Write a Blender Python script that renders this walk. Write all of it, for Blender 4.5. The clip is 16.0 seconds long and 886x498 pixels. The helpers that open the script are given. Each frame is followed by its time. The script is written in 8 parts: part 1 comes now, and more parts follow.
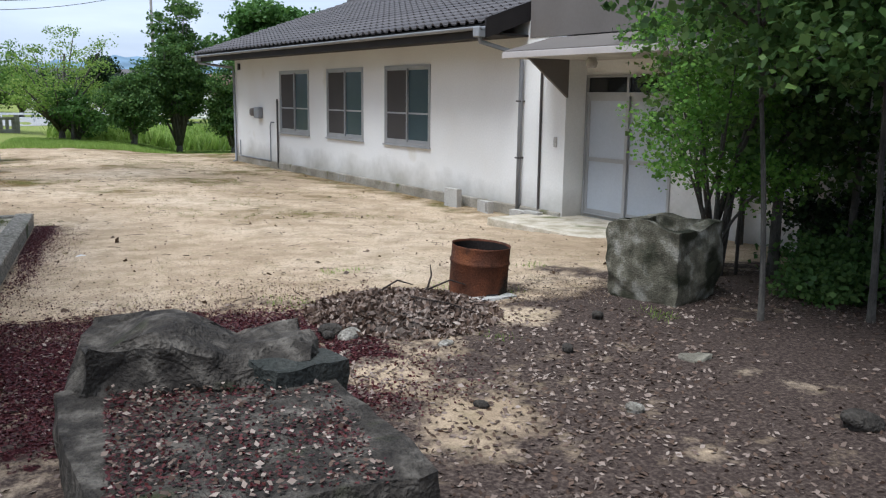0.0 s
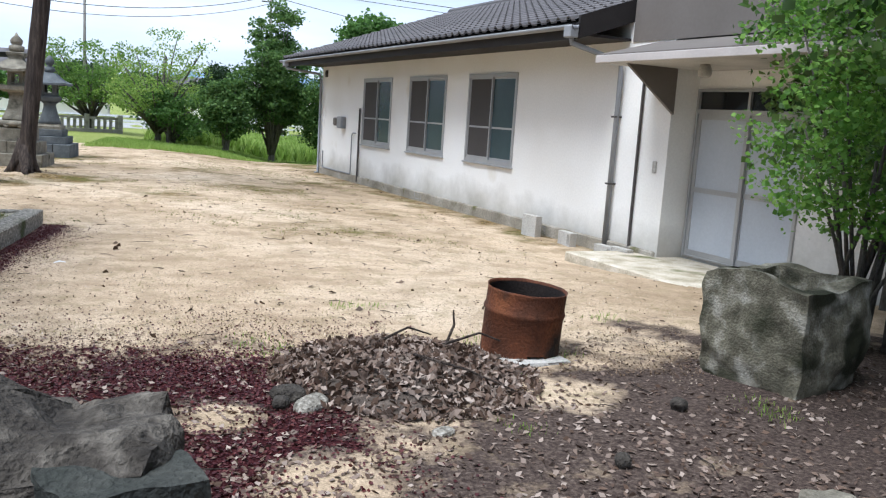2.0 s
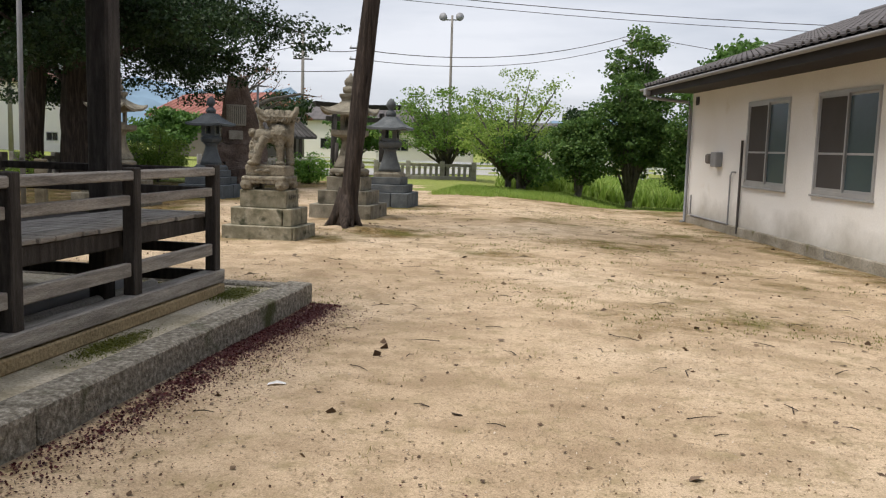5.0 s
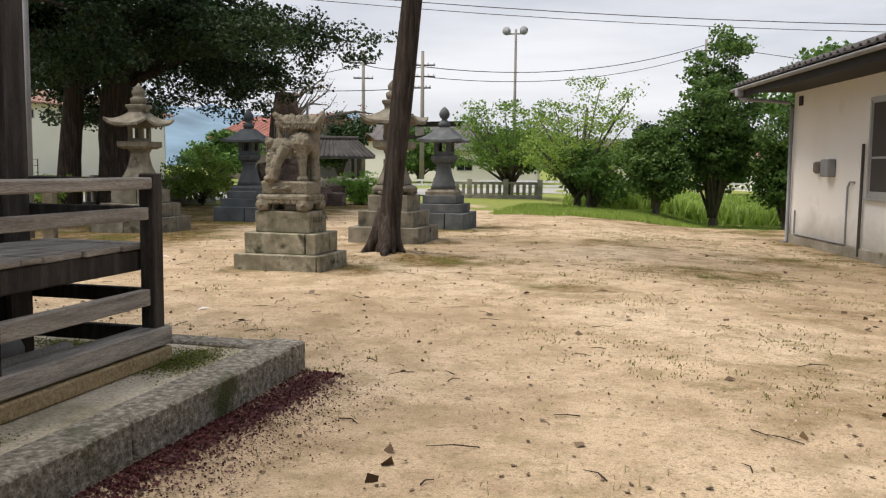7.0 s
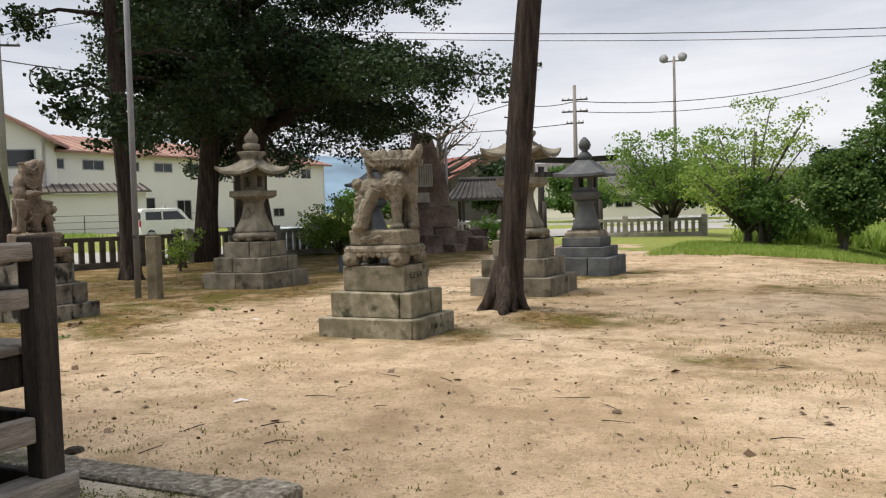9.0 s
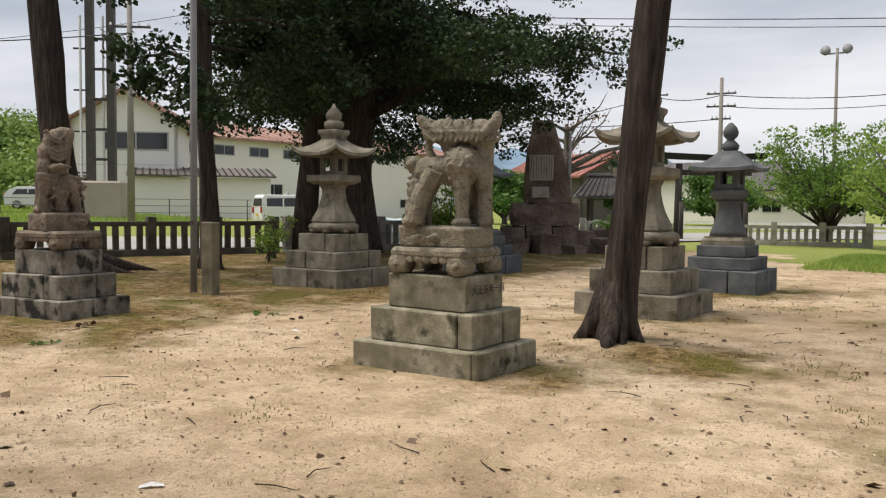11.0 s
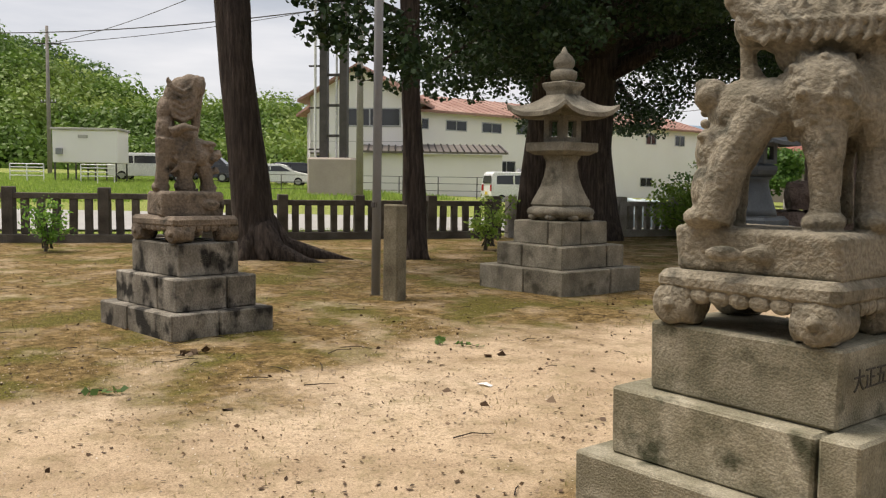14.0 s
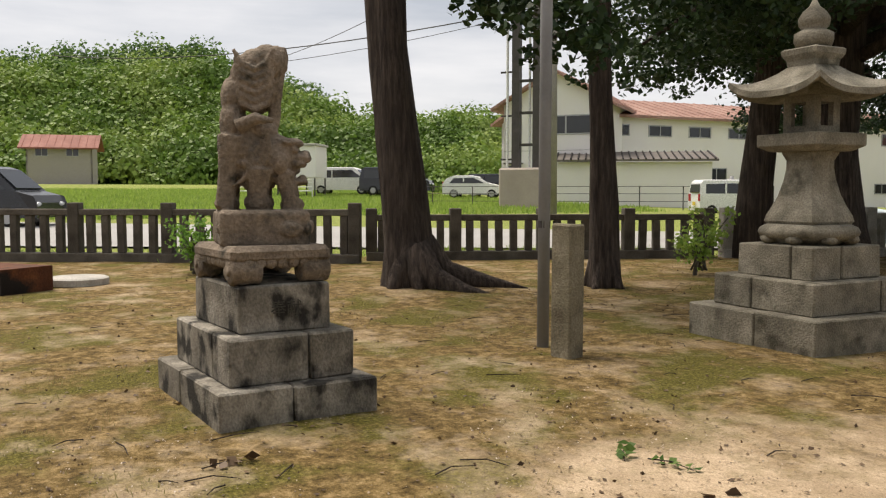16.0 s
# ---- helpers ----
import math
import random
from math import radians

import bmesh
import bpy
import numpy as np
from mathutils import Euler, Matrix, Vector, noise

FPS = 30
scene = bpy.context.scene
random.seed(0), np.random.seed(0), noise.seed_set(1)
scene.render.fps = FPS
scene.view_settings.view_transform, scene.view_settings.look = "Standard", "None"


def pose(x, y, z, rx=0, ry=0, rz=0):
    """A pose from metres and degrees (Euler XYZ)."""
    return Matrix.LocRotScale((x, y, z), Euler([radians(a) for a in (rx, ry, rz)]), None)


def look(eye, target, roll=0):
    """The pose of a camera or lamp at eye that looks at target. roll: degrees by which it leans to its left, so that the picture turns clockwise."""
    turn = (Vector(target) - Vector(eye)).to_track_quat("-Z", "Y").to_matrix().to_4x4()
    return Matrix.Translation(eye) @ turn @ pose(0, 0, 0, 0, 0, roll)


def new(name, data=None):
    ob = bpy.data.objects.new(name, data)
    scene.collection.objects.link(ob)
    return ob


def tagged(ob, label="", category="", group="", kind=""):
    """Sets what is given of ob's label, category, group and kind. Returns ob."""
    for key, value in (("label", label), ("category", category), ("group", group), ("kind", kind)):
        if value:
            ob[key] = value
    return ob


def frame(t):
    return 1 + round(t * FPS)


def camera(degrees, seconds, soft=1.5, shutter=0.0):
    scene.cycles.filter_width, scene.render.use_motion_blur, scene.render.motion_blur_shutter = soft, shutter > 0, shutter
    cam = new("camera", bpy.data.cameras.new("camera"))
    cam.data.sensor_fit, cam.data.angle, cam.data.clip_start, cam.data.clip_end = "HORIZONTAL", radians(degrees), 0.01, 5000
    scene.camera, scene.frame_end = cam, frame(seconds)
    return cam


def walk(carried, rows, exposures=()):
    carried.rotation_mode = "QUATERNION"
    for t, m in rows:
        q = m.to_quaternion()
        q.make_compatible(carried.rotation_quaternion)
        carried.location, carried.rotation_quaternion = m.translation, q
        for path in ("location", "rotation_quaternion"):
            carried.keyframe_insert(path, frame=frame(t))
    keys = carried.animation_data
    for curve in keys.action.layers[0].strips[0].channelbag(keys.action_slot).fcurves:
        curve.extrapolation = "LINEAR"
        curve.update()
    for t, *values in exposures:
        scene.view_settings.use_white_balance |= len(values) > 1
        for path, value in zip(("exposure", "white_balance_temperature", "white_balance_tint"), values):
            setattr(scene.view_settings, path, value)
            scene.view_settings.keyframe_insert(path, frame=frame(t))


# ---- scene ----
cam = camera(54.9, 16.0, 1.2)
METRES, EYE, TILT, LEAN, TURN = 20.0, 1.93, 0.0, 0.0, -27.0
PATH = [
    (0, (0.87, -0.214, 1.979), (1.577, 1.623, 1.627), 0.7),
    (0.5, (1.098, 0.165, 1.823), (1.934, 1.957, 1.523), 1.8),
    (1, (1.426, 0.64, 1.738), (2.278, 2.425, 1.441), 2.3),
    (1.5, (1.868, 1.143, 1.72), (2.515, 3.008, 1.402), 3.5),
    (2, (2.163, 1.661, 1.708), (2.635, 3.581, 1.408), 3.8),
    (2.5, (2.421, 2.344, 1.676), (2.622, 4.31, 1.37), 3.5),
    (3, (2.496, 2.942, 1.664), (2.536, 4.912, 1.324), 3.5),
    (3.5, (2.528, 3.605, 1.637), (2.521, 5.583, 1.337), 2.5),
    (4, (2.48, 4.285, 1.566), (2.332, 6.261, 1.297), 1.0),
    (4.5, (2.386, 4.97, 1.54), (2.11, 6.937, 1.3), 1.1),
    (4.7, (2.385, 5.35, 1.541), (2.063, 7.31, 1.301), 1.7),
    (6.8, (2.079, 8.145, 1.391), (1.615, 10.081, 1.196), 0.2),
    (7, (2.05, 8.395, 1.383), (1.543, 10.32, 1.191), 0.6),
    (7.5, (1.962, 8.968, 1.372), (1.339, 10.852, 1.12), 0.4),
    (8, (1.906, 9.532, 1.408), (1.219, 11.395, 1.161), -0.3),
    (8.5, (1.988, 10.085, 1.436), (1.166, 11.904, 1.315), -0.9),
    (8.7, (1.951, 10.301, 1.418), (1.11, 12.113, 1.314), -1.4),
    (10.8, (1.268, 12.893, 1.303), (0.168, 14.561, 1.217), 0.9),
    (11, (1.153, 13.126, 1.336), (0.02, 14.771, 1.235), 0.5),
    (11.5, (0.878, 13.529, 1.336), (-0.326, 15.12, 1.2), 0.3),
    (12, (0.496, 14.038, 1.353), (-0.767, 15.582, 1.205), 0.7),
    (12.5, (0.141, 14.52, 1.325), (-1.1, 16.081, 1.171), 1.3),
    (13, (-0.295, 15.016, 1.321), (-1.62, 16.505, 1.157), 1.4),
    (13.5, (-0.68, 15.424, 1.326), (-2.074, 16.847, 1.145), 1.0),
    (14, (-1.155, 15.865, 1.33), (-2.688, 17.14, 1.172), 0.8),
    (14.5, (-1.661, 16.323, 1.336), (-3.272, 17.5, 1.202), 0.8),
    (15, (-2.132, 16.752, 1.33), (-3.809, 17.835, 1.211), 0.4),
    (15.5, (-2.681, 17.192, 1.316), (-4.412, 18.183, 1.166), -0.3),
    (16, (-3.129, 17.604, 1.327), (-4.918, 18.488, 1.192), -0.0),
]
EXPOSURES = [(0, 0.6, 5500, 10), (0.5, 0.92, 5500, 10), (1.5, 1.05, 5500, 10), (2.2, 0.88, 5500, 10), (3, 0.68, 5700, 10), (4.5, 0.5, 6350, 12), (7, 0.58, 6750, 13), (9, 0.58, 6750, 13), (12, 0.5, 6800, 12), (14.5, 0.66, 7100, 14), (16, 0.68, 7150, 13)]
walk(cam, [(t, look(eye, target, roll)) for t, eye, target, roll in PATH], EXPOSURES)

# ---- world and light ----
world = bpy.data.worlds.new("overcast_sky")
scene.world = world
world.use_nodes = True
wn, wl = world.node_tree.nodes, world.node_tree.links
wn.clear()
w_out = wn.new("ShaderNodeOutputWorld")
w_bg = wn.new("ShaderNodeBackground")
w_sky = wn.new("ShaderNodeTexSky")
w_sky.sky_type, w_sky.sun_disc = "NISHITA", False
w_sky.sun_elevation, w_sky.sun_rotation = radians(64), radians(241)
w_gain = wn.new("ShaderNodeMixRGB")
w_gain.blend_type, w_gain.inputs[0].default_value, w_gain.inputs[2].default_value = "MULTIPLY", 1.0, (0.09, 0.09, 0.09, 1)
w_co = wn.new("ShaderNodeTexCoord")
w_map = wn.new("ShaderNodeMapping")
w_map.inputs["Scale"].default_value = (0.8, 0.8, 4.6)
w_n1 = wn.new("ShaderNodeTexNoise")
w_n1.inputs["Scale"].default_value, w_n1.inputs["Detail"].default_value, w_n1.inputs["Roughness"].default_value = 2.1, 7, 0.55
w_ramp = wn.new("ShaderNodeValToRGB")
w_ramp.color_ramp.elements[0].position, w_ramp.color_ramp.elements[0].color = 0.34, (0.33, 0.37, 0.43, 1)
w_ramp.color_ramp.elements[1].position, w_ramp.color_ramp.elements[1].color = 0.69, (0.63, 0.65, 0.685, 1)
w_mix = wn.new("ShaderNodeMixRGB")
w_mix.inputs[0].default_value = 0.88
w_bg.inputs["Strength"].default_value = 1.0
wl.new(w_sky.outputs[0], w_gain.inputs[1])
wl.new(w_co.outputs["Generated"], w_map.inputs[0])
wl.new(w_map.outputs[0], w_n1.inputs["Vector"])
wl.new(w_n1.outputs[0], w_ramp.inputs[0])
wl.new(w_gain.outputs[0], w_mix.inputs[1])
wl.new(w_ramp.outputs[0], w_mix.inputs[2])
wl.new(w_mix.outputs[0], w_bg.inputs[0])
wl.new(w_bg.outputs[0], w_out.inputs[0])

sun_data = bpy.data.lights.new("sun", "SUN")
sun_data.energy, sun_data.angle, sun_data.color = 2.9, radians(34), (1.0, 0.95, 0.87)
sun = new("sun", sun_data)
sun.matrix_world = look((-16, -9, 38), (0, 0, 0))


# ---- mesh and material helpers ----
class MB:
    """Collects vertices and faces for one mesh."""

    def __init__(self):
        self.v, self.f = [], []

    def add(self, verts, faces, m=None):
        k = len(self.v)
        self.v += [tuple(m @ Vector(p)) for p in verts] if m is not None else [tuple(p) for p in verts]
        self.f += [tuple(i + k for i in f) for f in faces]
        return self

    def box(self, x0, x1, y0, y1, z0, z1, m=None):
        v = [(x, y, z) for z in (z0, z1) for y in (y0, y1) for x in (x0, x1)]
        return self.add(v, [(0, 2, 3, 1), (4, 5, 7, 6), (0, 1, 5, 4), (2, 6, 7, 3), (0, 4, 6, 2), (1, 3, 7, 5)], m)

    def cbox(self, x0, x1, y0, y1, z0, z1, c=0.01, m=None, jit=0.0):
        """A box with chamfered edges."""
        lo, hi = (x0, y0, z0), (x1, y1, z1)
        v, idx = [], {}
        for sx in (0, 1):
            for sy in (0, 1):
                for sz in (0, 1):
                    s = (sx, sy, sz)
                    off = [random.uniform(-jit, jit) for _ in range(3)]
                    for a in range(3):
                        p = [0, 0, 0]
                        for b in range(3):
                            e = hi[b] if s[b] else lo[b]
                            p[b] = (e if b == a else e + (-c if s[b] else c)) + off[b]
                        idx[s, a] = len(v)
                        v.append(p)
        f = []
        for a in range(3):
            b, d = (a + 1) % 3, (a + 2) % 3
            for sa in (0, 1):
                q = []
                for sb, sd in ((0, 0), (1, 0), (1, 1), (0, 1)):
                    s = [0, 0, 0]
                    s[a], s[b], s[d] = sa, sb, sd
                    q.append(idx[tuple(s), a])
                f.append(tuple(q) if sa else tuple(q[::-1]))
            for sb in (0, 1):
                for sd in (0, 1):
                    s0, s1 = [0, 0, 0], [0, 0, 0]
                    s0[a], s1[a] = 0, 1
                    s0[b] = s1[b] = sb
                    s0[d] = s1[d] = sd
                    s0, s1 = tuple(s0), tuple(s1)
                    q = (idx[s0, b], idx[s1, b], idx[s1, d], idx[s0, d])
                    f.append(q if sb == sd else q[::-1])
        for sx in (0, 1):
            for sy in (0, 1):
                for sz in (0, 1):
                    t = (idx[(sx, sy, sz), 0], idx[(sx, sy, sz), 1], idx[(sx, sy, sz), 2])
                    f.append(t if (sx + sy + sz) % 2 else t[::-1])
        return self.add(v, f, m)

    def lathe(self, prof, n=20, m=None, cap=True, phase=0.0):
        """prof: (radius, z) from the bottom to the top."""
        v = [(r * math.cos(phase + 2 * math.pi * i / n), r * math.sin(phase + 2 * math.pi * i / n), z) for r, z in prof for i in range(n)]
        f = [(j * n + i, j * n + (i + 1) % n, (j + 1) * n + (i + 1) % n, (j + 1) * n + i) for j in range(len(prof) - 1) for i in range(n)]
        if cap:
            f += [tuple(range(n))[::-1], tuple(range((len(prof) - 1) * n, len(prof) * n))]
        return self.add(v, f, m)

    def square(self, prof, m=None):
        """A square-plan turned shape: (half width, z) from the bottom to the top."""
        return self.lathe([(r * math.sqrt(2), z) for r, z in prof], 4, m, True, math.pi / 4)

    def tube(self, pts, radii, n=8, m=None, wob=0.0):
        pts = [Vector(p) for p in pts]
        if not hasattr(radii, "__len__"):
            radii = [radii] * len(pts)
        v, side = [], None
        for i, p in enumerate(pts):
            d = (pts[min(i + 1, len(pts) - 1)] - pts[max(i - 1, 0)]).normalized()
            if side is None:
                side = d.orthogonal().normalized()
            side = (side - d * side.dot(d)).normalized()
            up = d.cross(side)
            for k in range(n):
                a = 2 * math.pi * k / n
                r = radii[i] * (1 + (wob * noise.noise((math.cos(a) * 2.2 + p.x, math.sin(a) * 2.2 + p.y, p.z * 0.5)) if wob else 0))
                v.append(p + (side * math.cos(a) + up * math.sin(a)) * r)
        f = [(j * n + i, j * n + (i + 1) % n, (j + 1) * n + (i + 1) % n, (j + 1) * n + i) for j in range(len(pts) - 1) for i in range(n)]
        f += [tuple(range(n))[::-1], tuple(range((len(pts) - 1) * n, len(pts) * n))]
        return self.add(v, f, m)

    def ball(self, c, r, nu=10, nv=7, m=None):
        rx, ry, rz = r if hasattr(r, "__len__") else (r, r, r)
        prof = [(math.cos(-math.pi / 2 + math.pi * j / nv), math.sin(-math.pi / 2 + math.pi * j / nv)) for j in range(nv + 1)]
        v = [(c[0] + rx * max(p, 0.02) * math.cos(2 * math.pi * i / nu), c[1] + ry * max(p, 0.02) * math.sin(2 * math.pi * i / nu), c[2] + rz * q) for p, q in prof for i in range(nu)]
        f = [(j * nu + i, j * nu + (i + 1) % nu, (j + 1) * nu + (i + 1) % nu, (j + 1) * nu + i) for j in range(nv) for i in range(nu)]
        f += [tuple(range(nu))[::-1], tuple(range(nv * nu, (nv + 1) * nu))]
        return self.add(v, f, m)

    def mesh(self, name, smooth=False):
        me = bpy.data.meshes.new(name)
        me.from_pydata(self.v, [], self.f)
        if smooth:
            me.polygons.foreach_set("use_smooth", [True] * len(me.polygons))
        return me


def part(name, mb, material, parent=None, label="", smooth=False):
    me = mb.mesh(name, smooth) if isinstance(mb, MB) else mb
    if material and not me.materials:
        me.materials.append(material)
    ob = new(name, me)
    ob.parent = parent
    return tagged(ob, label)


def thing(name, label, category, m=None, group="", kind=""):
    ob = new(name)
    ob.empty_display_size = 0.2
    if m is not None:
        ob.matrix_basis = m
    return tagged(ob, label, category, group, kind)


def quads(name, verts, material, smooth=False):
    """A mesh out of loose quads; verts is an array of n x 4 x 3."""
    n = len(verts)
    me = bpy.data.meshes.new(name)
    me.vertices.add(n * 4)
    me.vertices.foreach_set("co", np.asarray(verts, np.float32).ravel())
    me.loops.add(n * 4)
    me.loops.foreach_set("vertex_index", np.arange(n * 4, dtype=np.int32))
    me.polygons.add(n)
    me.polygons.foreach_set("loop_start", np.arange(0, n * 4, 4, dtype=np.int32))
    me.update(calc_edges=True)
    me.materials.append(material)
    return me


def leaf_quads(centres, size, rng, flat=0.0, long=2.0):
    """Small folded leaves with random turns at the centres."""
    n = len(centres)
    a = rng.normal(size=(n, 3))
    a[:, 2] *= 1 - flat
    a /= np.linalg.norm(a, axis=1)[:, None] + 1e-9
    b = rng.normal(size=(n, 3))
    b[:, 2] *= 1 - flat
    b -= a * (a * b).sum(1)[:, None]
    b /= np.linalg.norm(b, axis=1)[:, None] + 1e-9
    s = size * rng.uniform(0.6, 1.3, n)[:, None]
    c = np.asarray(centres)
    fold = np.cross(a, b) * s * 0.12
    return np.stack([c - a * s * 0.5 * long / 2, c + b * s * 0.5 + fold, c + a * s * 0.5 * long / 2, c - b * s * 0.5 + fold], axis=1)


def lin(c):
    return (*c, 1.0)


def mat(name, cols, scale=2.0, rough=0.85, bump=0.25, fine=45.0, metal=0.0, contrast=0.55, stain=None, island=False, streak=None, spec=0.3, space="Object", obj=0.0, bdist=0.02, grain=0.8):
    """Broad blotches and fine grain in the given colours, with relief. stain: (colour, scale, threshold); streak: stretch along z."""
    m = bpy.data.materials.new(name)
    m.use_nodes = True
    nt = m.node_tree
    N, L = nt.nodes, nt.links
    bs = N["Principled BSDF"]
    bs.inputs["Roughness"].default_value, bs.inputs["Metallic"].default_value = rough, metal
    bs.inputs["Specular IOR Level"].default_value = spec
    co = N.new("ShaderNodeTexCoord")
    src = co.outputs[space]
    if streak:
        mp = N.new("ShaderNodeMapping")
        mp.inputs["Scale"].default_value = streak
        L.new(src, mp.inputs[0])
        src = mp.outputs[0]
    n1 = N.new("ShaderNodeTexNoise")
    n1.inputs["Scale"].default_value, n1.inputs["Detail"].default_value = scale, 6
    L.new(src, n1.inputs["Vector"])
    n2 = N.new("ShaderNodeTexNoise")
    n2.inputs["Scale"].default_value, n2.inputs["Detail"].default_value = fine, 4
    L.new(src, n2.inputs["Vector"])
    rp = N.new("ShaderNodeValToRGB")
    els = rp.color_ramp.elements
    while len(els) < len(cols):
        els.new(0.5)
    for i, c in enumerate(cols):
        els[i].position = 0.5 + (i / max(1, len(cols) - 1) - 0.5) * contrast
        els[i].color = lin(c)
    L.new(n1.outputs[0], rp.inputs[0])
    col = rp.outputs[0]
    rp2 = N.new("ShaderNodeValToRGB")
    rp2.color_ramp.elements[0].position, rp2.color_ramp.elements[0].color = 0.3, (0.62, 0.62, 0.62, 1)
    rp2.color_ramp.elements[1].position, rp2.color_ramp.elements[1].color = 0.7, (1.25, 1.25, 1.25, 1)
    L.new(n2.outputs[0], rp2.inputs[0])
    mul = N.new("ShaderNodeMixRGB")
    mul.blend_type, mul.inputs[0].default_value = "MULTIPLY", grain
    L.new(col, mul.inputs[1])
    L.new(rp2.outputs[0], mul.inputs[2])
    col = mul.outputs[0]
    if stain:
        n3 = N.new("ShaderNodeTexNoise")
        n3.inputs["Scale"].default_value, n3.inputs["Detail"].default_value = stain[1], 8
        L.new(src, n3.inputs["Vector"])
        r3 = N.new("ShaderNodeValToRGB")
        r3.color_ramp.elements[0].position, r3.color_ramp.elements[0].color = stain[2], (0, 0, 0, 1)
        r3.color_ramp.elements[1].position, r3.color_ramp.elements[1].color = stain[2] + 0.12, (1, 1, 1, 1)
        L.new(n3.outputs[0], r3.inputs[0])
        mx = N.new("ShaderNodeMixRGB")
        mx.inputs[2].default_value = lin(stain[0])
        L.new(r3.outputs[0], mx.inputs[0])
        L.new(col, mx.inputs[1])
        col = mx.outputs[0]
    if island or obj:
        if island:
            g = N.new("ShaderNodeNewGeometry")
            r = g.outputs["Random Per Island"]
        else:
            r = N.new("ShaderNodeObjectInfo").outputs["Random"]
        hv = N.new("ShaderNodeHueSaturation")
        mr = N.new("ShaderNodeMapRange")
        k = obj or 0.45
        mr.inputs["To Min"].default_value, mr.inputs["To Max"].default_value = 1 - k, 1 + k
        L.new(r, mr.inputs["Value"])
        L.new(mr.outputs[0], hv.inputs["Value"])
        L.new(col, hv.inputs["Color"])
        col = hv.outputs[0]
    L.new(col, bs.inputs["Base Color"])
    if bump:
        bp = N.new("ShaderNodeBump")
        bp.inputs["Strength"].default_value, bp.inputs["Distance"].default_value = bump, bdist
        ad = N.new("ShaderNodeMath")
        L.new(n1.outputs[0], ad.inputs[0])
        L.new(n2.outputs[0], ad.inputs[1])
        L.new(ad.outputs[0], bp.inputs["Height"])
        L.new(bp.outputs[0], bs.inputs["Normal"])
    return m


def leaf_mat(name, c1, c2, c3, trans=0.35, ns=0.9, wi=0.6, wn=0.45):
    m = bpy.data.materials.new(name)
    m.use_nodes = True
    N, L = m.node_tree.nodes, m.node_tree.links
    bs, out = N["Principled BSDF"], N["Material Output"]
    bs.inputs["Roughness"].default_value = 0.5
    bs.inputs["Specular IOR Level"].default_value = 0.25
    g = N.new("ShaderNodeNewGeometry")
    rp = N.new("ShaderNodeValToRGB")
    rp.color_ramp.elements.new(0.5)
    for e, c, p in zip(rp.color_ramp.elements, (c1, c2, c3), (0.0, 0.5, 1.0)):
        e.position, e.color = p, lin(c)
    nz = N.new("ShaderNodeTexNoise")
    nz.inputs["Scale"].default_value = ns
    co = N.new("ShaderNodeTexCoord")
    L.new(co.outputs["Object"], nz.inputs["Vector"])
    mx = N.new("ShaderNodeMath")
    mx.operation = "MULTIPLY_ADD"
    mx.inputs[1].default_value = wi
    L.new(g.outputs["Random Per Island"], mx.inputs[0])
    ml = N.new("ShaderNodeMath")
    ml.operation = "MULTIPLY"
    ml.inputs[1].default_value = wn
    L.new(nz.outputs[0], ml.inputs[0])
    L.new(ml.outputs[0], mx.inputs[2])
    L.new(mx.outputs[0], rp.inputs[0])
    L.new(rp.outputs[0], bs.inputs["Base Color"])
    tr = N.new("ShaderNodeBsdfTranslucent")
    L.new(rp.outputs[0], tr.inputs[0])
    ms = N.new("ShaderNodeMixShader")
    ms.inputs[0].default_value = trans
    L.new(bs.outputs[0], ms.inputs[1])
    L.new(tr.outputs[0], ms.inputs[2])
    L.new(ms.outputs[0], out.inputs["Surface"])
    return m


# ---- materials ----
M_GRANITE = mat("weathered_granite", [(0.105, 0.10, 0.062), (0.255, 0.235, 0.17), (0.46, 0.425, 0.335)], 5.5, 0.92, 0.4, 110, stain=((0.06, 0.062, 0.038), 5.0, 0.57), obj=0.12)
M_GRANITE_DARK = mat("blackened_granite", [(0.075, 0.07, 0.055), (0.22, 0.20, 0.165), (0.42, 0.39, 0.33)], 4.5, 0.92, 0.6, 70, stain=((0.03, 0.028, 0.024), 5.5, 0.49), streak=(1.0, 1.0, 0.75), obj=0.12)
M_STATUE = mat("carved_sandstone", [(0.085, 0.078, 0.055), (0.235, 0.208, 0.155), (0.40, 0.362, 0.285)], 6.0, 0.95, 1.0, 60, stain=((0.085, 0.08, 0.06), 6.0, 0.57), bdist=0.012)
M_STATUE_RED = mat("reddish_sandstone", [(0.075, 0.064, 0.05), (0.215, 0.172, 0.13), (0.37, 0.30, 0.23)], 5.0, 0.95, 1.0, 55, stain=((0.05, 0.046, 0.036), 5.0, 0.56), bdist=0.012)
M_BLUESTONE = mat("dark_blue_granite", [(0.045, 0.055, 0.065), (0.075, 0.088, 0.10), (0.11, 0.125, 0.14)], 3.0, 0.7, 0.2, 90, obj=0.1)
M_LANT = mat("pale_lantern_stone", [(0.10, 0.09, 0.068), (0.215, 0.195, 0.15), (0.34, 0.31, 0.245)], 4.5, 0.92, 0.55, 60, stain=((0.07, 0.064, 0.045), 3.6, 0.58), obj=0.1)
M_KERB = mat("mossy_kerb_stone", [(0.08, 0.07, 0.053), (0.28, 0.255, 0.21), (0.58, 0.54, 0.47)], 26.0, 0.95, 1.0, 70, stain=((0.075, 0.085, 0.035), 2.5, 0.60), obj=0.1)
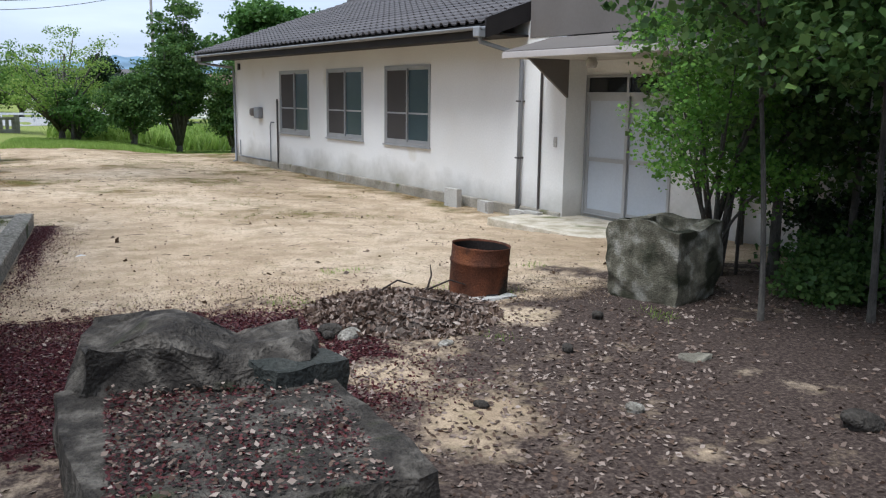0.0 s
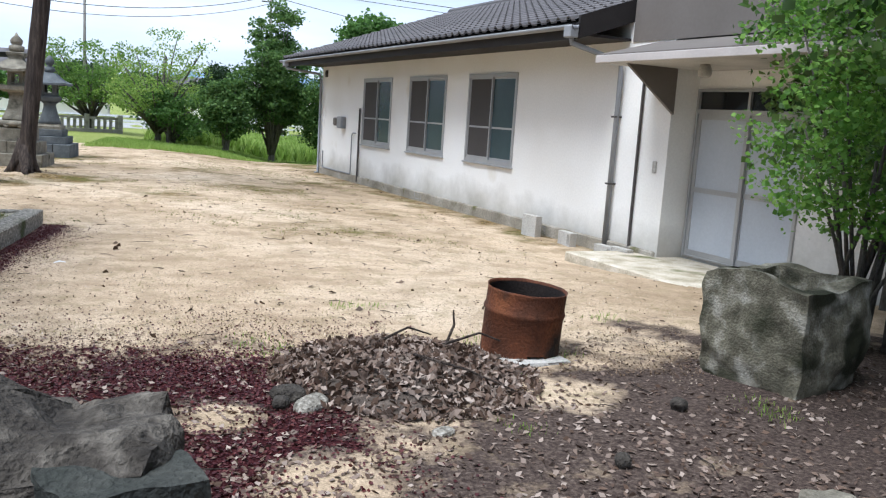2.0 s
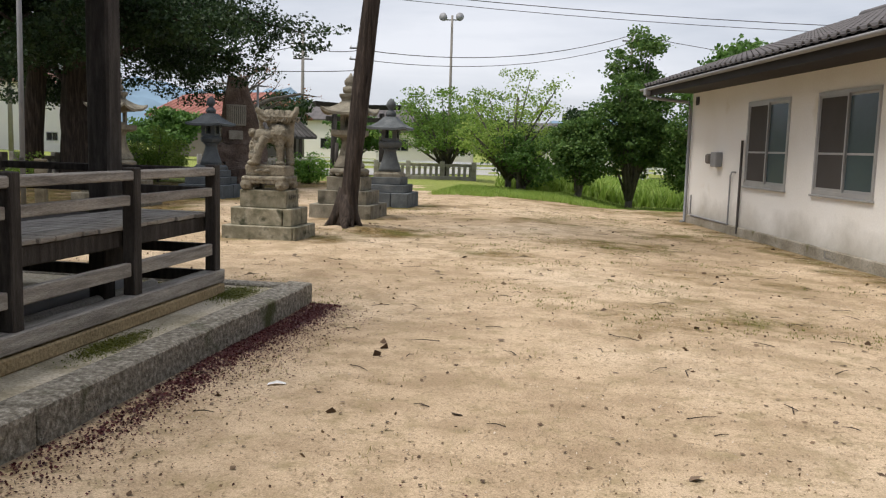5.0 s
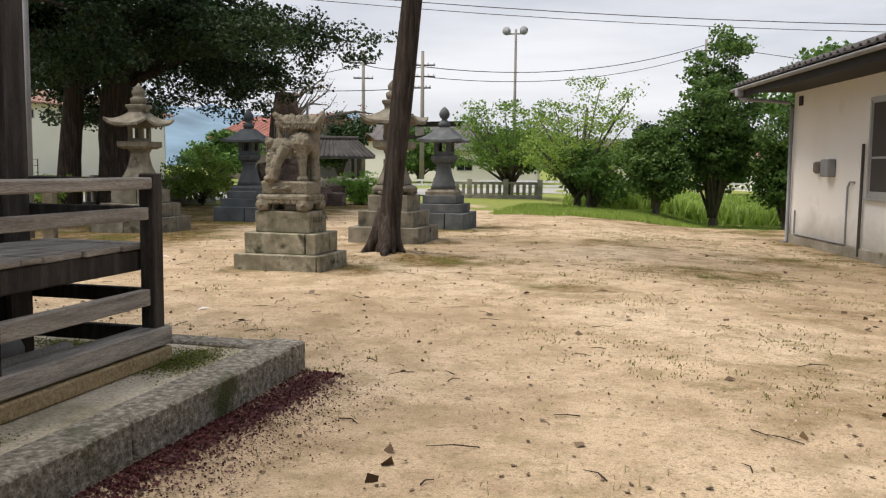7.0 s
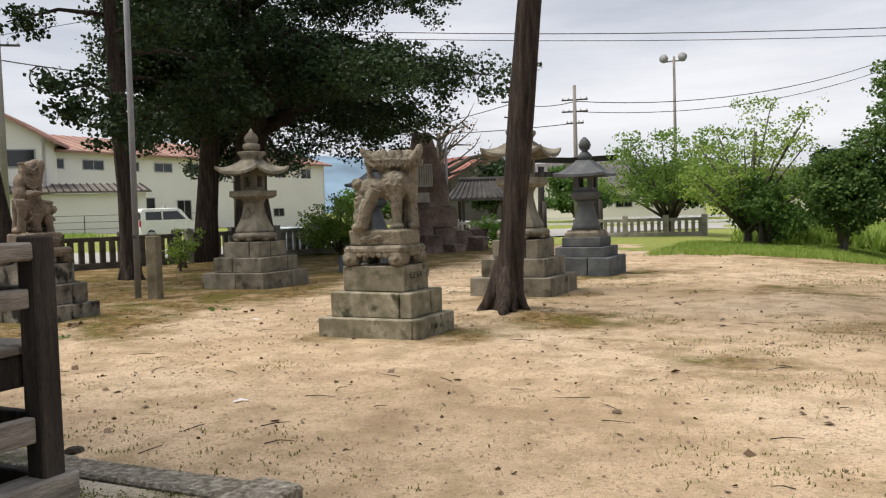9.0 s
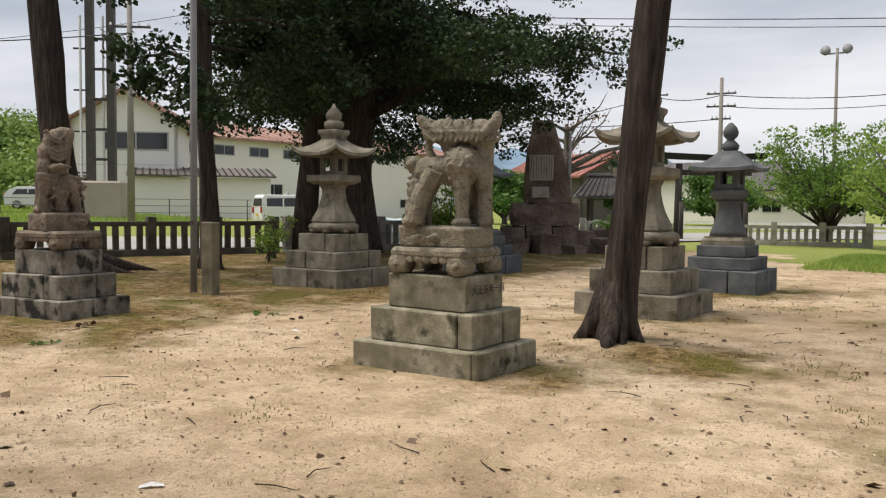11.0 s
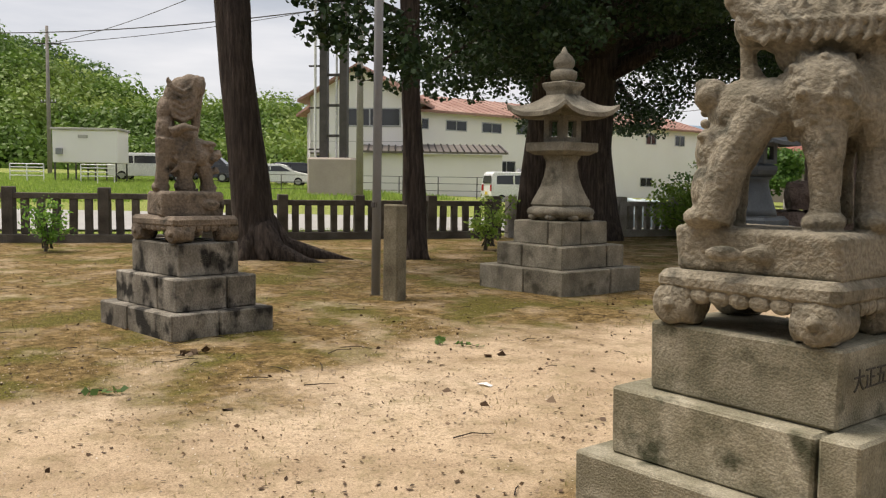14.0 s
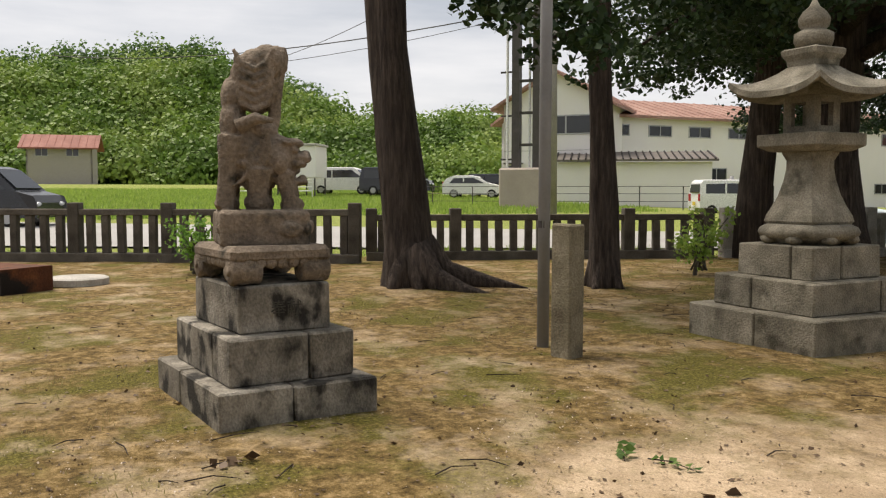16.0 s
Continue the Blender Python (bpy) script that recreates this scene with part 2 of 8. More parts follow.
M_CONC = mat("stained_concrete", [(0.22, 0.19, 0.115), (0.47, 0.415, 0.315), (0.66, 0.60, 0.50)], 3.2, 0.95, 0.35, 50, stain=((0.10, 0.115, 0.03), 1.3, 0.61))
M_CONC_PALE = mat("pale_concrete", [(0.32, 0.31, 0.28), (0.45, 0.43, 0.39), (0.52, 0.50, 0.46)], 2.0, 0.95, 0.25, 60)
M_WOOD = mat("grey_weathered_wood", [(0.17, 0.155, 0.14), (0.36, 0.33, 0.295), (0.54, 0.50, 0.45)], 3.0, 0.9, 0.5, 30, streak=(8.0, 0.8, 8.0))
M_WOOD_DARK = mat("dark_and_shaded_weathered_timber", [(0.022, 0.018, 0.016), (0.048, 0.041, 0.036), (0.095, 0.083, 0.074)], 3.0, 0.8, 0.4, 30, streak=(6.0, 6.0, 0.8))
M_WALL = mat("stained_white_render", [(0.70, 0.67, 0.61), (0.80, 0.785, 0.75), (0.85, 0.845, 0.83)], 0.5, 0.9, 0.03, 30, contrast=0.8, stain=((0.60, 0.55, 0.44), 0.7, 0.66), grain=0.12, bdist=0.005)
M_PLINTH = mat("damp_stained_plinth", [(0.14, 0.12, 0.085), (0.30, 0.27, 0.215), (0.43, 0.40, 0.345)], 1.6, 0.95, 0.3, 50, stain=((0.12, 0.115, 0.05), 2.2, 0.58))
M_ROOF = mat("brown_roof_tile", [(0.05, 0.045, 0.045), (0.09, 0.08, 0.078), (0.14, 0.125, 0.12)], 1.2, 0.55, 0.15, 25, spec=0.5)
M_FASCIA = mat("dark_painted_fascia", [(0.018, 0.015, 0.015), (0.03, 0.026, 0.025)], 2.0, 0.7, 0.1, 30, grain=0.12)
M_SIDING = mat("taupe_metal_siding", [(0.13, 0.115, 0.10), (0.17, 0.15, 0.135)], 1.0, 0.7, 0.05, 20, grain=0.12)
M_SHEETED = mat("faded_metal_edge", [(0.42, 0.38, 0.355), (0.52, 0.48, 0.455)], 1.5, 0.6, 0.03, 30, grain=0.15)
M_ALU = mat("grey_aluminium", [(0.36, 0.36, 0.36), (0.46, 0.46, 0.46)], 3.0, 0.45, 0.03, 40, metal=0.4, grain=0.12)
M_PIPE = mat("grey_plastic_pipe", [(0.20, 0.205, 0.215), (0.30, 0.305, 0.315)], 3.0, 0.6, 0.05, 40, grain=0.12)
M_PIPE_DARK = mat("brown_steel_pipe", [(0.05, 0.045, 0.042), (0.09, 0.08, 0.075)], 3.0, 0.6, 0.05, 40)
M_SCREEN = mat("insect_screen", [(0.055, 0.05, 0.047), (0.07, 0.064, 0.06)], 1.5, 0.75, 0.0, 60, grain=0.12)
M_GLASS_F = mat("frosted_blue_glass", [(0.035, 0.06, 0.068), (0.05, 0.08, 0.09)], 0.8, 0.22, 0.0, 20, spec=0.6, grain=0.12)
M_GLASS_D = mat("dark_window_glass", [(0.012, 0.014, 0.016), (0.025, 0.028, 0.03)], 0.8, 0.1, 0.0, 20, spec=0.6, grain=0.12)
M_DOOR = mat("pale_grey_door_panel", [(0.42, 0.45, 0.49), (0.50, 0.53, 0.57)], 1.0, 0.6, 0.02, 30, grain=0.12)
M_RUST = mat("rusted_steel", [(0.035, 0.018, 0.012), (0.13, 0.045, 0.02), (0.24, 0.085, 0.03)], 3.0, 0.8, 0.5, 50, stain=((0.02, 0.015, 0.013), 2.5, 0.52), metal=0.2)
M_SOOT = mat("sooty_steel", [(0.008, 0.007, 0.007), (0.03, 0.02, 0.016)], 4.0, 0.85, 0.3, 50)
M_ROCK = mat("mossy_grey_rock", [(0.016, 0.013, 0.011), (0.055, 0.047, 0.038), (0.19, 0.168, 0.138)], 6.5, 0.95, 0.9, 40, stain=((0.04, 0.046, 0.018), 2.5, 0.60), bdist=0.04)
M_ROCK_DARK = mat("dark_mossy_rock", [(0.018, 0.022, 0.018), (0.05, 0.052, 0.045), (0.09, 0.09, 0.075)], 3.5, 0.95, 0.9, 30, bdist=0.04)
M_TROUGH = mat("lichened_trough_stone", [(0.04, 0.037, 0.024), (0.165, 0.15, 0.105), (0.52, 0.49, 0.41)], 6.0, 0.95, 0.7, 60, stain=((0.03, 0.031, 0.016), 2.6, 0.48), bdist=0.02)
M_BROWNROCK = mat("red_brown_rock", [(0.06, 0.042, 0.036), (0.15, 0.11, 0.092), (0.26, 0.20, 0.17)], 1.6, 0.9, 0.8, 20, bdist=0.05)
M_BARK = mat("furrowed_dark_bark", [(0.022, 0.017, 0.014), (0.07, 0.053, 0.043), (0.145, 0.112, 0.09)], 3.0, 0.95, 1.0, 14, streak=(7.0, 7.0, 0.7), bdist=0.05)
M_BARK_GREY = mat("grey_bark", [(0.05, 0.045, 0.04), (0.11, 0.10, 0.085), (0.17, 0.155, 0.13)], 4.0, 0.95, 0.8, 30, streak=(3.0, 3.0, 0.8))
L_DARK = leaf_mat("dark_evergreen_leaf", (0.010, 0.022, 0.009), (0.024, 0.05, 0.017), (0.06, 0.105, 0.035), 0.2)
L_MID = leaf_mat("mid_green_leaf", (0.035, 0.085, 0.018), (0.085, 0.175, 0.04), (0.17, 0.28, 0.07), 0.4)
L_BRIGHT = leaf_mat("fresh_green_leaf", (0.09, 0.17, 0.03), (0.21, 0.33, 0.06), (0.38, 0.45, 0.12), 0.5)
L_CHERRY = leaf_mat("cherry_leaf", (0.055, 0.12, 0.025), (0.14, 0.25, 0.05), (0.27, 0.37, 0.09), 0.5)
L_SHRUB = leaf_mat("shrub_leaf", (0.05, 0.13, 0.025), (0.15, 0.31, 0.05), (0.29, 0.46, 0.09), 0.5)
L_YELLOW = leaf_mat("yellowing_leaf", (0.09, 0.15, 0.03), (0.17, 0.24, 0.05), (0.30, 0.30, 0.07), 0.45)
L_RUSTY = leaf_mat("rust_coloured_leaf", (0.10, 0.045, 0.03), (0.20, 0.10, 0.06), (0.28, 0.18, 0.10), 0.3)
L_MOSS = leaf_mat("cushion_moss", (0.06, 0.075, 0.012), (0.14, 0.155, 0.025), (0.26, 0.25, 0.06), 0.2)
L_EVER = leaf_mat("mixed_evergreen_leaf", (0.03, 0.07, 0.022), (0.09, 0.17, 0.045), (0.20, 0.30, 0.08), 0.45)
L_LITTER = leaf_mat("dry_fallen_leaf", (0.04, 0.025, 0.018), (0.135, 0.088, 0.062), (0.47, 0.385, 0.32), 0.05)
L_LITTER_RED = leaf_mat("red_fallen_leaf", (0.025, 0.006, 0.007), (0.055, 0.011, 0.013), (0.14, 0.042, 0.036), 0.05)
L_SCRAP = leaf_mat("brown_leaf_scrap", (0.035, 0.022, 0.014), (0.11, 0.07, 0.042), (0.26, 0.18, 0.11), 0.05)
L_BLADE = leaf_mat("grass_blade", (0.16, 0.16, 0.05), (0.28, 0.25, 0.10), (0.42, 0.36, 0.18), 0.4)
L_FIELD = leaf_mat("field_grass", (0.12, 0.20, 0.035), (0.24, 0.36, 0.065), (0.38, 0.46, 0.12), 0.45)
L_BAMBOO = leaf_mat("bamboo_hill_leaf", (0.016, 0.045, 0.010), (0.12, 0.21, 0.035), (0.42, 0.50, 0.13), 0.3, 0.05, 0.14, 1.0)


# ---- ground ----
def smooth(a, b, x):
    t = np.clip((np.asarray(x, float) - a) / (b - a), 0, 1)
    return t * t * (3 - 2 * t)


def wave(x, y, s, k=0.0):
    """Soft value noise on arrays."""
    x, y = np.asarray(x, float) * s + k, np.asarray(y, float) * s - k
    return (np.sin(x * 1.7 + 1.3 * np.sin(y * 1.1)) + np.sin(y * 1.9 + 1.7 * np.sin(x * 0.8 + 2)) + 0.6 * np.sin(x * 4.1 + y * 3.3) + 0.6 * np.sin(y * 4.7 - x * 2.9 + 1)) / 3.2


def ground_z(x, y):
    x, y = np.asarray(x, float), np.asarray(y, float)
    s = -((x - 7.70) * -0.9769 - (y - 13.65) * 0.2138)
    z = -0.15 * smooth(-5.0, -1.0, s) * smooth(9.5, 13, y)
    z = z + 0.027 * np.clip(-24 - x, 0, 90) * smooth(75, 45, y)
    near = smooth(40, 25, np.abs(x)) * smooth(70, 50, y)
    z = z + near * (0.012 * wave(x, y, 0.9) + 0.006 * wave(x, y, 3.1, 4))
    z = z + 0.10 * np.exp(-(((x + 2.0) / 0.8) ** 2 + ((y - 20.8) / 0.8) ** 2)) + 0.08 * np.exp(-(((x + 13.4) / 1.3) ** 2 + ((y - 22.3) / 1.3) ** 2))
    z = z - 0.5 * smooth(31.5, 36, y) * smooth(1.0, 4.0, x)
    return z


def gz(x, y):
    return float(ground_z(x, y))


SANDY = ((2.62, 5.45, 0.36), (2.1, 6.35, 0.25), (3.25, 6.15, 0.30), (2.95, 4.55, 0.40), (4.3, 6.6, 0.35))


def build_ground():
    far = np.array([60, 90, 140, 220, 400, 800, 1600, 3000.0])
    xs = np.concatenate([-far[::-1] - 10, np.arange(-34, 14.01, 0.17), far])
    ys = np.concatenate([-far[::-1], np.arange(-6, 52.01, 0.17), far + 15])
    X, Y = np.meshgrid(xs, ys)
    x, y = X.ravel(), Y.ravel()
    z = ground_z(x, y)
    nx, ny = len(xs), len(ys)
    i = np.arange(nx * ny).reshape(ny, nx)
    f = np.stack([i[:-1, :-1], i[:-1, 1:], i[1:, 1:], i[1:, :-1]], -1).reshape(-1, 4)
    me = bpy.data.meshes.new("ground")
    me.from_pydata(np.stack([x, y, z], 1).tolist(), [], f.tolist())
    me.polygons.foreach_set("use_smooth", [True] * len(me.polygons))
    w = wave(x, y, 0.8, 2)
    masks = {}
    masks["soil"] = np.maximum(smooth(8.9, 6.3, y + 0.7 * w - 0.12 * (x - 3)) * smooth(-0.6, 0.6, x), smooth(3.5, 2, y)) * (0.84 + 0.36 * smooth(3.3, 5.5, x))
    red = np.exp(-(((x - 1.15) / 2.0) ** 4 + ((y - 6.2) / 1.7) ** 4)) * (0.82 + 0.35 * w)
    strip = smooth(0.20, 0.05, np.abs(x + 0.15 - 0.05 * w)) * smooth(8.2, 11.0, y) * smooth(13.75, 13.4, y)
    for cx, cy, r in SANDY:
        hole = 1 - np.exp(-((x - cx) ** 2 + (y - cy) ** 2) / r ** 2)
        red = red * hole
        masks["soil"] = masks["soil"] * (0.42 + 0.58 * hole)
    masks["red"] = np.maximum(red, strip * (0.42 + 0.3 * wave(x, y, 2.2)))
    moss = smooth(-4.6, -7.2, x + 0.9 * w + 0.07 * (y - 20)) * smooth(8, 14, y)
    # moss by the tan lion's pedestal and conifer also carries tree shade in its colour
    for cx, cy, r in ((-1.3, 20.3, 1.6), (-2.9, 22.9, 1.6), (-2.7, 27, 2.6), (-2.6, 19.1, 1.35), (-1.5, 20.2, 1.5), (-8.5, 19, 1.6), (1.8, 32, 3.2), (3.3, 14.5, 1.3), (4.4, 17.6, 1.2), (2.6, 20.6, 1.5), (0.8, 18.2, 1.0), (4.0, 23.5, 1.6), (1.0, 24.5, 1.6)):
        moss = np.maximum(moss, np.exp(-(((x - cx) / r) ** 2 + ((y - cy) / r) ** 2)) * (0.75 + 0.3 * w))
    s = -((x - 7.70) * -0.9769 - (y - 13.65) * 0.2138)
    moss = np.maximum(moss, smooth(-1.3, -0.4, s + 0.25 * w) * smooth(11, 13, y) * 0.75)
    masks["moss"] = moss
    grass = smooth(33.5, 36.5, y + 1.2 * w - 1.0 * (x < -4)) * smooth(-6, -3.5, x + w)
    grass = np.maximum(grass, smooth(30, 33, y + w) * smooth(2.6, 4.6, x))
    grass = np.maximum(grass, smooth(38, 41, y + w))
    fx = -18.65 + (y - 23.6) * 0.387
    fx = np.where(y < 23.2, -17.9 + (y - 23.2) * 0.604, fx)
    grass = np.maximum(grass, smooth(-0.3, -1.2, x - fx))
    grass = np.maximum(grass, smooth(-9, -12, x + w) * smooth(33, 36, y) * 0.9)
    masks["grass"] = grass
    for k, a in masks.items():
        me.attributes.new(k, "FLOAT", "POINT").data.foreach_set("value", np.clip(a, 0, 1).astype(np.float32))
    m = bpy.data.materials.new("sandy_yard_soil")
    m.use_nodes = True
    N, L = m.node_tree.nodes, m.node_tree.links
    bs = N["Principled BSDF"]
    bs.inputs["Roughness"].default_value, bs.inputs["Specular IOR Level"].default_value = 0.95, 0.1
    geo = N.new("ShaderNodeNewGeometry")

    def nz(scale, detail=6, rough_=0.55):
        n = N.new("ShaderNodeTexNoise")
        n.inputs["Scale"].default_value, n.inputs["Detail"].default_value, n.inputs["Roughness"].default_value = scale, detail, rough_
        L.new(geo.outputs["Position"], n.inputs["Vector"])
        return n.outputs[0]

    def ramp(src, stops):
        r = N.new("ShaderNodeValToRGB")
        while len(r.color_ramp.elements) < len(stops):
            r.color_ramp.elements.new(0.5)
        for e, (p, c) in zip(r.color_ramp.elements, stops):
            e.position, e.color = p, lin(c)
        L.new(src, r.inputs[0])
        return r.outputs[0]

    def mix(fac, a, b, mode="MIX"):
        x_ = N.new("ShaderNodeMixRGB")
        x_.blend_type = mode
        for s_, v_ in zip(x_.inputs, (fac, a, b)):
            if hasattr(v_, "links") or hasattr(v_, "is_linked"):
                L.new(v_, s_)
            else:
                s_.default_value = v_
        return x_.outputs[0]

    def mask(key, n, k=0.9, lo=0.42, hi=0.58):
        a = N.new("ShaderNodeAttribute")
        a.attribute_name = key
        q = N.new("ShaderNodeMath")
        q.operation = "MULTIPLY_ADD"
        q.inputs[1].default_value = k
        sub = N.new("ShaderNodeMath")
        sub.operation = "SUBTRACT"
        sub.inputs[1].default_value = 0.5
        L.new(n, sub.inputs[0])
        L.new(sub.outputs[0], q.inputs[0])
        L.new(a.outputs["Fac"], q.inputs[2])
        return ramp(q.outputs[0], [(lo, (0, 0, 0)), (hi, (1, 1, 1))])

    broad, mid, grit, coarse = nz(0.35), nz(1.9, 8, 0.62), nz(95, 3, 0.7), nz(14, 6, 0.6)
    sand = ramp(broad, [(0.32, (0.44, 0.335, 0.225)), (0.5, (0.57, 0.445, 0.31)), (0.68, (0.65, 0.53, 0.39))])
    sand = mix(0.75, sand, ramp(grit, [(0.3, (0.55, 0.53, 0.5)), (0.55, (1.0, 1.0, 1.0)), (0.75, (1.3, 1.3, 1.3))]), "MULTIPLY")
    sand = mix(0.6, sand, ramp(mid, [(0.38, (0.60, 0.555, 0.49)), (0.55, (1.06, 1.04, 1.02))]), "MULTIPLY")
    scuff = ramp(nz(3.4, 12, 0.78), [(0.50, (0, 0, 0)), (0.64, (0.78, 0.78, 0.78))])
    fleck = ramp(nz(26, 6, 0.75), [(0.555, (0, 0, 0)), (0.61, (0.85, 0.85, 0.85))])
    col = mix(scuff, sand, (0.30, 0.24, 0.135, 1))
    col = mix(fleck, col, (0.26, 0.20, 0.125, 1))
    soil = ramp(nz(32, 6, 0.7), [(0.35, (0.032, 0.022, 0.019)), (0.52, (0.082, 0.06, 0.049)), (0.68, (0.18, 0.14, 0.112))])
    mossc = ramp(nz(7.5, 14, 0.85), [(0.38, (0.032, 0.022, 0.011)), (0.5, (0.155, 0.105, 0.04)), (0.64, (0.42, 0.30, 0.15))])
    mossc = mix(ramp(nz(1.1, 8, 0.6), [(0.48, (0, 0, 0)), (0.58, (0.9, 0.9, 0.9))]), mossc, ramp(nz(45, 8, 0.75), [(0.36, (0.022, 0.022, 0.006)), (0.52, (0.11, 0.10, 0.022)), (0.66, (0.24, 0.21, 0.055))]))
    grassc = ramp(coarse, [(0.34, (0.11, 0.14, 0.032)), (0.5, (0.22, 0.26, 0.065)), (0.66, (0.34, 0.35, 0.13))])
    redc = ramp(nz(40, 5), [(0.38, (0.014, 0.004, 0.005)), (0.55, (0.045, 0.010, 0.012)), (0.7, (0.11, 0.04, 0.036))])
    col = mix(mask("moss", nz(1.3, 10, 0.68), 2.6, 0.35, 1.0), col, mossc)
    col = mix(mask("soil", nz(1.6, 10, 0.68), 2.4, 0.45, 0.8), col, soil)
    col = mix(mask("grass", mid, 1.0), col, grassc)
    col = mix(mask("red", nz(7, 8, 0.7), 1.5, 0.40, 0.52), col, redc)
    L.new(col, bs.inputs["Base Color"])
    bp = N.new("ShaderNodeBump")
    bp.inputs["Strength"].default_value, bp.inputs["Distance"].default_value = 0.6, 0.02
    ad = N.new("ShaderNodeMath")
    L.new(grit, ad.inputs[0])
    L.new(coarse, ad.inputs[1])
    L.new(ad.outputs[0], bp.inputs["Height"])
    # trodden hollows and small ridges in the loose sand
    bp2 = N.new("ShaderNodeBump")
    bp2.inputs["Strength"].default_value, bp2.inputs["Distance"].default_value = 0.55, 0.07
    L.new(nz(5.5, 7, 0.66), bp2.inputs["Height"])
    L.new(bp.outputs[0], bp2.inputs["Normal"])
    L.new(bp2.outputs[0], bs.inputs["Normal"])
    me.materials.append(m)
    return tagged(new("ground", me), "pale sandy shrine yard with moss, soil and fallen leaves", "ground", kind="structure")


build_ground()


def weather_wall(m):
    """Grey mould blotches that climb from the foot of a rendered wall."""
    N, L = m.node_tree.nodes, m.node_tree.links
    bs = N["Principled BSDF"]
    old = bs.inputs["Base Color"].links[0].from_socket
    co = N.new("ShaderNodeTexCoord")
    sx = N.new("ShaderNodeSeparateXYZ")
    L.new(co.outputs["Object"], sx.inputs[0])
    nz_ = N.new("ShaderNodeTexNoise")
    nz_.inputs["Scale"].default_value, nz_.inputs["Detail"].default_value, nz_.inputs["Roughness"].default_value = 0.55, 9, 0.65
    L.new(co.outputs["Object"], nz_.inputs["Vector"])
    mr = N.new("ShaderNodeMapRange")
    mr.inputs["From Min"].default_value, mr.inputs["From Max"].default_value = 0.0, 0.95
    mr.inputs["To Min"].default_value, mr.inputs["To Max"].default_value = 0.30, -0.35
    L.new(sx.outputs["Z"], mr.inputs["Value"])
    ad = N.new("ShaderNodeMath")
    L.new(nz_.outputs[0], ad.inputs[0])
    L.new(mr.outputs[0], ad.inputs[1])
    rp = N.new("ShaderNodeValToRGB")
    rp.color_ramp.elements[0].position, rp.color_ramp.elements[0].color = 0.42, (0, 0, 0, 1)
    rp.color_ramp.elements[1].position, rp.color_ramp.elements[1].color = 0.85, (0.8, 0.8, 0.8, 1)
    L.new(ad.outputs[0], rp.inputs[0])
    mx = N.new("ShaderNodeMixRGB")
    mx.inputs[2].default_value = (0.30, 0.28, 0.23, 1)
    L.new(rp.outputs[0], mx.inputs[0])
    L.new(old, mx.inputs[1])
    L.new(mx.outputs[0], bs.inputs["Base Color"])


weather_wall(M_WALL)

# ---- long white hall ----
HALL = pose(7.70, 13.65, 0, 0, 0, -77.65)


def wall_with_holes(x0, x1, z0, z1, y0, y1, holes):
    """A wall along x between y0 and y1, cut by holes (xa, xb, za, zb); one connected shell."""
    xs = sorted({x0, x1, *[min(max(q, x0), x1) for h in holes for q in h[:2]]})
    zs = sorted({z0, z1, *[min(max(q, z0), z1) for h in holes for q in h[2:]]})
    solid = {}
    for i in range(len(xs) - 1):
        for k in range(len(zs) - 1):
            cx, cz = (xs[i] + xs[i + 1]) / 2, (zs[k] + zs[k + 1]) / 2
            solid[i, k] = not any(h[0] < cx < h[1] and h[2] < cz < h[3] for h in holes)
    verts, index, faces = [], {}, []

    def vid(i, s, k):
        if (i, s, k) not in index:
            index[i, s, k] = len(verts)
            verts.append((xs[i], (y0, y1)[s], zs[k]))
        return index[i, s, k]

    for (i, k), on in solid.items():
        if not on:
            continue
        faces.append((vid(i, 0, k), vid(i + 1, 0, k), vid(i + 1, 0, k + 1), vid(i, 0, k + 1)))
        faces.append((vid(i, 1, k + 1), vid(i + 1, 1, k + 1), vid(i + 1, 1, k), vid(i, 1, k)))
        if not solid.get((i - 1, k)):
            faces.append((vid(i, 0, k), vid(i, 0, k + 1), vid(i, 1, k + 1), vid(i, 1, k)))
        if not solid.get((i + 1, k)):
            faces.append((vid(i + 1, 0, k + 1), vid(i + 1, 0, k), vid(i + 1, 1, k), vid(i + 1, 1, k + 1)))
        if not solid.get((i, k - 1)):
            faces.append((vid(i + 1, 0, k), vid(i, 0, k), vid(i, 1, k), vid(i + 1, 1, k)))
        if not solid.get((i, k + 1)):
            faces.append((vid(i, 0, k + 1), vid(i + 1, 0, k + 1), vid(i + 1, 1, k + 1), vid(i, 1, k + 1)))
    return MB().add(verts, faces)


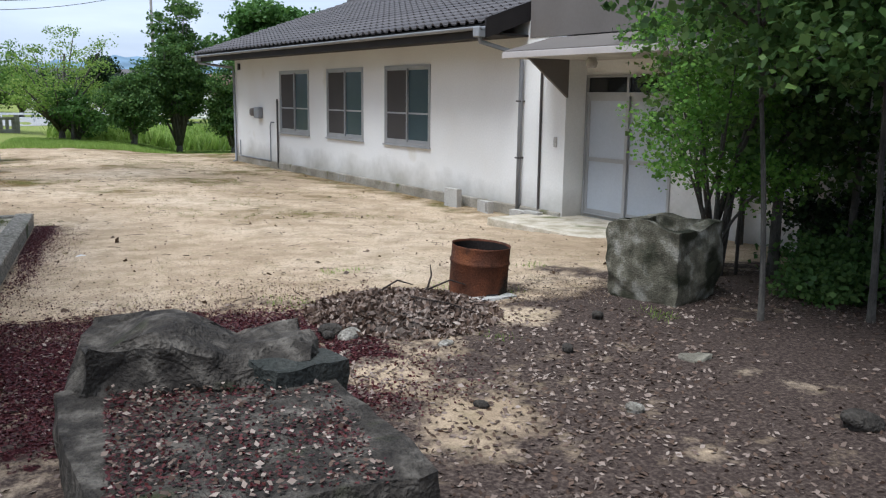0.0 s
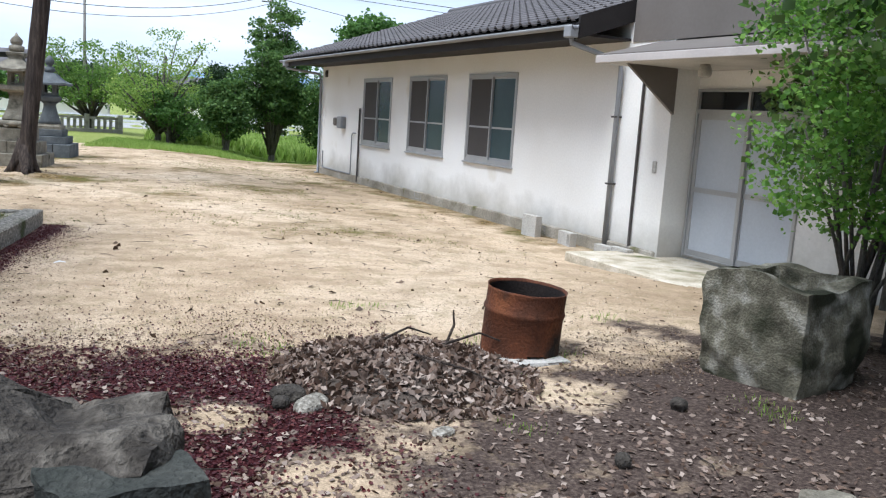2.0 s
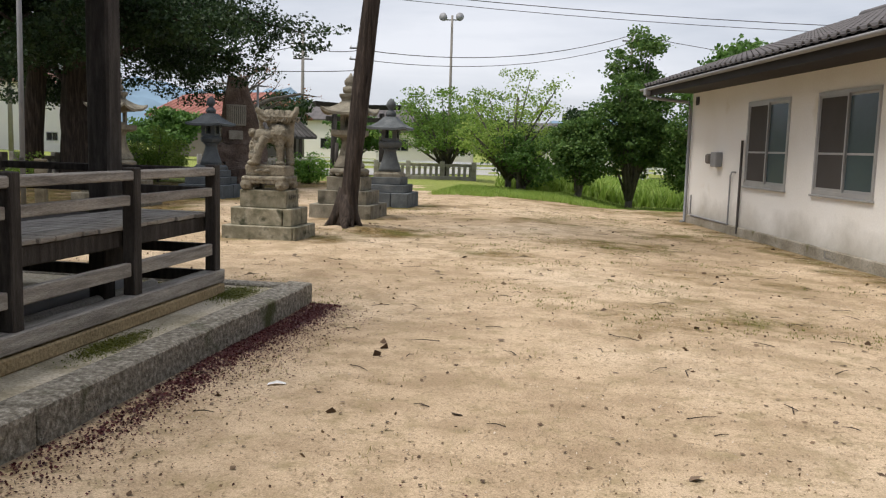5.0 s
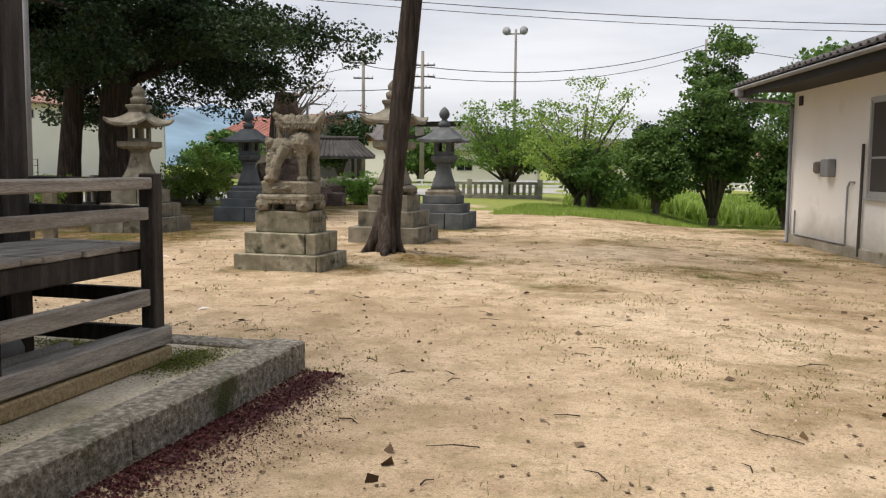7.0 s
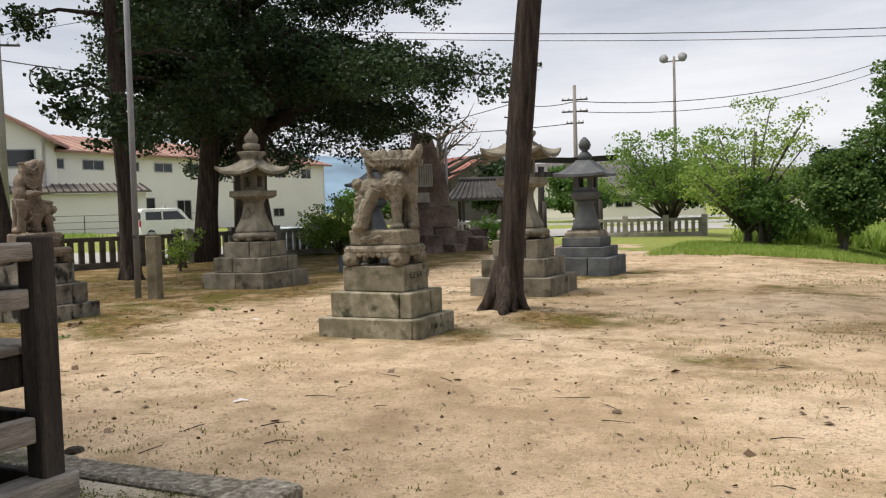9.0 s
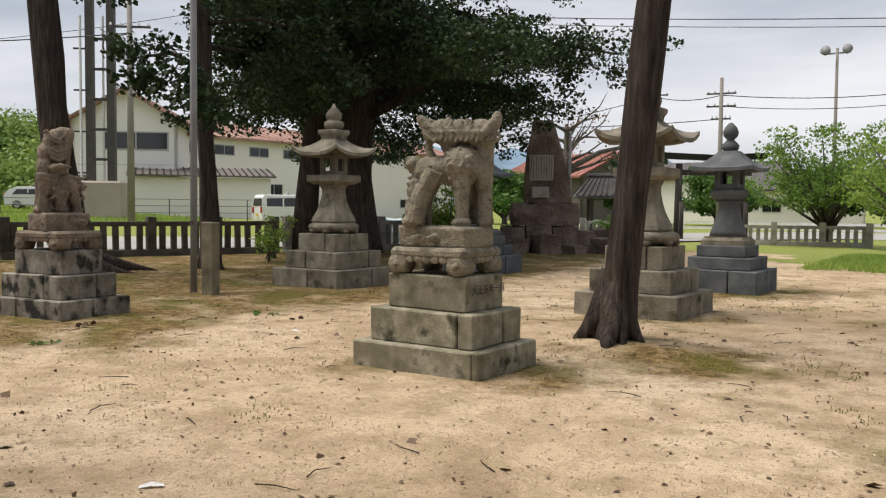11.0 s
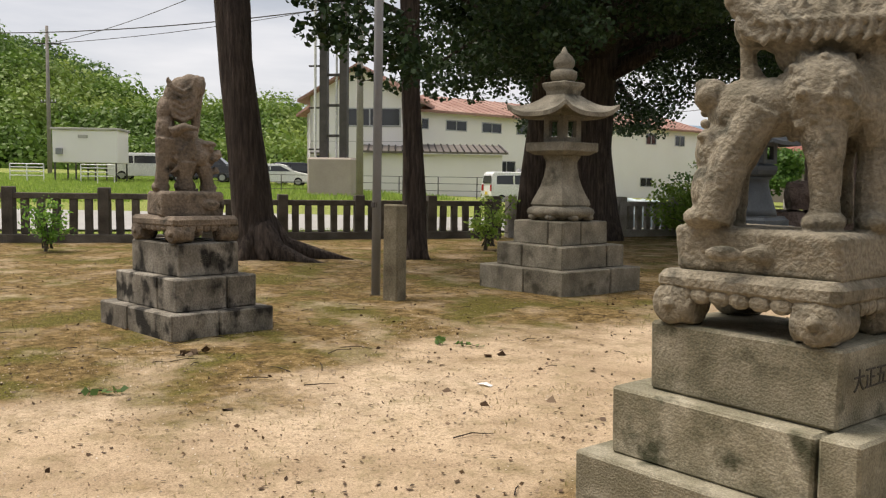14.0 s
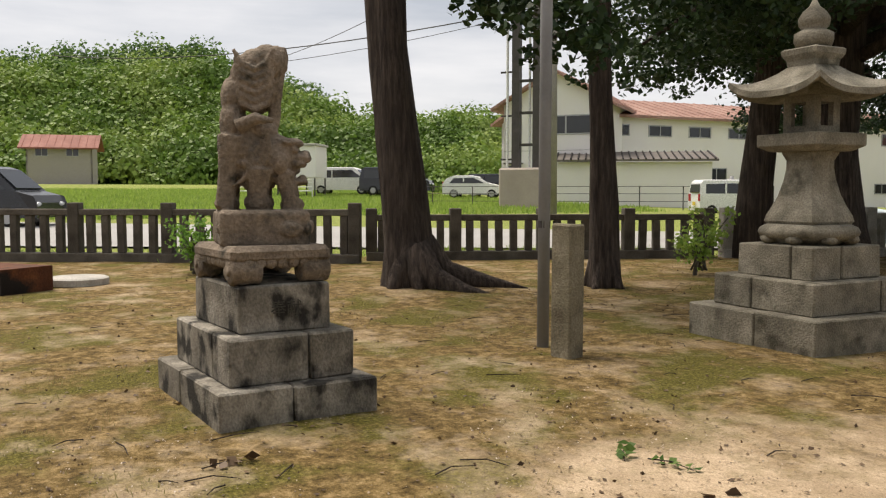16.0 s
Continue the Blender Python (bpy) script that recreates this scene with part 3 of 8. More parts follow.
def hall_window(parent, xa, xb, za, zb):
    w = part("window", wall_with_holes(xa - 0.03, xb + 0.03, za - 0.03, zb + 0.03, -0.025, 0.07, [(xa + 0.03, xb - 0.03, za + 0.04, zb - 0.03)]), M_ALU, parent, "grey aluminium sliding window with insect screen")
    part("sill", MB().cbox(xa - 0.06, xb + 0.06, -0.06, 0.0, za - 0.065, za - 0.032, 0.006), M_ALU, w)
    xm, zm = (xa + xb) / 2, za + (zb - za) * 0.40
    # sash on the outer track with the screen, the glazed one behind
    for (a, b, y, m, nm) in ((xa + 0.03, xm + 0.02, -0.012, M_SCREEN, "screen"), (xm - 0.02, xb - 0.03, 0.02, M_GLASS_F, "pane")):
        hs = [(a + 0.04, b - 0.04, za + 0.09, zm - 0.018), (a + 0.04, b - 0.04, zm + 0.018, zb - 0.07)]
        part("sash", wall_with_holes(a, b, za + 0.04, zb - 0.03, y, y + 0.028, hs), M_ALU, w)
        for h in hs:
            part(nm, MB().box(h[0] - 0.01, h[1] + 0.01, y + 0.01, y + 0.016, h[2] - 0.01, h[3] + 0.01), m, w)
    return w


def build_hall():
    hall = thing("community_hall", "long white rendered single-storey hall with brown tiled roof", "building", HALL)
    wins = [(-4.95, -3.10, 0.95, 2.60), (-7.95, -6.05, 0.95, 2.60), (-11.0, -9.1, 0.95, 2.60)]
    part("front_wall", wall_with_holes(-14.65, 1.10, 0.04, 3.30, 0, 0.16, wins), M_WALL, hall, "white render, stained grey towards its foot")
    part("plinth", MB().cbox(-14.67, 1.10, -0.05, 0.15, -0.6, 0.05, 0.02), M_PLINTH, hall, "stained concrete plinth")
    part("end_wall", MB().box(-14.65, -14.49, 0.16, 9.0, -0.6, 3.3), M_WALL, hall)
    part("back_wall", MB().box(-14.65, 8.0, 9.0, 9.16, -0.6, 3.3), M_WALL, hall)
    gable = MB().add([(-14.65, 0, 3.3), (-14.65, 9.16, 3.3), (-14.65, 4.58, 4.95), (-14.49, 0, 3.3), (-14.49, 9.16, 3.3), (-14.49, 4.58, 4.95)], [(0, 2, 1), (3, 4, 5), (0, 1, 4, 3), (1, 2, 5, 4), (2, 0, 3, 5)])
    part("gable", gable, M_WALL, hall)
    for w in wins:
        hall_window(hall, *w)
    # near-black sheet behind the windows: the room's darkness is put into its colour
    part("unlit_room_sheet", MB().box(-14.3, 0.9, 0.5, 0.52, 0, 3.2), M_FASCIA, hall, "dark sheet standing in for the unlit room behind the windows")
    # roof: two pitches with tile ribs
    k, ye, yr, ze = 0.35, -0.95, 4.58, 3.20
    zr = ze + k * (yr - ye)
    x0, x1 = -15.6, 0.1
    roof = MB()
    roof.add([(x0, ye, ze), (x1, ye, ze), (x1, yr, zr), (x0, yr, zr), (x0, ye, ze - 0.1), (x1, ye, ze - 0.1), (x1, yr, zr - 0.1), (x0, yr, zr - 0.1)],
             [(0, 1, 2, 3), (7, 6, 5, 4), (0, 4, 5, 1), (1, 5, 6, 2), (3, 7, 4, 0), (2, 6, 7, 3)])
    y2 = 2 * yr - ye
    roof.add([(x0, yr, zr), (x1, yr, zr), (x1, y2, ze), (x0, y2, ze), (x0, yr, zr - 0.1), (x1, yr, zr - 0.1), (x1, y2, ze - 0.1), (x0, y2, ze - 0.1)],
             [(0, 1, 2, 3), (7, 6, 5, 4), (0, 4, 5, 1), (1, 5, 6, 2), (3, 7, 4, 0), (2, 6, 7, 3)])
    rf = part("roof", roof, M_FASCIA, hall, "dark brown roof with ribbed tile courses")
    x = x0 + 0.02
    tile = None
    slope = math.atan(k)
    length = (yr - ye) / math.cos(slope) + 0.05
    rib = MB()
    prof = [(0.0, 0.012), (0.05, 0.012), (0.075, 0.05), (0.115, 0.065), (0.155, 0.05), (0.18, 0.012), (0.27, 0.008)]
    nc = 18
    for c in range(nc):
        a, b = c * length / nc, (c + 1) * length / nc + 0.03
        v = [(px, a, pz + 0.03) for px, pz in prof] + [(px, b, pz) for px, pz in prof] + [(px, a, pz) for px, pz in prof]
        n = len(prof)
        rib.add(v, [(i, i + 1, n + i + 1, n + i) for i in range(n - 1)] + [(2 * n + i, 2 * n + i + 1, i + 1, i) for i in range(n - 1)])
    rme = rib.mesh("tile_course")
    rme.materials.append(M_ROOF)
    while x < x1 - 0.25:
        o = new("tile_course", rme)
        o.parent = rf
        o.matrix_basis = Matrix.Translation((x, ye - 0.04, ze)) @ Matrix.Rotation(slope, 4, "X")
        x += 0.27
    part("ridge", MB().tube([(x0, yr, zr + 0.05), (x1, yr, zr + 0.05)], 0.13, 10), M_ROOF, hall)
    part("fascia", MB().box(x0, x1, ye - 0.02, ye + 0.03, ze - 0.24, ze - 0.02), M_FASCIA, hall)
    part("soffit", MB().box(-14.65, x1, ye + 0.03, -0.002, 3.02, 3.06), M_FASCIA, hall)
    part("verge_board", MB().add([(x0 - 0.03, ye, ze - 0.22), (x0 - 0.03, ye, ze + 0.05), (x0 - 0.03, yr, zr + 0.05), (x0 - 0.03, yr, zr - 0.22), (x0, ye, ze - 0.22), (x0, ye, ze + 0.05), (x0, yr, zr + 0.05), (x0, yr, zr - 0.22)],
         [(0, 1, 2, 3), (7, 6, 5, 4), (0, 4, 5, 1), (1, 5, 6, 2), (2, 6, 7, 3), (3, 7, 4, 0)]), M_FASCIA, hall)
    part("verge_board", MB().add([(x1, ye, ze - 0.24), (x1, ye, ze + 0.09), (x1, yr, zr + 0.09), (x1, yr, zr - 0.24), (x1 + 0.04, ye, ze - 0.24), (x1 + 0.04, ye, ze + 0.09), (x1 + 0.04, yr, zr + 0.09), (x1 + 0.04, yr, zr - 0.24)],
         [(3, 2, 1, 0), (4, 5, 6, 7), (0, 1, 5, 4), (1, 2, 6, 5), (2, 3, 7, 6), (3, 0, 4, 7)]), M_FASCIA, hall)
    # gutter with brackets
    g = MB()
    n = 7
    v = []
    for xx in (x0 - 0.02, x1 + 0.06):
        for i in range(n):
            a = math.pi + math.pi * i / (n - 1)
            v.append((xx, ye - 0.085 + 0.062 * math.cos(a), ze - 0.05 + 0.062 * math.sin(a)))
        for i in range(n):
            a = 2 * math.pi - math.pi * i / (n - 1)
            v.append((xx, ye - 0.085 + 0.055 * math.cos(a), ze - 0.05 + 0.055 * math.sin(a)))
    g.add(v, [(i, (i + 1) % (2 * n), 2 * n + (i + 1) % (2 * n), 2 * n + i) for i in range(2 * n)])
    part("gutter", g, M_PIPE, hall, "grey half-round gutter", True)
    for cx in (x0 + 0.5, x1 - 0.04):
        part("rainwater_head", MB().cbox(cx - 0.09, cx + 0.09, ye - 0.16, ye - 0.01, ze - 0.23, ze - 0.06, 0.015), M_PIPE, hall)
    part("downpipe", MB().tube([(x1 - 0.04, ye - 0.08, ze - 0.2), (x1 - 0.04, ye - 0.06, ze - 0.3), (0.02, -0.10, 2.72), (0.02, -0.07, 2.55), (0.0, -0.07, -0.12)], 0.04, 10), M_PIPE, hall, "grey plastic downpipe", True)
    part("downpipe", MB().tube([(x0 + 0.5, ye - 0.08, ze - 0.2), (x0 + 0.52, ye - 0.06, ze - 0.28), (-14.58, -0.12, 2.80), (-14.58, -0.07, 2.6), (-14.55, -0.07, -0.12), (-14.5, -0.18, -0.14)], 0.04, 10), M_PIPE, hall, "grey plastic downpipe", True)
    part("conduit", MB().tube([(0.53, -0.03, 2.7), (0.53, -0.03, 0.02)], 0.022, 8), M_PIPE_DARK, hall)
    for z in (0.9, 1.9):
        part("pipe_clip", MB().box(-0.05, 0.05, -0.125, 0.0, z, z + 0.025), M_PIPE_DARK, hall)
    part("meter_box", MB().cbox(-12.72, -12.36, -0.16, 0, 1.27, 1.60, 0.02), M_PIPE, hall, "grey electricity meter box")
    part("meter_box", MB().cbox(-13.2, -12.95, -0.12, 0, 1.33, 1.56, 0.04), M_SIDING, hall, "dark round-fronted meter")
    part("vent_pipe", MB().tube([(-11.15, -0.05, -0.1), (-11.15, -0.05, 1.85)], 0.028, 8), M_PIPE_DARK, hall)
    part("gas_pipe", MB().tube([(-14.2, -0.05, 0.55), (-14.2, -0.05, 0.06), (-11.7, -0.05, 0.06), (-11.7, -0.05, 1.1), (-11.62, -0.05, 1.18), (-11.5, -0.02, 1.18)], 0.02, 8), M_PIPE, hall)
    part("wall_vent", MB().cbox(-14.35, -14.15, -0.03, 0.0, 2.72, 2.92, 0.01), M_FASCIA, hall)
    for vx in (-7.1, -1.9):
        fr = part("foundation_vent", wall_with_holes(vx - 0.2, vx + 0.2, -0.11, 0.02, -0.05, -0.036, [(vx - 0.15, vx - 0.05, -0.09, 0.0), (vx - 0.04, vx + 0.04, -0.09, 0.0), (vx + 0.05, vx + 0.15, -0.09, 0.0)]), M_ALU, hall)
    # entrance
    part("door_jamb_wall", MB().box(1.10, 1.14, 0.0, 0.45, -0.2, 2.75), M_WALL, hall)
    dz = 0.02
    part("entrance_wall", wall_with_holes(1.14, 8.0, -0.6, 3.0, 0.45, 0.6, [(1.16, 3.10, dz, 2.36)]), M_WALL, hall)
    part("upper_wall", MB().box(0.16, 8.0, -0.012, 0.16, 3.0, 5.6), M_SIDING, hall, "taupe siding above the porch roof")
    fr = part("door_frame", wall_with_holes(1.16, 3.10, dz, 2.36, 0.42, 0.52, [(1.20, 3.06, dz + 0.02, 2.02), (1.20, 2.11, 2.08, 2.32), (2.15, 3.06, 2.08, 2.32)]), M_ALU, hall, "grey aluminium entrance frame with transom lights")
    for a, b in ((1.20, 2.11), (2.15, 3.06)):
        part("transom_pane", MB().box(a, b, 0.46, 0.468, 2.08, 2.32), M_GLASS_D, fr)
    for a, b, y in ((1.20, 2.15, 0.44), (2.11, 3.06, 0.48)):
        hs = [(a + 0.06, b - 0.06, dz + 0.10, 0.93), (a + 0.06, b - 0.06, 1.0, 1.94)]
        d = part("door_leaf", wall_with_holes(a, b, dz + 0.02, 2.02, y, y + 0.03, hs), M_ALU, hall, "sliding door leaf with pale grey panels")
        for h in hs:
            part("panel", MB().box(h[0] - 0.01, h[1] + 0.01, y + 0.01, y + 0.016, h[2] - 0.01, h[3] + 0.01), M_DOOR, d)
    cp = part("porch_roof", MB().add([(0.72, -1.0, 2.72), (8.0, -1.0, 2.72), (8.0, 0.0, 2.98), (0.72, 0.0, 2.98), (0.72, -1.0, 2.64), (8.0, -1.0, 2.64), (8.0, 0.0, 2.64), (0.72, 0.0, 2.64)],
         [(0, 1, 2, 3), (7, 6, 5, 4), (0, 4, 5, 1), (1, 5, 6, 2), (3, 7, 4, 0), (2, 6, 7, 3)]), M_SIDING, hall, "brown sheet-metal porch roof")
    part("porch_fascia", MB().cbox(0.70, 8.0, -1.03, -1.0, 2.60, 2.70, 0.006), M_SHEETED, cp, "faded pinkish metal edge")
    part("porch_ceiling", MB().box(0.72, 8.0, -0.995, 0.44, 2.60, 2.636), M_CONC_PALE, cp)
    br = MB().add([(1.14, 0.0, 2.6), (1.14, 0.0, 1.98), (1.14, -0.85, 2.6), (1.19, 0.0, 2.6), (1.19, 0.0, 1.98), (1.19, -0.85, 2.6)], [(0, 1, 2), (5, 4, 3), (0, 3, 4, 1), (1, 4, 5, 2), (2, 5, 3, 0)])
    part("porch_bracket", br, M_SIDING, hall)
    part("porch_lamp", MB().lathe([(0.05, 2.44), (0.08, 2.46), (0.09, 2.52), (0.06, 2.6)], 14, pose(2.1, -0.35, 0)), M_CONC_PALE, hall, "", True)
    part("doorbell", MB().cbox(0.88, 0.96, -0.03, 0, 1.15, 1.32, 0.01), M_CONC_PALE, hall)
    part("porch_slab", MB().cbox(0.55, 6.0, -1.15, 0.42, -0.4, -0.02, 0.015), M_CONC, hall, "worn concrete porch slab")
    return hall


hall = build_hall()
# loose concrete blocks by the foot of the wall
for bx, by, rz, h, m in ((-1.75, -0.3, 4, 0.36, 0), (-0.75, -0.24, -6, 0.22, 1), (0.25, -0.22, 3, 0.16, 1), (0.6, -0.2, 0, 0.18, 1)):
    blk = thing("concrete_block", "pale concrete block leaning at the hall wall", "block", HALL @ pose(bx, by, -0.155, 0, 0, rz), "blocks by the hall")
    part("body", wall_with_holes(-0.2, 0.2, 0, h, -0.06, 0.06, [(0.1, 0.13, 0.03, h - 0.03), (0.15, 0.18, 0.03, h - 0.03)] if m else []), M_CONC_PALE, blk)

# ---- shrine veranda ----
def build_veranda():
    v = thing("veranda", "grey weathered timber shrine veranda with open railings", "veranda", pose(0, 0, 0))
    xo, yn, ys, xw = -0.98, 12.95, 3.0, -7.5
    ys_posts = [12.93, 11.60, 10.27, 8.94, 7.61, 6.28, 4.95]
    for y in ys_posts:
        part("post", MB().cbox(xo - 0.045, xo + 0.055, y - 0.05, y + 0.05, 0.27, 1.325, 0.008), M_WOOD_DARK, v)
    for i, (a, b) in enumerate(zip(ys_posts[1:], ys_posts)):
        for z0, z1 in ((1.05, 1.125), (0.53, 0.63)):
            part("rail", MB().cbox(xo - 0.025, xo + 0.03, a + 0.055, b - 0.055, z0, z1, 0.006), M_WOOD, v)
    part("handrail", MB().cbox(xo - 0.05, xo + 0.05, ys, yn - 0.06, 1.232, 1.302, 0.01), M_WOOD, v)
    part("sill_beam", MB().cbox(xo - 0.07, xo + 0.075, ys, yn + 0.08, 0.275, 0.39, 0.01), M_WOOD, v)
    part("edge_beam", MB().cbox(xo - 0.16, xo - 0.065, ys, yn + 0.03, 0.735, 0.865, 0.01), M_WOOD_DARK, v)
    part("edge_beam", MB().cbox(xw, xo - 0.17, yn - 0.06, yn + 0.02, 0.735, 0.865, 0.01), M_WOOD_DARK, v)
    # floor boards laid across
    y = ys
    while y < yn - 0.02:
        part("board", MB().cbox(xo - 0.84 + random.uniform(-.01, .01), xo - 0.05 + random.uniform(-.02, .015), y, y + 0.155, 0.867, 0.90, 0.005, jit=0.003), M_WOOD, v)
        y += 0.162
    # railing along the far end; the shadow on it is put into its dark timber
    for x in (-2.1, -3.4, -4.7, -6.0, -7.3):
        part("post", MB().cbox(x - 0.055, x + 0.055, yn - 0.03, yn + 0.06, 0.27, 1.305, 0.008), M_WOOD_DARK, v)
    for z0, z1 in ((1.232, 1.298), (1.05, 1.125), (0.53, 0.62), (0.275, 0.38)):
        part("rail", MB().cbox(xw, xo - 0.06, yn + 0.0, yn + 0.05, z0, z1, 0.006), M_WOOD_DARK, v)
    for y in (12.0, 10.6, 9.2, 7.8, 6.4):
        part("floor_stub", MB().cbox(-1.55, -1.40, y - 0.07, y + 0.07, 0.165, 0.735, 0.01), M_WOOD_DARK, v)
    return v


build_veranda()


def build_shrine():
    s = thing("shrine_hall", "dark timber shrine hall with square pillars", "shrine", pose(0, 0, 0))
    for y in (12.84, 11.25, 9.65, 8.05, 6.45, 4.85):
        part("pillar", MB().cbox(-2.06, -1.845, y - 0.11, y + 0.11, 0.17, 4.0, 0.02), M_WOOD_DARK, s)
    part("wall_plate", MB().cbox(-2.09, -1.82, 3.0, 13.4, 4.0, 4.25, 0.02), M_WOOD_DARK, s)
    part("inner_wall", MB().box(-8.2, -4.4, 3.0, 9.6, 0.17, 4.0), M_WOOD_DARK, s, "dark plank wall")
    part("floor", MB().box(-7.5, -1.84, 3.0, 12.85, 0.78, 0.862), M_WOOD_DARK, s)
    rf = MB().add([(-1.72, 2.0, 4.26), (-1.72, 13.3, 4.26), (-5.0, 13.3, 6.5), (-5.0, 2.0, 6.5), (-8.0, 2.0, 4.26), (-8.0, 13.3, 4.26),
                   (-1.72, 2.0, 4.46), (-1.72, 13.3, 4.46), (-5.0, 13.3, 6.7), (-5.0, 2.0, 6.7), (-8.0, 2.0, 4.46), (-8.0, 13.3, 4.46)],
                  [(0, 3, 2, 1), (3, 4, 5, 2), (6, 7, 8, 9), (9, 8, 11, 10), (0, 1, 7, 6), (4, 10, 11, 5), (1, 2, 8, 7), (2, 5, 11, 8), (0, 6, 9, 3), (3, 9, 10, 4)])
    part("roof", rf, M_ROOF, s)
    return s


build_shrine()


def build_platform():
    p = thing("shrine_platform", "mossy stone-edged concrete platform round the veranda", "platform", pose(0, 0, 0), kind="structure")
    part("slab", MB().box(-8.0, -0.555, 2.0, 13.45, -0.3, 0.165), M_CONC, p, "stained concrete with moss")
    part("footing", MB().cbox(-1.12, -0.90, 2.6, 13.02, 0.166, 0.262, 0.012), mat("ochre_mortar", [(0.30, 0.22, 0.12), (0.44, 0.34, 0.20)], 5, 0.95, 0.6, 40), p, "ochre rubble footing")
    y = 13.70
    for i, l in enumerate((0.22, 1.72, 2.2, 1.7, 1.9, 2.1, 1.8)):
        part("kerb_stone", MB().cbox(-0.55, -0.31, y - l + 0.012, y, -0.25, 0.20, 0.014, jit=0.006), M_KERB, p)
        y -= l
    x = -0.56
    for l in (1.1, 1.6, 1.5, 1.7, 1.4):
        part("kerb_stone", MB().cbox(x - l + 0.012, x, 13.455, 13.68, -0.25, 0.185, 0.014, jit=0.006), M_KERB, p)
        x -= l
    return p


build_platform()
pipe = thing("plastic_pipe", "grey plastic pipes lying under the veranda", "pipe", pose(-1.75, 11.6, 0.25, 0, 0, 0))
part("tube", MB().tube([(0, -1.3, 0), (0.05, 1.0, 0.02)], 0.075, 12), M_PIPE, pipe, "", True)
part("tube", MB().tube([(0.25, -1.0, -0.02), (0.3, 1.15, 0.0)], 0.055, 12), M_CONC_PALE, pipe, "", True)


# ---- stone pedestals and guardian statues ----
def step_blocks(parent, x0, x1, y0, y1, z0, z1, m, split_x=(), split_y=None, back=True):
    """One course of a stepped base out of cut blocks with open joints."""
    j = 0.006
    xs = [x0, *split_x, x1]
    d = split_y if split_y else (y0 + y1) / 2
    for a, b in zip(xs, xs[1:]):
        part("stone_block", MB().cbox(a + j, b - j, y0, d - j, z0, z1, 0.012, jit=0.005), m, parent)
    part("stone_block", MB().cbox(x0, x1, d + j, y1, z0, z1, 0.012, jit=0.005), m, parent)


def footed_slab(parent, hx, hy, z0, z1, m):
    """A low table stone with a scalloped apron and four scrolled feet."""
    mb = MB()
    mb.cbox(-hx, hx, -hy, hy, z0 + (z1 - z0) * 0.56, z1, 0.03, jit=0.006)
    nb = 7
    for k in range(nb):
        u = -1 + 2 * (k + 0.5) / nb
        for sy in (-1, 1):
            mb.ball((u * hx * 0.78, sy * hy * 0.93, z0 + (z1 - z0) * 0.56), (hx * 0.13, hy * 0.07, (z1 - z0) * 0.15), 8, 6)
        for sx in (-1, 1):
            mb.ball((sx * hx * 0.93, u * hy * 0.78, z0 + (z1 - z0) * 0.56), (hx * 0.07, hy * 0.13, (z1 - z0) * 0.15), 8, 6)
    ob = part("table_stone", mb, m, parent, "table stone with scalloped apron")
    h = z1 - z0
    for sx in (-1, 1):
        for sy in (-1, 1):
            ft = MB().lathe([(h * 0.30, -hy * 0.30), (h * 0.37, -hy * 0.27), (h * 0.37, hy * 0.27), (h * 0.30, hy * 0.30)], 16, pose(sx * (hx - h * 0.34), sy * hy * 0.70, z0 + h * 0.365, 90))
            ft.lathe([(h * 0.13, -hy * 0.32), (h * 0.13, hy * 0.32)], 10, pose(sx * (hx - h * 0.34), sy * hy * 0.70, z0 + h * 0.365, 90))
            ft.lathe([(h * 0.27, -hx * 0.20), (h * 0.32, -hx * 0.18), (h * 0.32, hx * 0.18), (h * 0.27, hx * 0.20)], 14, pose(sx * hx * 0.74, sy * (hy - h * 0.31), z0 + h * 0.315, 0, 90))
            part("scroll_foot", ft, m, parent, "", True)


def inscription(parent, text, size, m, where, label):
    """Real letters, cut from the built-in font, as a flat dark mesh."""
    cu = bpy.data.curves.new("carved_text", "FONT")
    cu.body, cu.size, cu.extrude, cu.align_x, cu.align_y = text, size, 0.002, "CENTER", "CENTER"
    tmp = bpy.data.objects.new("carved_text", cu)
    scene.collection.objects.link(tmp)
    me = bpy.data.meshes.new_from_object(tmp.evaluated_get(bpy.context.evaluated_depsgraph_get()))
    bpy.data.objects.remove(tmp)
    me.materials.clear()
    me.materials.append(m)
    ob = new("inscription", me)
    ob.parent = parent
    ob.matrix_basis = where
    return tagged(ob, label)


M_CARVE = mat("dark_carved_groove", [(0.05, 0.047, 0.04), (0.09, 0.085, 0.07)], 8, 0.95, 0.0, 60)


def pedestal(x0, x1, y0, y1, m, mtop, label, flip, rz=0):
    cx, cy = (x0 + x1) / 2, (y0 + y1) / 2
    hx, hy = (x1 - x0) / 2, (y1 - y0) / 2
    p = thing("stone_pedestal", label, "pedestal", pose(cx, cy, 0, 0, 0, rz), "guardian pedestals")
    step_blocks(p, -hx, hx, -hy, hy, -0.15, 0.215, m, (hx * 0.9 if not flip else -hx * 0.2,), hy * -0.1)
    step_blocks(p, -hx * 0.83, hx * 0.83, -hy * 0.8, hy * 0.8, 0.215, 0.49, m, (hx * 0.58,) if not flip else (hx * 0.35,), hy * 0.2)
    part("die_stone", MB().cbox(-hx * 0.63, hx * 0.63, -hy * 0.6, hy * 0.6, 0.49, 0.775, 0.012, jit=0.005), m, p)
    footed_slab(p, hx * 0.60, hy * 0.64, 0.775, 1.0, mtop)
    return p


p1 = pedestal(-3.50, -2.25, 18.55, 19.48, M_GRANITE, M_STATUE, "stepped grey granite pedestal of a guardian statue", False)
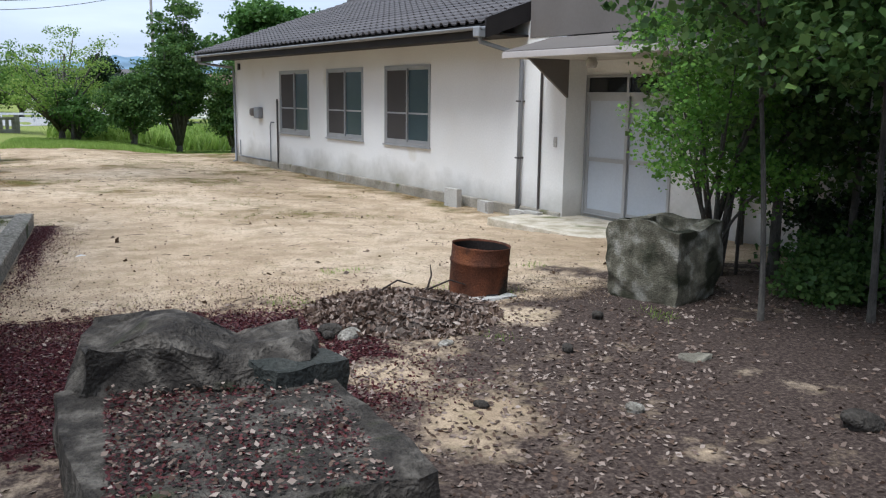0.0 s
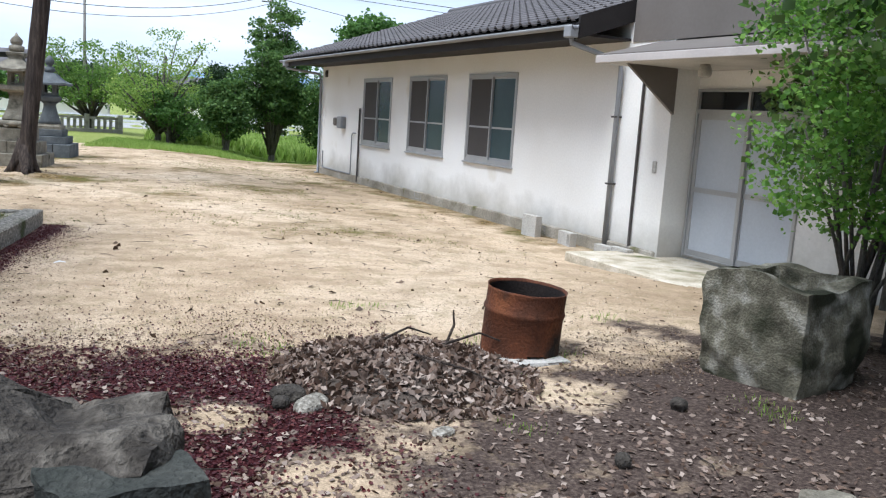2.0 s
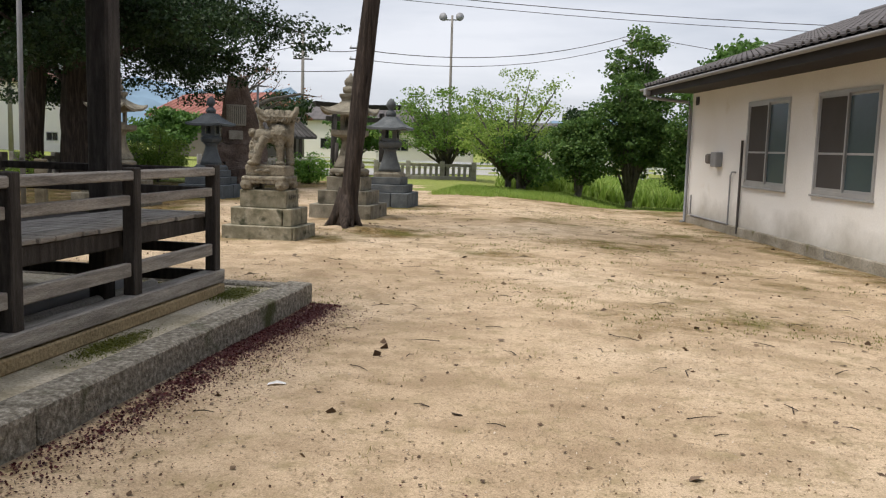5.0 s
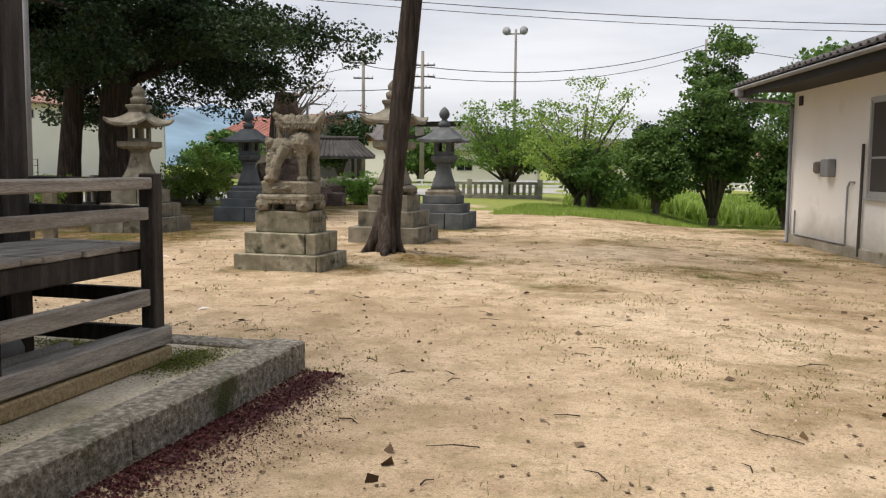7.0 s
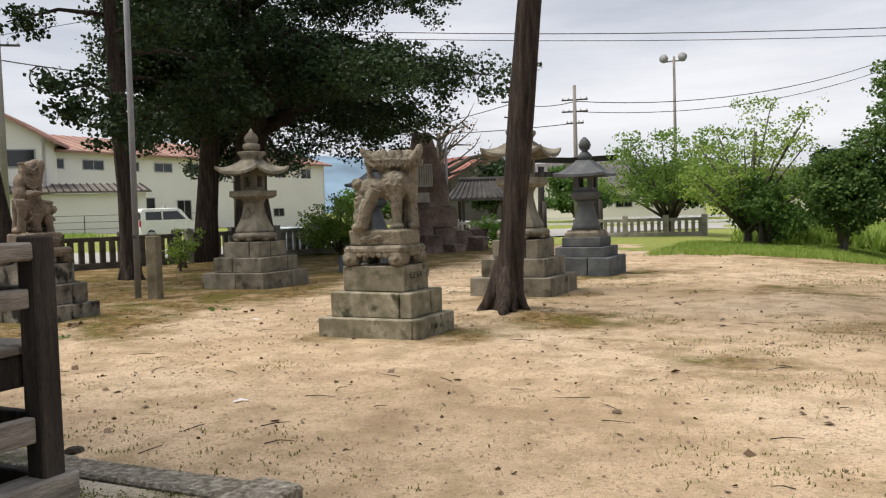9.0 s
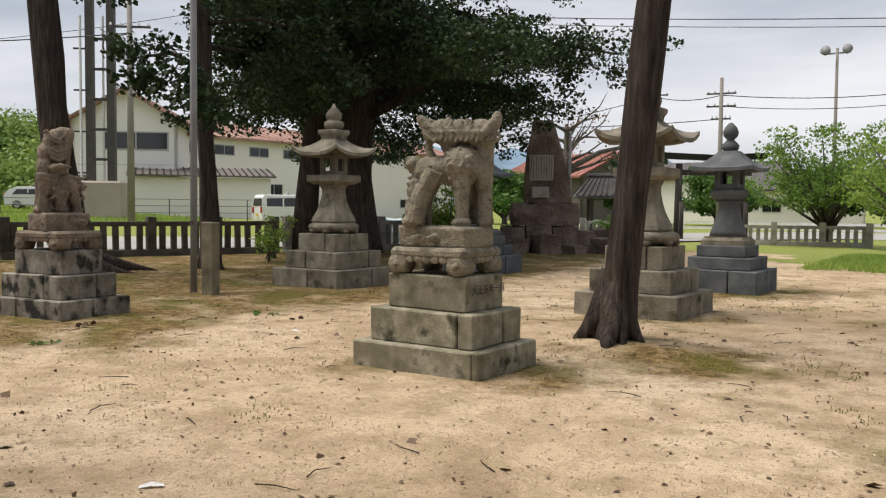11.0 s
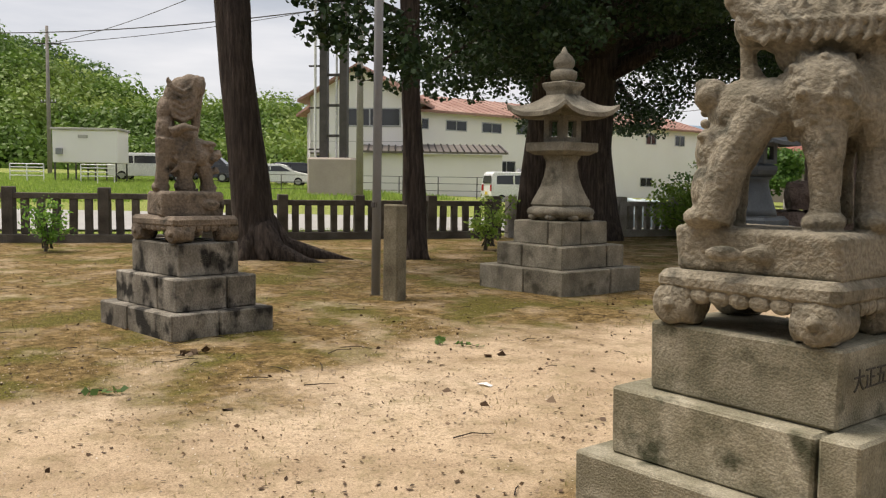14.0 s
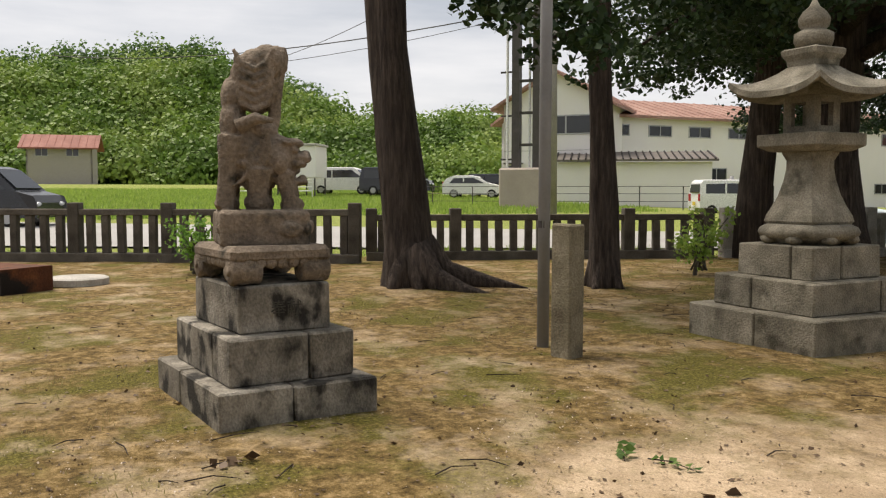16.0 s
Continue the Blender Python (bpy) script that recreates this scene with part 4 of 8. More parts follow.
p2 = pedestal(-9.15, -7.82, 18.47, 19.44, M_GRANITE_DARK, M_STATUE_RED, "black-stained stepped granite pedestal of a guardian statue", True, 6)
inscription(p1, "大正五年一月", 0.085, M_CARVE, pose(0.655 * 0.63 + 0.004, 0.02, 0.66, 90, 0, 90), "carved date")
inscription(p2, "奉献", 0.10, M_CARVE, pose(0.685 * 0.63 + 0.004, 0.0, 0.63, 90, 0, 90), "shallow carved letters")


def statue(name, label, m, blobs, tubes, plinth, where, rough=0.006):
    mb = MB()
    mb.cbox(*plinth[:6], 0.02, pose(0, 0, 0, 0, 0, plinth[6]), 0.008)
    for c, r in blobs:
        mb.ball(c, r, 14, 10)
    for pts, rad in tubes:
        mb.tube(pts, rad, 10)
    me = mb.mesh(name, True)
    me.materials.append(m)
    ob = new(name, me)
    ob.matrix_basis = where
    rm = ob.modifiers.new("fuse", "REMESH")
    rm.mode, rm.voxel_size, rm.use_smooth_shade = "VOXEL", 0.0085, True
    sm = ob.modifiers.new("soften", "SMOOTH")
    sm.iterations, sm.factor = 1, 0.4
    for nm, sc, st in (("carving", 0.07, 0.008), ("pitting", 0.022, rough)):
        tx = bpy.data.textures.new(nm, "CLOUDS")
        tx.noise_scale, tx.noise_depth = sc, 2
        dp = ob.modifiers.new(nm, "DISPLACE")
        dp.texture, dp.strength, dp.mid_level, dp.texture_coords = tx, st, 0.5, "LOCAL"
    return tagged(ob, label, "statue", "guardian statues")


def curls(c, r, n, rng, size):
    """Small round curls over a bulk."""
    out = []
    for _ in range(n):
        d = rng.normal(size=3)
        d /= np.linalg.norm(d)
        out.append(((c[0] + d[0] * r[0], c[1] + d[1] * r[1], c[2] + d[2] * r[2]), size * rng.uniform(0.7, 1.2)))
    return out


def lock(x0, z0, x1, z1, bow, y, r, y1=None):
    """A bowed lock of carved hair that thins to its tip."""
    pts, n = [], 5
    y1 = y if y1 is None else y1
    for k in range(n + 1):
        u = k / n
        q = bow * math.sin(math.pi * u)
        pts.append((x0 + (x1 - x0) * u - (z1 - z0) * q, y + (y1 - y) * u, z0 + (z1 - z0) * u + (x1 - x0) * q))
    return pts, [r * (1.0, 1.05, 1.05, 1.0, 0.85, 0.5)[k] for k in range(n + 1)]


rng_s = np.random.default_rng(7)
P0 = 0.20
# lion with its haunch raised, a fan of curled hair above and the head turned away
b1 = [((0.125, -0.03, 0.55), (0.185, 0.19, 0.20)), ((-0.05, 0.0, 0.52), (0.20, 0.16, 0.13)), ((-0.17, 0.0, 0.50), (0.15, 0.155, 0.14)), ((-0.30, -0.02, 0.57), (0.075, 0.09, 0.075)), ((-0.335, -0.03, 0.615), (0.035, 0.05, 0.03)),
      ((-0.24, 0.0, 0.33), (0.125, 0.15, 0.15)), ((-0.27, -0.03, 0.16), (0.105, 0.14, 0.14)), ((-0.29, -0.06, 0.045), (0.11, 0.12, 0.055)), ((0.31, 0.04, 0.55), (0.085, 0.15, 0.26)), ((0.33, 0.03, 0.80), (0.10, 0.13, 0.13)),
      ((0.12, 0.01, 0.84), (0.27, 0.13, 0.125)), ((0.06, 0.02, 0.74), (0.12, 0.10, 0.10)), ((-0.10, 0.0, 0.89), (0.12, 0.11, 0.085)), ((0.30, 0.0, 0.90), (0.13, 0.12, 0.09)), ((0.15, -0.13, 0.04), (0.085, 0.10, 0.05)), ((0.34, -0.02, 0.04), (0.075, 0.11, 0.05)), ((0.10, -0.20, 0.035), (0.04, 0.05, 0.035))]
b1 += curls((0.125, -0.03, 0.55), (0.18, 0.185, 0.195), 70, rng_s, 0.021) + curls((-0.25, 0.0, 0.45), (0.12, 0.15, 0.16), 26, rng_s, 0.019)
t1 = [([(0.13, -0.10, 0.46), (0.145, -0.13, 0.26), (0.15, -0.13, 0.13), (0.15, -0.13, 0.02)], [0.105, 0.068, 0.058, 0.07]),
      ([(0.33, 0.02, 0.86), (0.345, 0.03, 0.60), (0.335, 0.02, 0.30), (0.345, 0.0, 0.02)], [0.085, 0.075, 0.07, 0.08]),
      ([(0.20, 0.14, 0.50), (0.21, 0.14, 0.25), (0.22, 0.13, 0.02)], [0.09, 0.06, 0.06]),
      ([(-0.14, 0.0, 0.93), (-0.165, 0.0, 0.80), (-0.16, 0.0, 0.70), (-0.13, 0.0, 0.60)], [0.05, 0.034, 0.036, 0.06]),
      ([(-0.10, -0.11, 0.50), (-0.22, -0.13, 0.28), (-0.27, -0.13, 0.03)], [0.09, 0.08, 0.08]), ([(-0.12, 0.13, 0.45), (-0.2, 0.14, 0.25), (-0.22, 0.14, 0.02)], [0.08, 0.065, 0.07]),
      lock(-0.08, 0.87, -0.25, 1.01, 0.10, -0.06, 0.055), lock(-0.06, 0.84, -0.22, 0.92, -0.10, -0.09, 0.035), lock(0.36, 0.86, 0.45, 1.055, -0.12, -0.03, 0.055), lock(0.33, 0.84, 0.40, 0.98, -0.10, -0.11, 0.04)]
b1 += [((-0.14 + 0.085 * k, 0.0, 0.865 + 0.02 * (k % 2)), (0.085, 0.125, 0.105)) for k in range(7)]
for k, h_ in enumerate((0.985, 0.955, 1.0, 0.97, 0.99, 0.96)):
    t1.append(lock(-0.09 + 0.085 * k, 0.88, -0.15 + 0.085 * k, h_, 0.22, -0.03, 0.05))
for k in range(13):
    x_ = -0.17 + 0.046 * k
    t1.append(lock(x_ + 0.05, 0.79 + 0.012 * (k % 3), x_ - 0.01, 0.955 + 0.018 * (k % 2), 0.30, -0.118, 0.0155, -0.085))
    t1.append(lock(x_ + 0.06, 0.765 + 0.012 * (k % 2), x_ + 0.035, 0.875, -0.40, -0.128, 0.014))
    t1.append(lock(x_ + 0.04, 0.80, x_ + 0.01, 0.96, 0.25, 0.118, 0.016, 0.08))
for k in range(5):
    t1.append(lock(-0.15 - 0.03 * k, 0.56 - 0.05 * k, -0.27 - 0.012 * k, 0.36 - 0.06 * k, 0.18, -0.15 + 0.01 * k, 0.018))
b1 = [((c[0], c[1], c[2] + P0), r) for c, r in b1]
t1 = [([(p[0], p[1], p[2] + P0) for p in pts], r) for pts, r in t1]
b1 += [((0.0 + 0.11 * k, -0.245, 0.10), (0.075, 0.02, 0.035)) for k in (-2, -0.7, 0.6, 1.9)]
statue("guardian_lion_statue", "weathered tan sandstone guardian lion with curled mane", M_STATUE, b1, t1, (-0.36, 0.36, -0.24, 0.24, 0.0, P0, -29), pose(-2.86, 19.0, 0.985, 0, 0, 29) @ Matrix.Diagonal((0.93, 0.96, 0.90, 1)))

# lion crouching head down, tail swept up over its back
b2 = [((-0.16, 0.0, 0.50), (0.075, 0.13, 0.15)), ((-0.10, 0.0, 0.36), (0.13, 0.14, 0.14)), ((-0.02, 0.0, 0.28), (0.15, 0.145, 0.155)), ((0.08, 0.0, 0.30), (0.13, 0.13, 0.135)), ((0.145, 0.0, 0.385), (0.085, 0.125, 0.032)), ((0.215, 0.0, 0.30), (0.06, 0.09, 0.034)), ((0.235, 0.0, 0.325), (0.03, 0.05, 0.022)), ((0.18, 0.0, 0.165), (0.075, 0.085, 0.024)), ((0.22, 0.0, 0.185), (0.022, 0.06, 0.022)),
      ((0.225, 0.0, 0.305), (0.025, 0.045, 0.022)), ((0.11, 0.0, 0.24), (0.05, 0.07, 0.06)), ((-0.165, 0.0, 0.64), (0.062, 0.11, 0.12)), ((-0.09, 0.0, 0.76), (0.085, 0.10, 0.11)), ((-0.03, 0.0, 0.83), (0.10, 0.09, 0.09)), ((0.08, 0.0, 0.84), (0.06, 0.085, 0.10)), ((0.03, 0.0, 0.87), (0.08, 0.085, 0.075)), ((-0.01, 0.0, 0.45), (0.10, 0.11, 0.08)),
      ((-0.20, 0.0, 0.04), (0.07, 0.14, 0.05)), ((-0.02, -0.04, 0.045), (0.085, 0.12, 0.06)), ((0.16, 0.0, 0.035), (0.07, 0.11, 0.045)), ((-0.17, 0.0, 0.40), (0.06, 0.13, 0.10))]
for s_ in (-1, 1):
    b2 += [((0.175, s_ * 0.08, 0.345), (0.032, 0.026, 0.02)), ((0.20, s_ * 0.075, 0.265), (0.04, 0.025, 0.02)), ((0.10, s_ * 0.12, 0.27), (0.05, 0.03, 0.06)), ((0.14, s_ * 0.10, 0.20), (0.04, 0.03, 0.035)), ((0.185, s_ * 0.05, 0.24), (0.02, 0.02, 0.03))]
b2 += curls((-0.02, 0.0, 0.27), (0.145, 0.145, 0.15), 46, rng_s, 0.018) + curls((0.05, 0.0, 0.22), (0.11, 0.13, 0.08), 16, rng_s, 0.016)
t2 = [([(0.03, 0.0, 0.45), (0.065, 0.0, 0.53), (0.075, 0.0, 0.62), (0.08, 0.0, 0.74), (0.105, 0.0, 0.90)], [0.06, 0.036, 0.034, 0.045, 0.03]),
      ([(0.10, 0.0, 0.80), (0.115, 0.0, 0.88), (0.118, 0.0, 0.93)], [0.045, 0.035, 0.015])]
for s_ in (-1, 1):
    t2.append(([(-0.155, s_ * 0.08, 0.42), (-0.185, s_ * 0.09, 0.20), (-0.20, s_ * 0.09, 0.02)], [0.085, 0.05, 0.056]))
    t2.append(([(-0.01, s_ * 0.09, 0.24), (-0.02, s_ * 0.09, 0.12), (-0.02, s_ * 0.09, 0.02)], [0.085, 0.06, 0.065]))
    t2.append(([(0.12, s_ * 0.07, 0.20), (0.15, s_ * 0.075, 0.10), (0.155, s_ * 0.075, 0.01)], [0.06, 0.048, 0.05]))
    t2.append(([(-0.12, s_ * 0.12, 0.47), (-0.02, s_ * 0.15, 0.515), (0.08, s_ * 0.165, 0.50)], [0.042, 0.036, 0.012]))
    for k in range(4):
        t2.append(lock(0.04 - 0.03 * k, 0.43 - 0.03 * k, -0.06 - 0.03 * k, 0.20 - 0.02 * k, 0.2, s_ * 0.135, 0.015))
for k in range(6):
    for y_ in (-0.09, -0.045, 0.0, 0.045, 0.09):
        z_ = 0.90 - 0.045 * k
        t2.append(([(-0.145 + 0.004 * k, y_ * 0.9, z_), (-0.10, y_ * 1.15, z_ - 0.075), (-0.03, y_ * 1.15, z_ - 0.11), (0.03, y_, z_ - 0.075), (0.075, y_ * 0.8, z_ + 0.015)], [0.012, 0.019, 0.018, 0.017, 0.012]))
b2 = [((c[0], c[1], c[2] + P0), r) for c, r in b2]
t2 = [([(p[0], p[1], p[2] + P0) for p in pts], r) for pts, r in t2]
b2 += [((0.255, 0.09 * k, 0.10), (0.02, 0.06, 0.04)) for k in (-1.6, 0, 1.6)] + [((0.12 * k, -0.215, 0.10), (0.07, 0.02, 0.04)) for k in (-1.4, 0, 1.4)]
statue("guardian_lion_statue", "reddish weathered sandstone guardian lion with upright tail", M_STATUE_RED, b2, t2, (-0.26, 0.23, -0.23, 0.23, 0.0, P0, 14), pose(-8.48, 18.98, 0.985, 0, 0, 70) @ Matrix.Diagonal((1.12, 1.08, 1.10, 1)))


# ---- stone lanterns ----
def curved_roof(w, z0, z1, lift, top, mb=None, n=8):
    """A square lantern cap whose eaves sweep up at the corners."""
    mb = mb or MB()
    rings = []
    for k in range(6):
        t = k / 5
        r = w + (top - w) * t
        z = z0 + (z1 - z0) * (t ** 1.5)
        rings.append((r, z, lift * (1 - t) ** 2.0))
    v, cnt = [], 4 * n
    for lay in (0, 1):
        for r, z, l in rings:
            for side in range(4):
                for i in range(n):
                    u = -1 + 2 * i / n
                    p = [(u, -1), (1, u), (-u, 1), (-1, -u)][side]
                    q = l * abs(u) ** 3
                    v.append((p[0] * r, p[1] * r, z + q - (0.055 if lay else 0) * (1 if True else 0)))
    nr = len(rings)
    f = []
    for j in range(nr - 1):
        for i in range(cnt):
            a, b = j * cnt + i, j * cnt + (i + 1) % cnt
            f.append((a, b, b + cnt, a + cnt))
            a2, b2 = a + nr * cnt, b + nr * cnt
            f.append((b2, a2, a2 + cnt, b2 + cnt))
    for i in range(cnt):
        a, b = i, (i + 1) % cnt
        f.append((a + nr * cnt, b + nr * cnt, b, a))
    f.append(tuple(range((nr - 1) * cnt, nr * cnt)))
    return mb.add(v, f)


def fire_box(hw, z0, z1):
    """A hollow square chamber with an opening through each face, as one shell."""
    us = [-hw, -hw * 0.48, hw * 0.48, hw]
    zs = [z0, z0 + (z1 - z0) * 0.2, z0 + (z1 - z0) * 0.82, z1]
    t = 0.05
    verts, index, faces = [], {}, []

    def vid(s, q, i, k):
        f_ = 1.0 if q == 0 else (hw - t) / hw
        u = us[i] * (f_ if i in (0, 3) else 1.0)
        w = -hw * f_
        p = [(u, w), (-w, u), (-u, -w), (w, -u)][s]
        key = (round(p[0], 5), round(p[1], 5), k)
        if key not in index:
            index[key] = len(verts)
            verts.append((p[0], p[1], zs[k]))
        return index[key]

    for s in range(4):
        for i in range(3):
            for k in range(3):
                if i == 1 and k == 1:
                    continue
                faces.append((vid(s, 0, i, k), vid(s, 0, i + 1, k), vid(s, 0, i + 1, k + 1), vid(s, 0, i, k + 1)))
                faces.append((vid(s, 1, i, k + 1), vid(s, 1, i + 1, k + 1), vid(s, 1, i + 1, k), vid(s, 1, i, k)))
        for (i0, k0), (i1, k1) in (((1, 1), (2, 1)), ((2, 1), (2, 2)), ((2, 2), (1, 2)), ((1, 2), (1, 1))):
            faces.append((vid(s, 0, i1, k1), vid(s, 0, i0, k0), vid(s, 1, i0, k0), vid(s, 1, i1, k1)))
    return MB().add(verts, faces)


def lantern_a(x, y, base, label, m, top=True, rz=0.0, k=1.0):
    l = thing("stone_lantern", label, "stone lantern", pose(x, y, 0, 0, 0, rz), "square stone lanterns")
    h = base / 2
    step_blocks(l, -h, h, -h, h, -0.15, 0.29, m, (h * 0.1,), h * 0.2)
    step_blocks(l, -h * 0.79, h * 0.79, -h * 0.79, h * 0.79, 0.29, 0.57, m, (-h * 0.15,), h * 0.35)
    step_blocks(l, -h * 0.58, h * 0.58, -h * 0.58, h * 0.58, 0.57, 0.86, m, (h * 0.25,), -h * 0.1)
    lot = MB().lathe([(0.30, 0.862), (0.31, 0.89), (0.41, 0.925), (0.43, 0.965), (0.41, 1.005), (0.35, 1.035)], 28)
    for i in range(8):
        a = 2 * math.pi * (i + 0.5) / 8
        lot.ball((0.36 * math.cos(a), 0.36 * math.sin(a), 0.905), (0.075, 0.075, 0.045), 8, 6)
    part("lotus_base", lot, m, l, "round carved foot", True)
    part("shaft", MB().square([(0.25, 1.035), (0.265, 1.06), (0.255, 1.11), (0.225, 1.18), (0.185, 1.29), (0.155, 1.42), (0.14, 1.53), (0.14, 1.60), (0.165, 1.66), (0.17, 1.68)]), m, l)
    part("platform", MB().square([(0.24, 1.68), (0.315, 1.725), (0.32, 1.735), (0.32, 1.83), (0.315, 1.835)]), m, l)
    part("fire_box", fire_box(0.165, 1.835, 2.17), m, l)
    part("roof_cap", curved_roof(0.50, 2.20, 2.44, 0.12, 0.14), m, l, "curved cap with upswept corners")
    part("neck_block", MB().square([(0.15, 2.435), (0.155, 2.48), (0.185, 2.53), (0.19, 2.575), (0.17, 2.59)]), m, l)
    part("finial", MB().lathe([(0.09, 2.58), (0.15, 2.61), (0.168, 2.66), (0.165, 2.72), (0.12, 2.745), (0.10, 2.755), (0.13, 2.79), (0.135, 2.85), (0.10, 2.91), (0.045, 2.96), (0.012, 3.03)], 20), m, l, "jewel finial", True)
    return l


lantern_a(-8.55, 23.95, 1.45, "pale stone lantern with upswept square cap", M_LANT)
lantern_a(-2.87, 23.50, 1.34, "pale stone lantern with upswept square cap", M_LANT)


def lantern_b(x, y, base, label, m):
    l = thing("stone_lantern", label, "stone lantern", pose(x, y, 0), "dark stone lanterns")
    h = base / 2
    step_blocks(l, -h, h, -h, h, -0.15, 0.36, m, (h * 0.3,), 0)
    step_blocks(l, -h * 0.80, h * 0.80, -h * 0.80, h * 0.80, 0.36, 0.56, m, (), h * 0.2)
    part("step_stone", MB().cbox(-h * 0.62, h * 0.62, -h * 0.62, h * 0.62, 0.56, 0.74, 0.012), m, l)
    part("foot", MB().square([(0.34, 0.74), (0.34, 0.82), (0.30, 0.86), (0.30, 0.88)]), M_LANT if m is M_LANT2 else m, l)
    part("shaft", MB().lathe([(0.30, 0.88), (0.27, 0.98), (0.20, 1.18), (0.16, 1.34), (0.16, 1.42), (0.22, 1.46)], 24), m, l, "", True)
    part("platform", MB().lathe([(0.20, 1.46), (0.28, 1.50), (0.31, 1.56), (0.31, 1.62), (0.22, 1.66)], 6), m, l)
    part("fire_box", fire_box(0.19, 1.66, 1.98), m, l)
    part("roof_cap", curved_roof(0.50, 1.98, 2.26, 0.03, 0.14, n=8), m, l, "gently curved cap")
    part("finial", MB().lathe([(0.09, 2.25), (0.13, 2.29), (0.14, 2.35), (0.10, 2.40), (0.055, 2.44), (0.11, 2.50), (0.125, 2.57), (0.09, 2.65), (0.025, 2.72)], 18), m, l, "ball finial", True)
    return l


M_LANT2 = mat("blue_grey_lantern_stone", [(0.055, 0.062, 0.066), (0.10, 0.11, 0.115), (0.17, 0.18, 0.18)], 3.0, 0.85, 0.3, 80, obj=0.1)
lantern_b(-2.90, 27.20, 1.26, "dark blue-grey granite lantern on a stepped base", M_LANT2)
lantern_b(-8.05, 27.75, 1.30, "nearly black granite lantern on a stepped base", M_BLUESTONE)


# ---- trees ----
def spread(rng, n, c, r):
    """n points in an uneven ellipsoid, denser to its skin."""
    d = rng.normal(size=(n, 3))
    d /= np.linalg.norm(d, axis=1)[:, None]
    return np.asarray(c) + d * np.asarray(r) * (rng.uniform(0.15, 1.0, n) ** 0.5)[:, None]


def tree(name, label, x, y, trunk, limbs, clumps, leaf, leaf_size, density, bark, category="tree", seed=1, group="", clump_n=7, sub=0.42, flat=0.3, z0=None):
    """trunk: (points, radii) in local metres; limbs: list of (points, radii); clumps: (centre, radii) of foliage masses, each split into small tufts."""
    rng = np.random.default_rng(seed)
    t = thing(name, label, category, pose(x, y, gz(x, y) if z0 is None else z0), group)
    tm = MB()
    tm.tube(trunk[0], trunk[1], 16, None, 0.35)
    part("trunk", tm, bark, t, "", True)
    for p, r in limbs:
        part("limb", MB().tube(p, r, 7), bark, t, "", True)
    pts = []
    for c, r in clumps:
        vol = r[0] * r[1] * r[2]
        nt = max(3, int(clump_n * (vol ** 0.45) * 3))
        tc = spread(rng, nt, c, r)
        for q in tc:
            s = sub * rng.uniform(0.55, 1.25)
            n = max(6, int(density * rng.uniform(0.6, 1.3)))
            pts.append(spread(rng, n, q, (s, s, s * 0.55)))
    if pts:
        part("crown", quads("crown", leaf_quads(np.concatenate(pts), leaf_size, rng, flat), leaf), None, t)
    return t


def trunk_line(h, r0, r1, lean=(0, 0), flare=1.5, n=9, wig=0.05, seed=0):
    rng = np.random.default_rng(seed)
    p, rr = [], []
    for i in range(n):
        u = (i / (n - 1)) ** 1.6
        w = wig * math.sin(u * 5 + seed)
        p.append((lean[0] * u + w, lean[1] * u + w * 0.5, -0.15 + (h + 0.15) * u))
        rr.append((r0 + (r1 - r0) * u) * (1 + (flare - 1) * math.exp(-max(0, u * h - 0.1) / 0.32)))
    return p, rr


# three tall straight conifers in the yard, their crowns far overhead
def root_flare(t, r, n, seed, reach):
    rng = np.random.default_rng(seed)
    for k in range(n):
        a = 2 * math.pi * k / n + rng.uniform(-0.3, 0.3)
        l = reach * rng.uniform(0.6, 1.2)
        part("root", MB().tube([(math.cos(a) * r * 0.45, math.sin(a) * r * 0.45, 0.55), (math.cos(a) * r * 0.95, math.sin(a) * r * 0.95, 0.16), (math.cos(a) * (r + l * 0.5), math.sin(a) * (r + l * 0.5), 0.02), (math.cos(a) * (r + l), math.sin(a) * (r + l), -0.05)], [r * 0.45, r * 0.42, r * 0.3, 0.03], 10), M_BARK, t, "", True)


def conifer(x, y, h, r0, lean, seed, low=5.0, label=""):
    rng = np.random.default_rng(seed)
    cl, lb = [], []
    for k in range(22):
        z = low + (h - low) * k / 22
        a = rng.uniform(0, 6.28)
        ln = 2.2 * (1 - k / 26) + 0.4
        cx, cy = lean[0] * z / h, lean[1] * z / h
        e = (cx + math.cos(a) * ln, cy + math.sin(a) * ln, z - 0.2)
        lb.append(([(cx, cy, z), ((cx + e[0]) / 2, (cy + e[1]) / 2, z + 0.1), e], [0.06, 0.04, 0.015]))
        cl.append((e, (0.75, 0.75, 0.4)))
    t = tree("conifer", label, x, y, trunk_line(h, r0, 0.09, lean, 1.35, 14, 0.03, seed), lb, cl, L_DARK, 0.10, 55, M_BARK, "tree", seed, "tall conifers", 8, 0.4)
    root_flare(t, r0, 5, seed, 0.16)
    return t


c1 = conifer(-2.08, 20.77, 13.0, 0.165, (1.15, 0.3), 11, 6.5, "tall leaning conifer with furrowed red-brown bark")
for q in (([(-0.02, -0.02, 0.62), (-0.17, -0.07, 0.2), (-0.27, -0.1, 0.05), (-0.40, -0.15, -0.08)], [0.12, 0.11, 0.08, 0.03]), ([(0.0, -0.05, 0.5), (0.02, -0.18, 0.14), (0.06, -0.34, 0.02), (0.1, -0.48, -0.08)], [0.13, 0.11, 0.08, 0.03])):
    part("root", MB().tube(*q, 12, None, 0.3), M_BARK, c1, "", True)
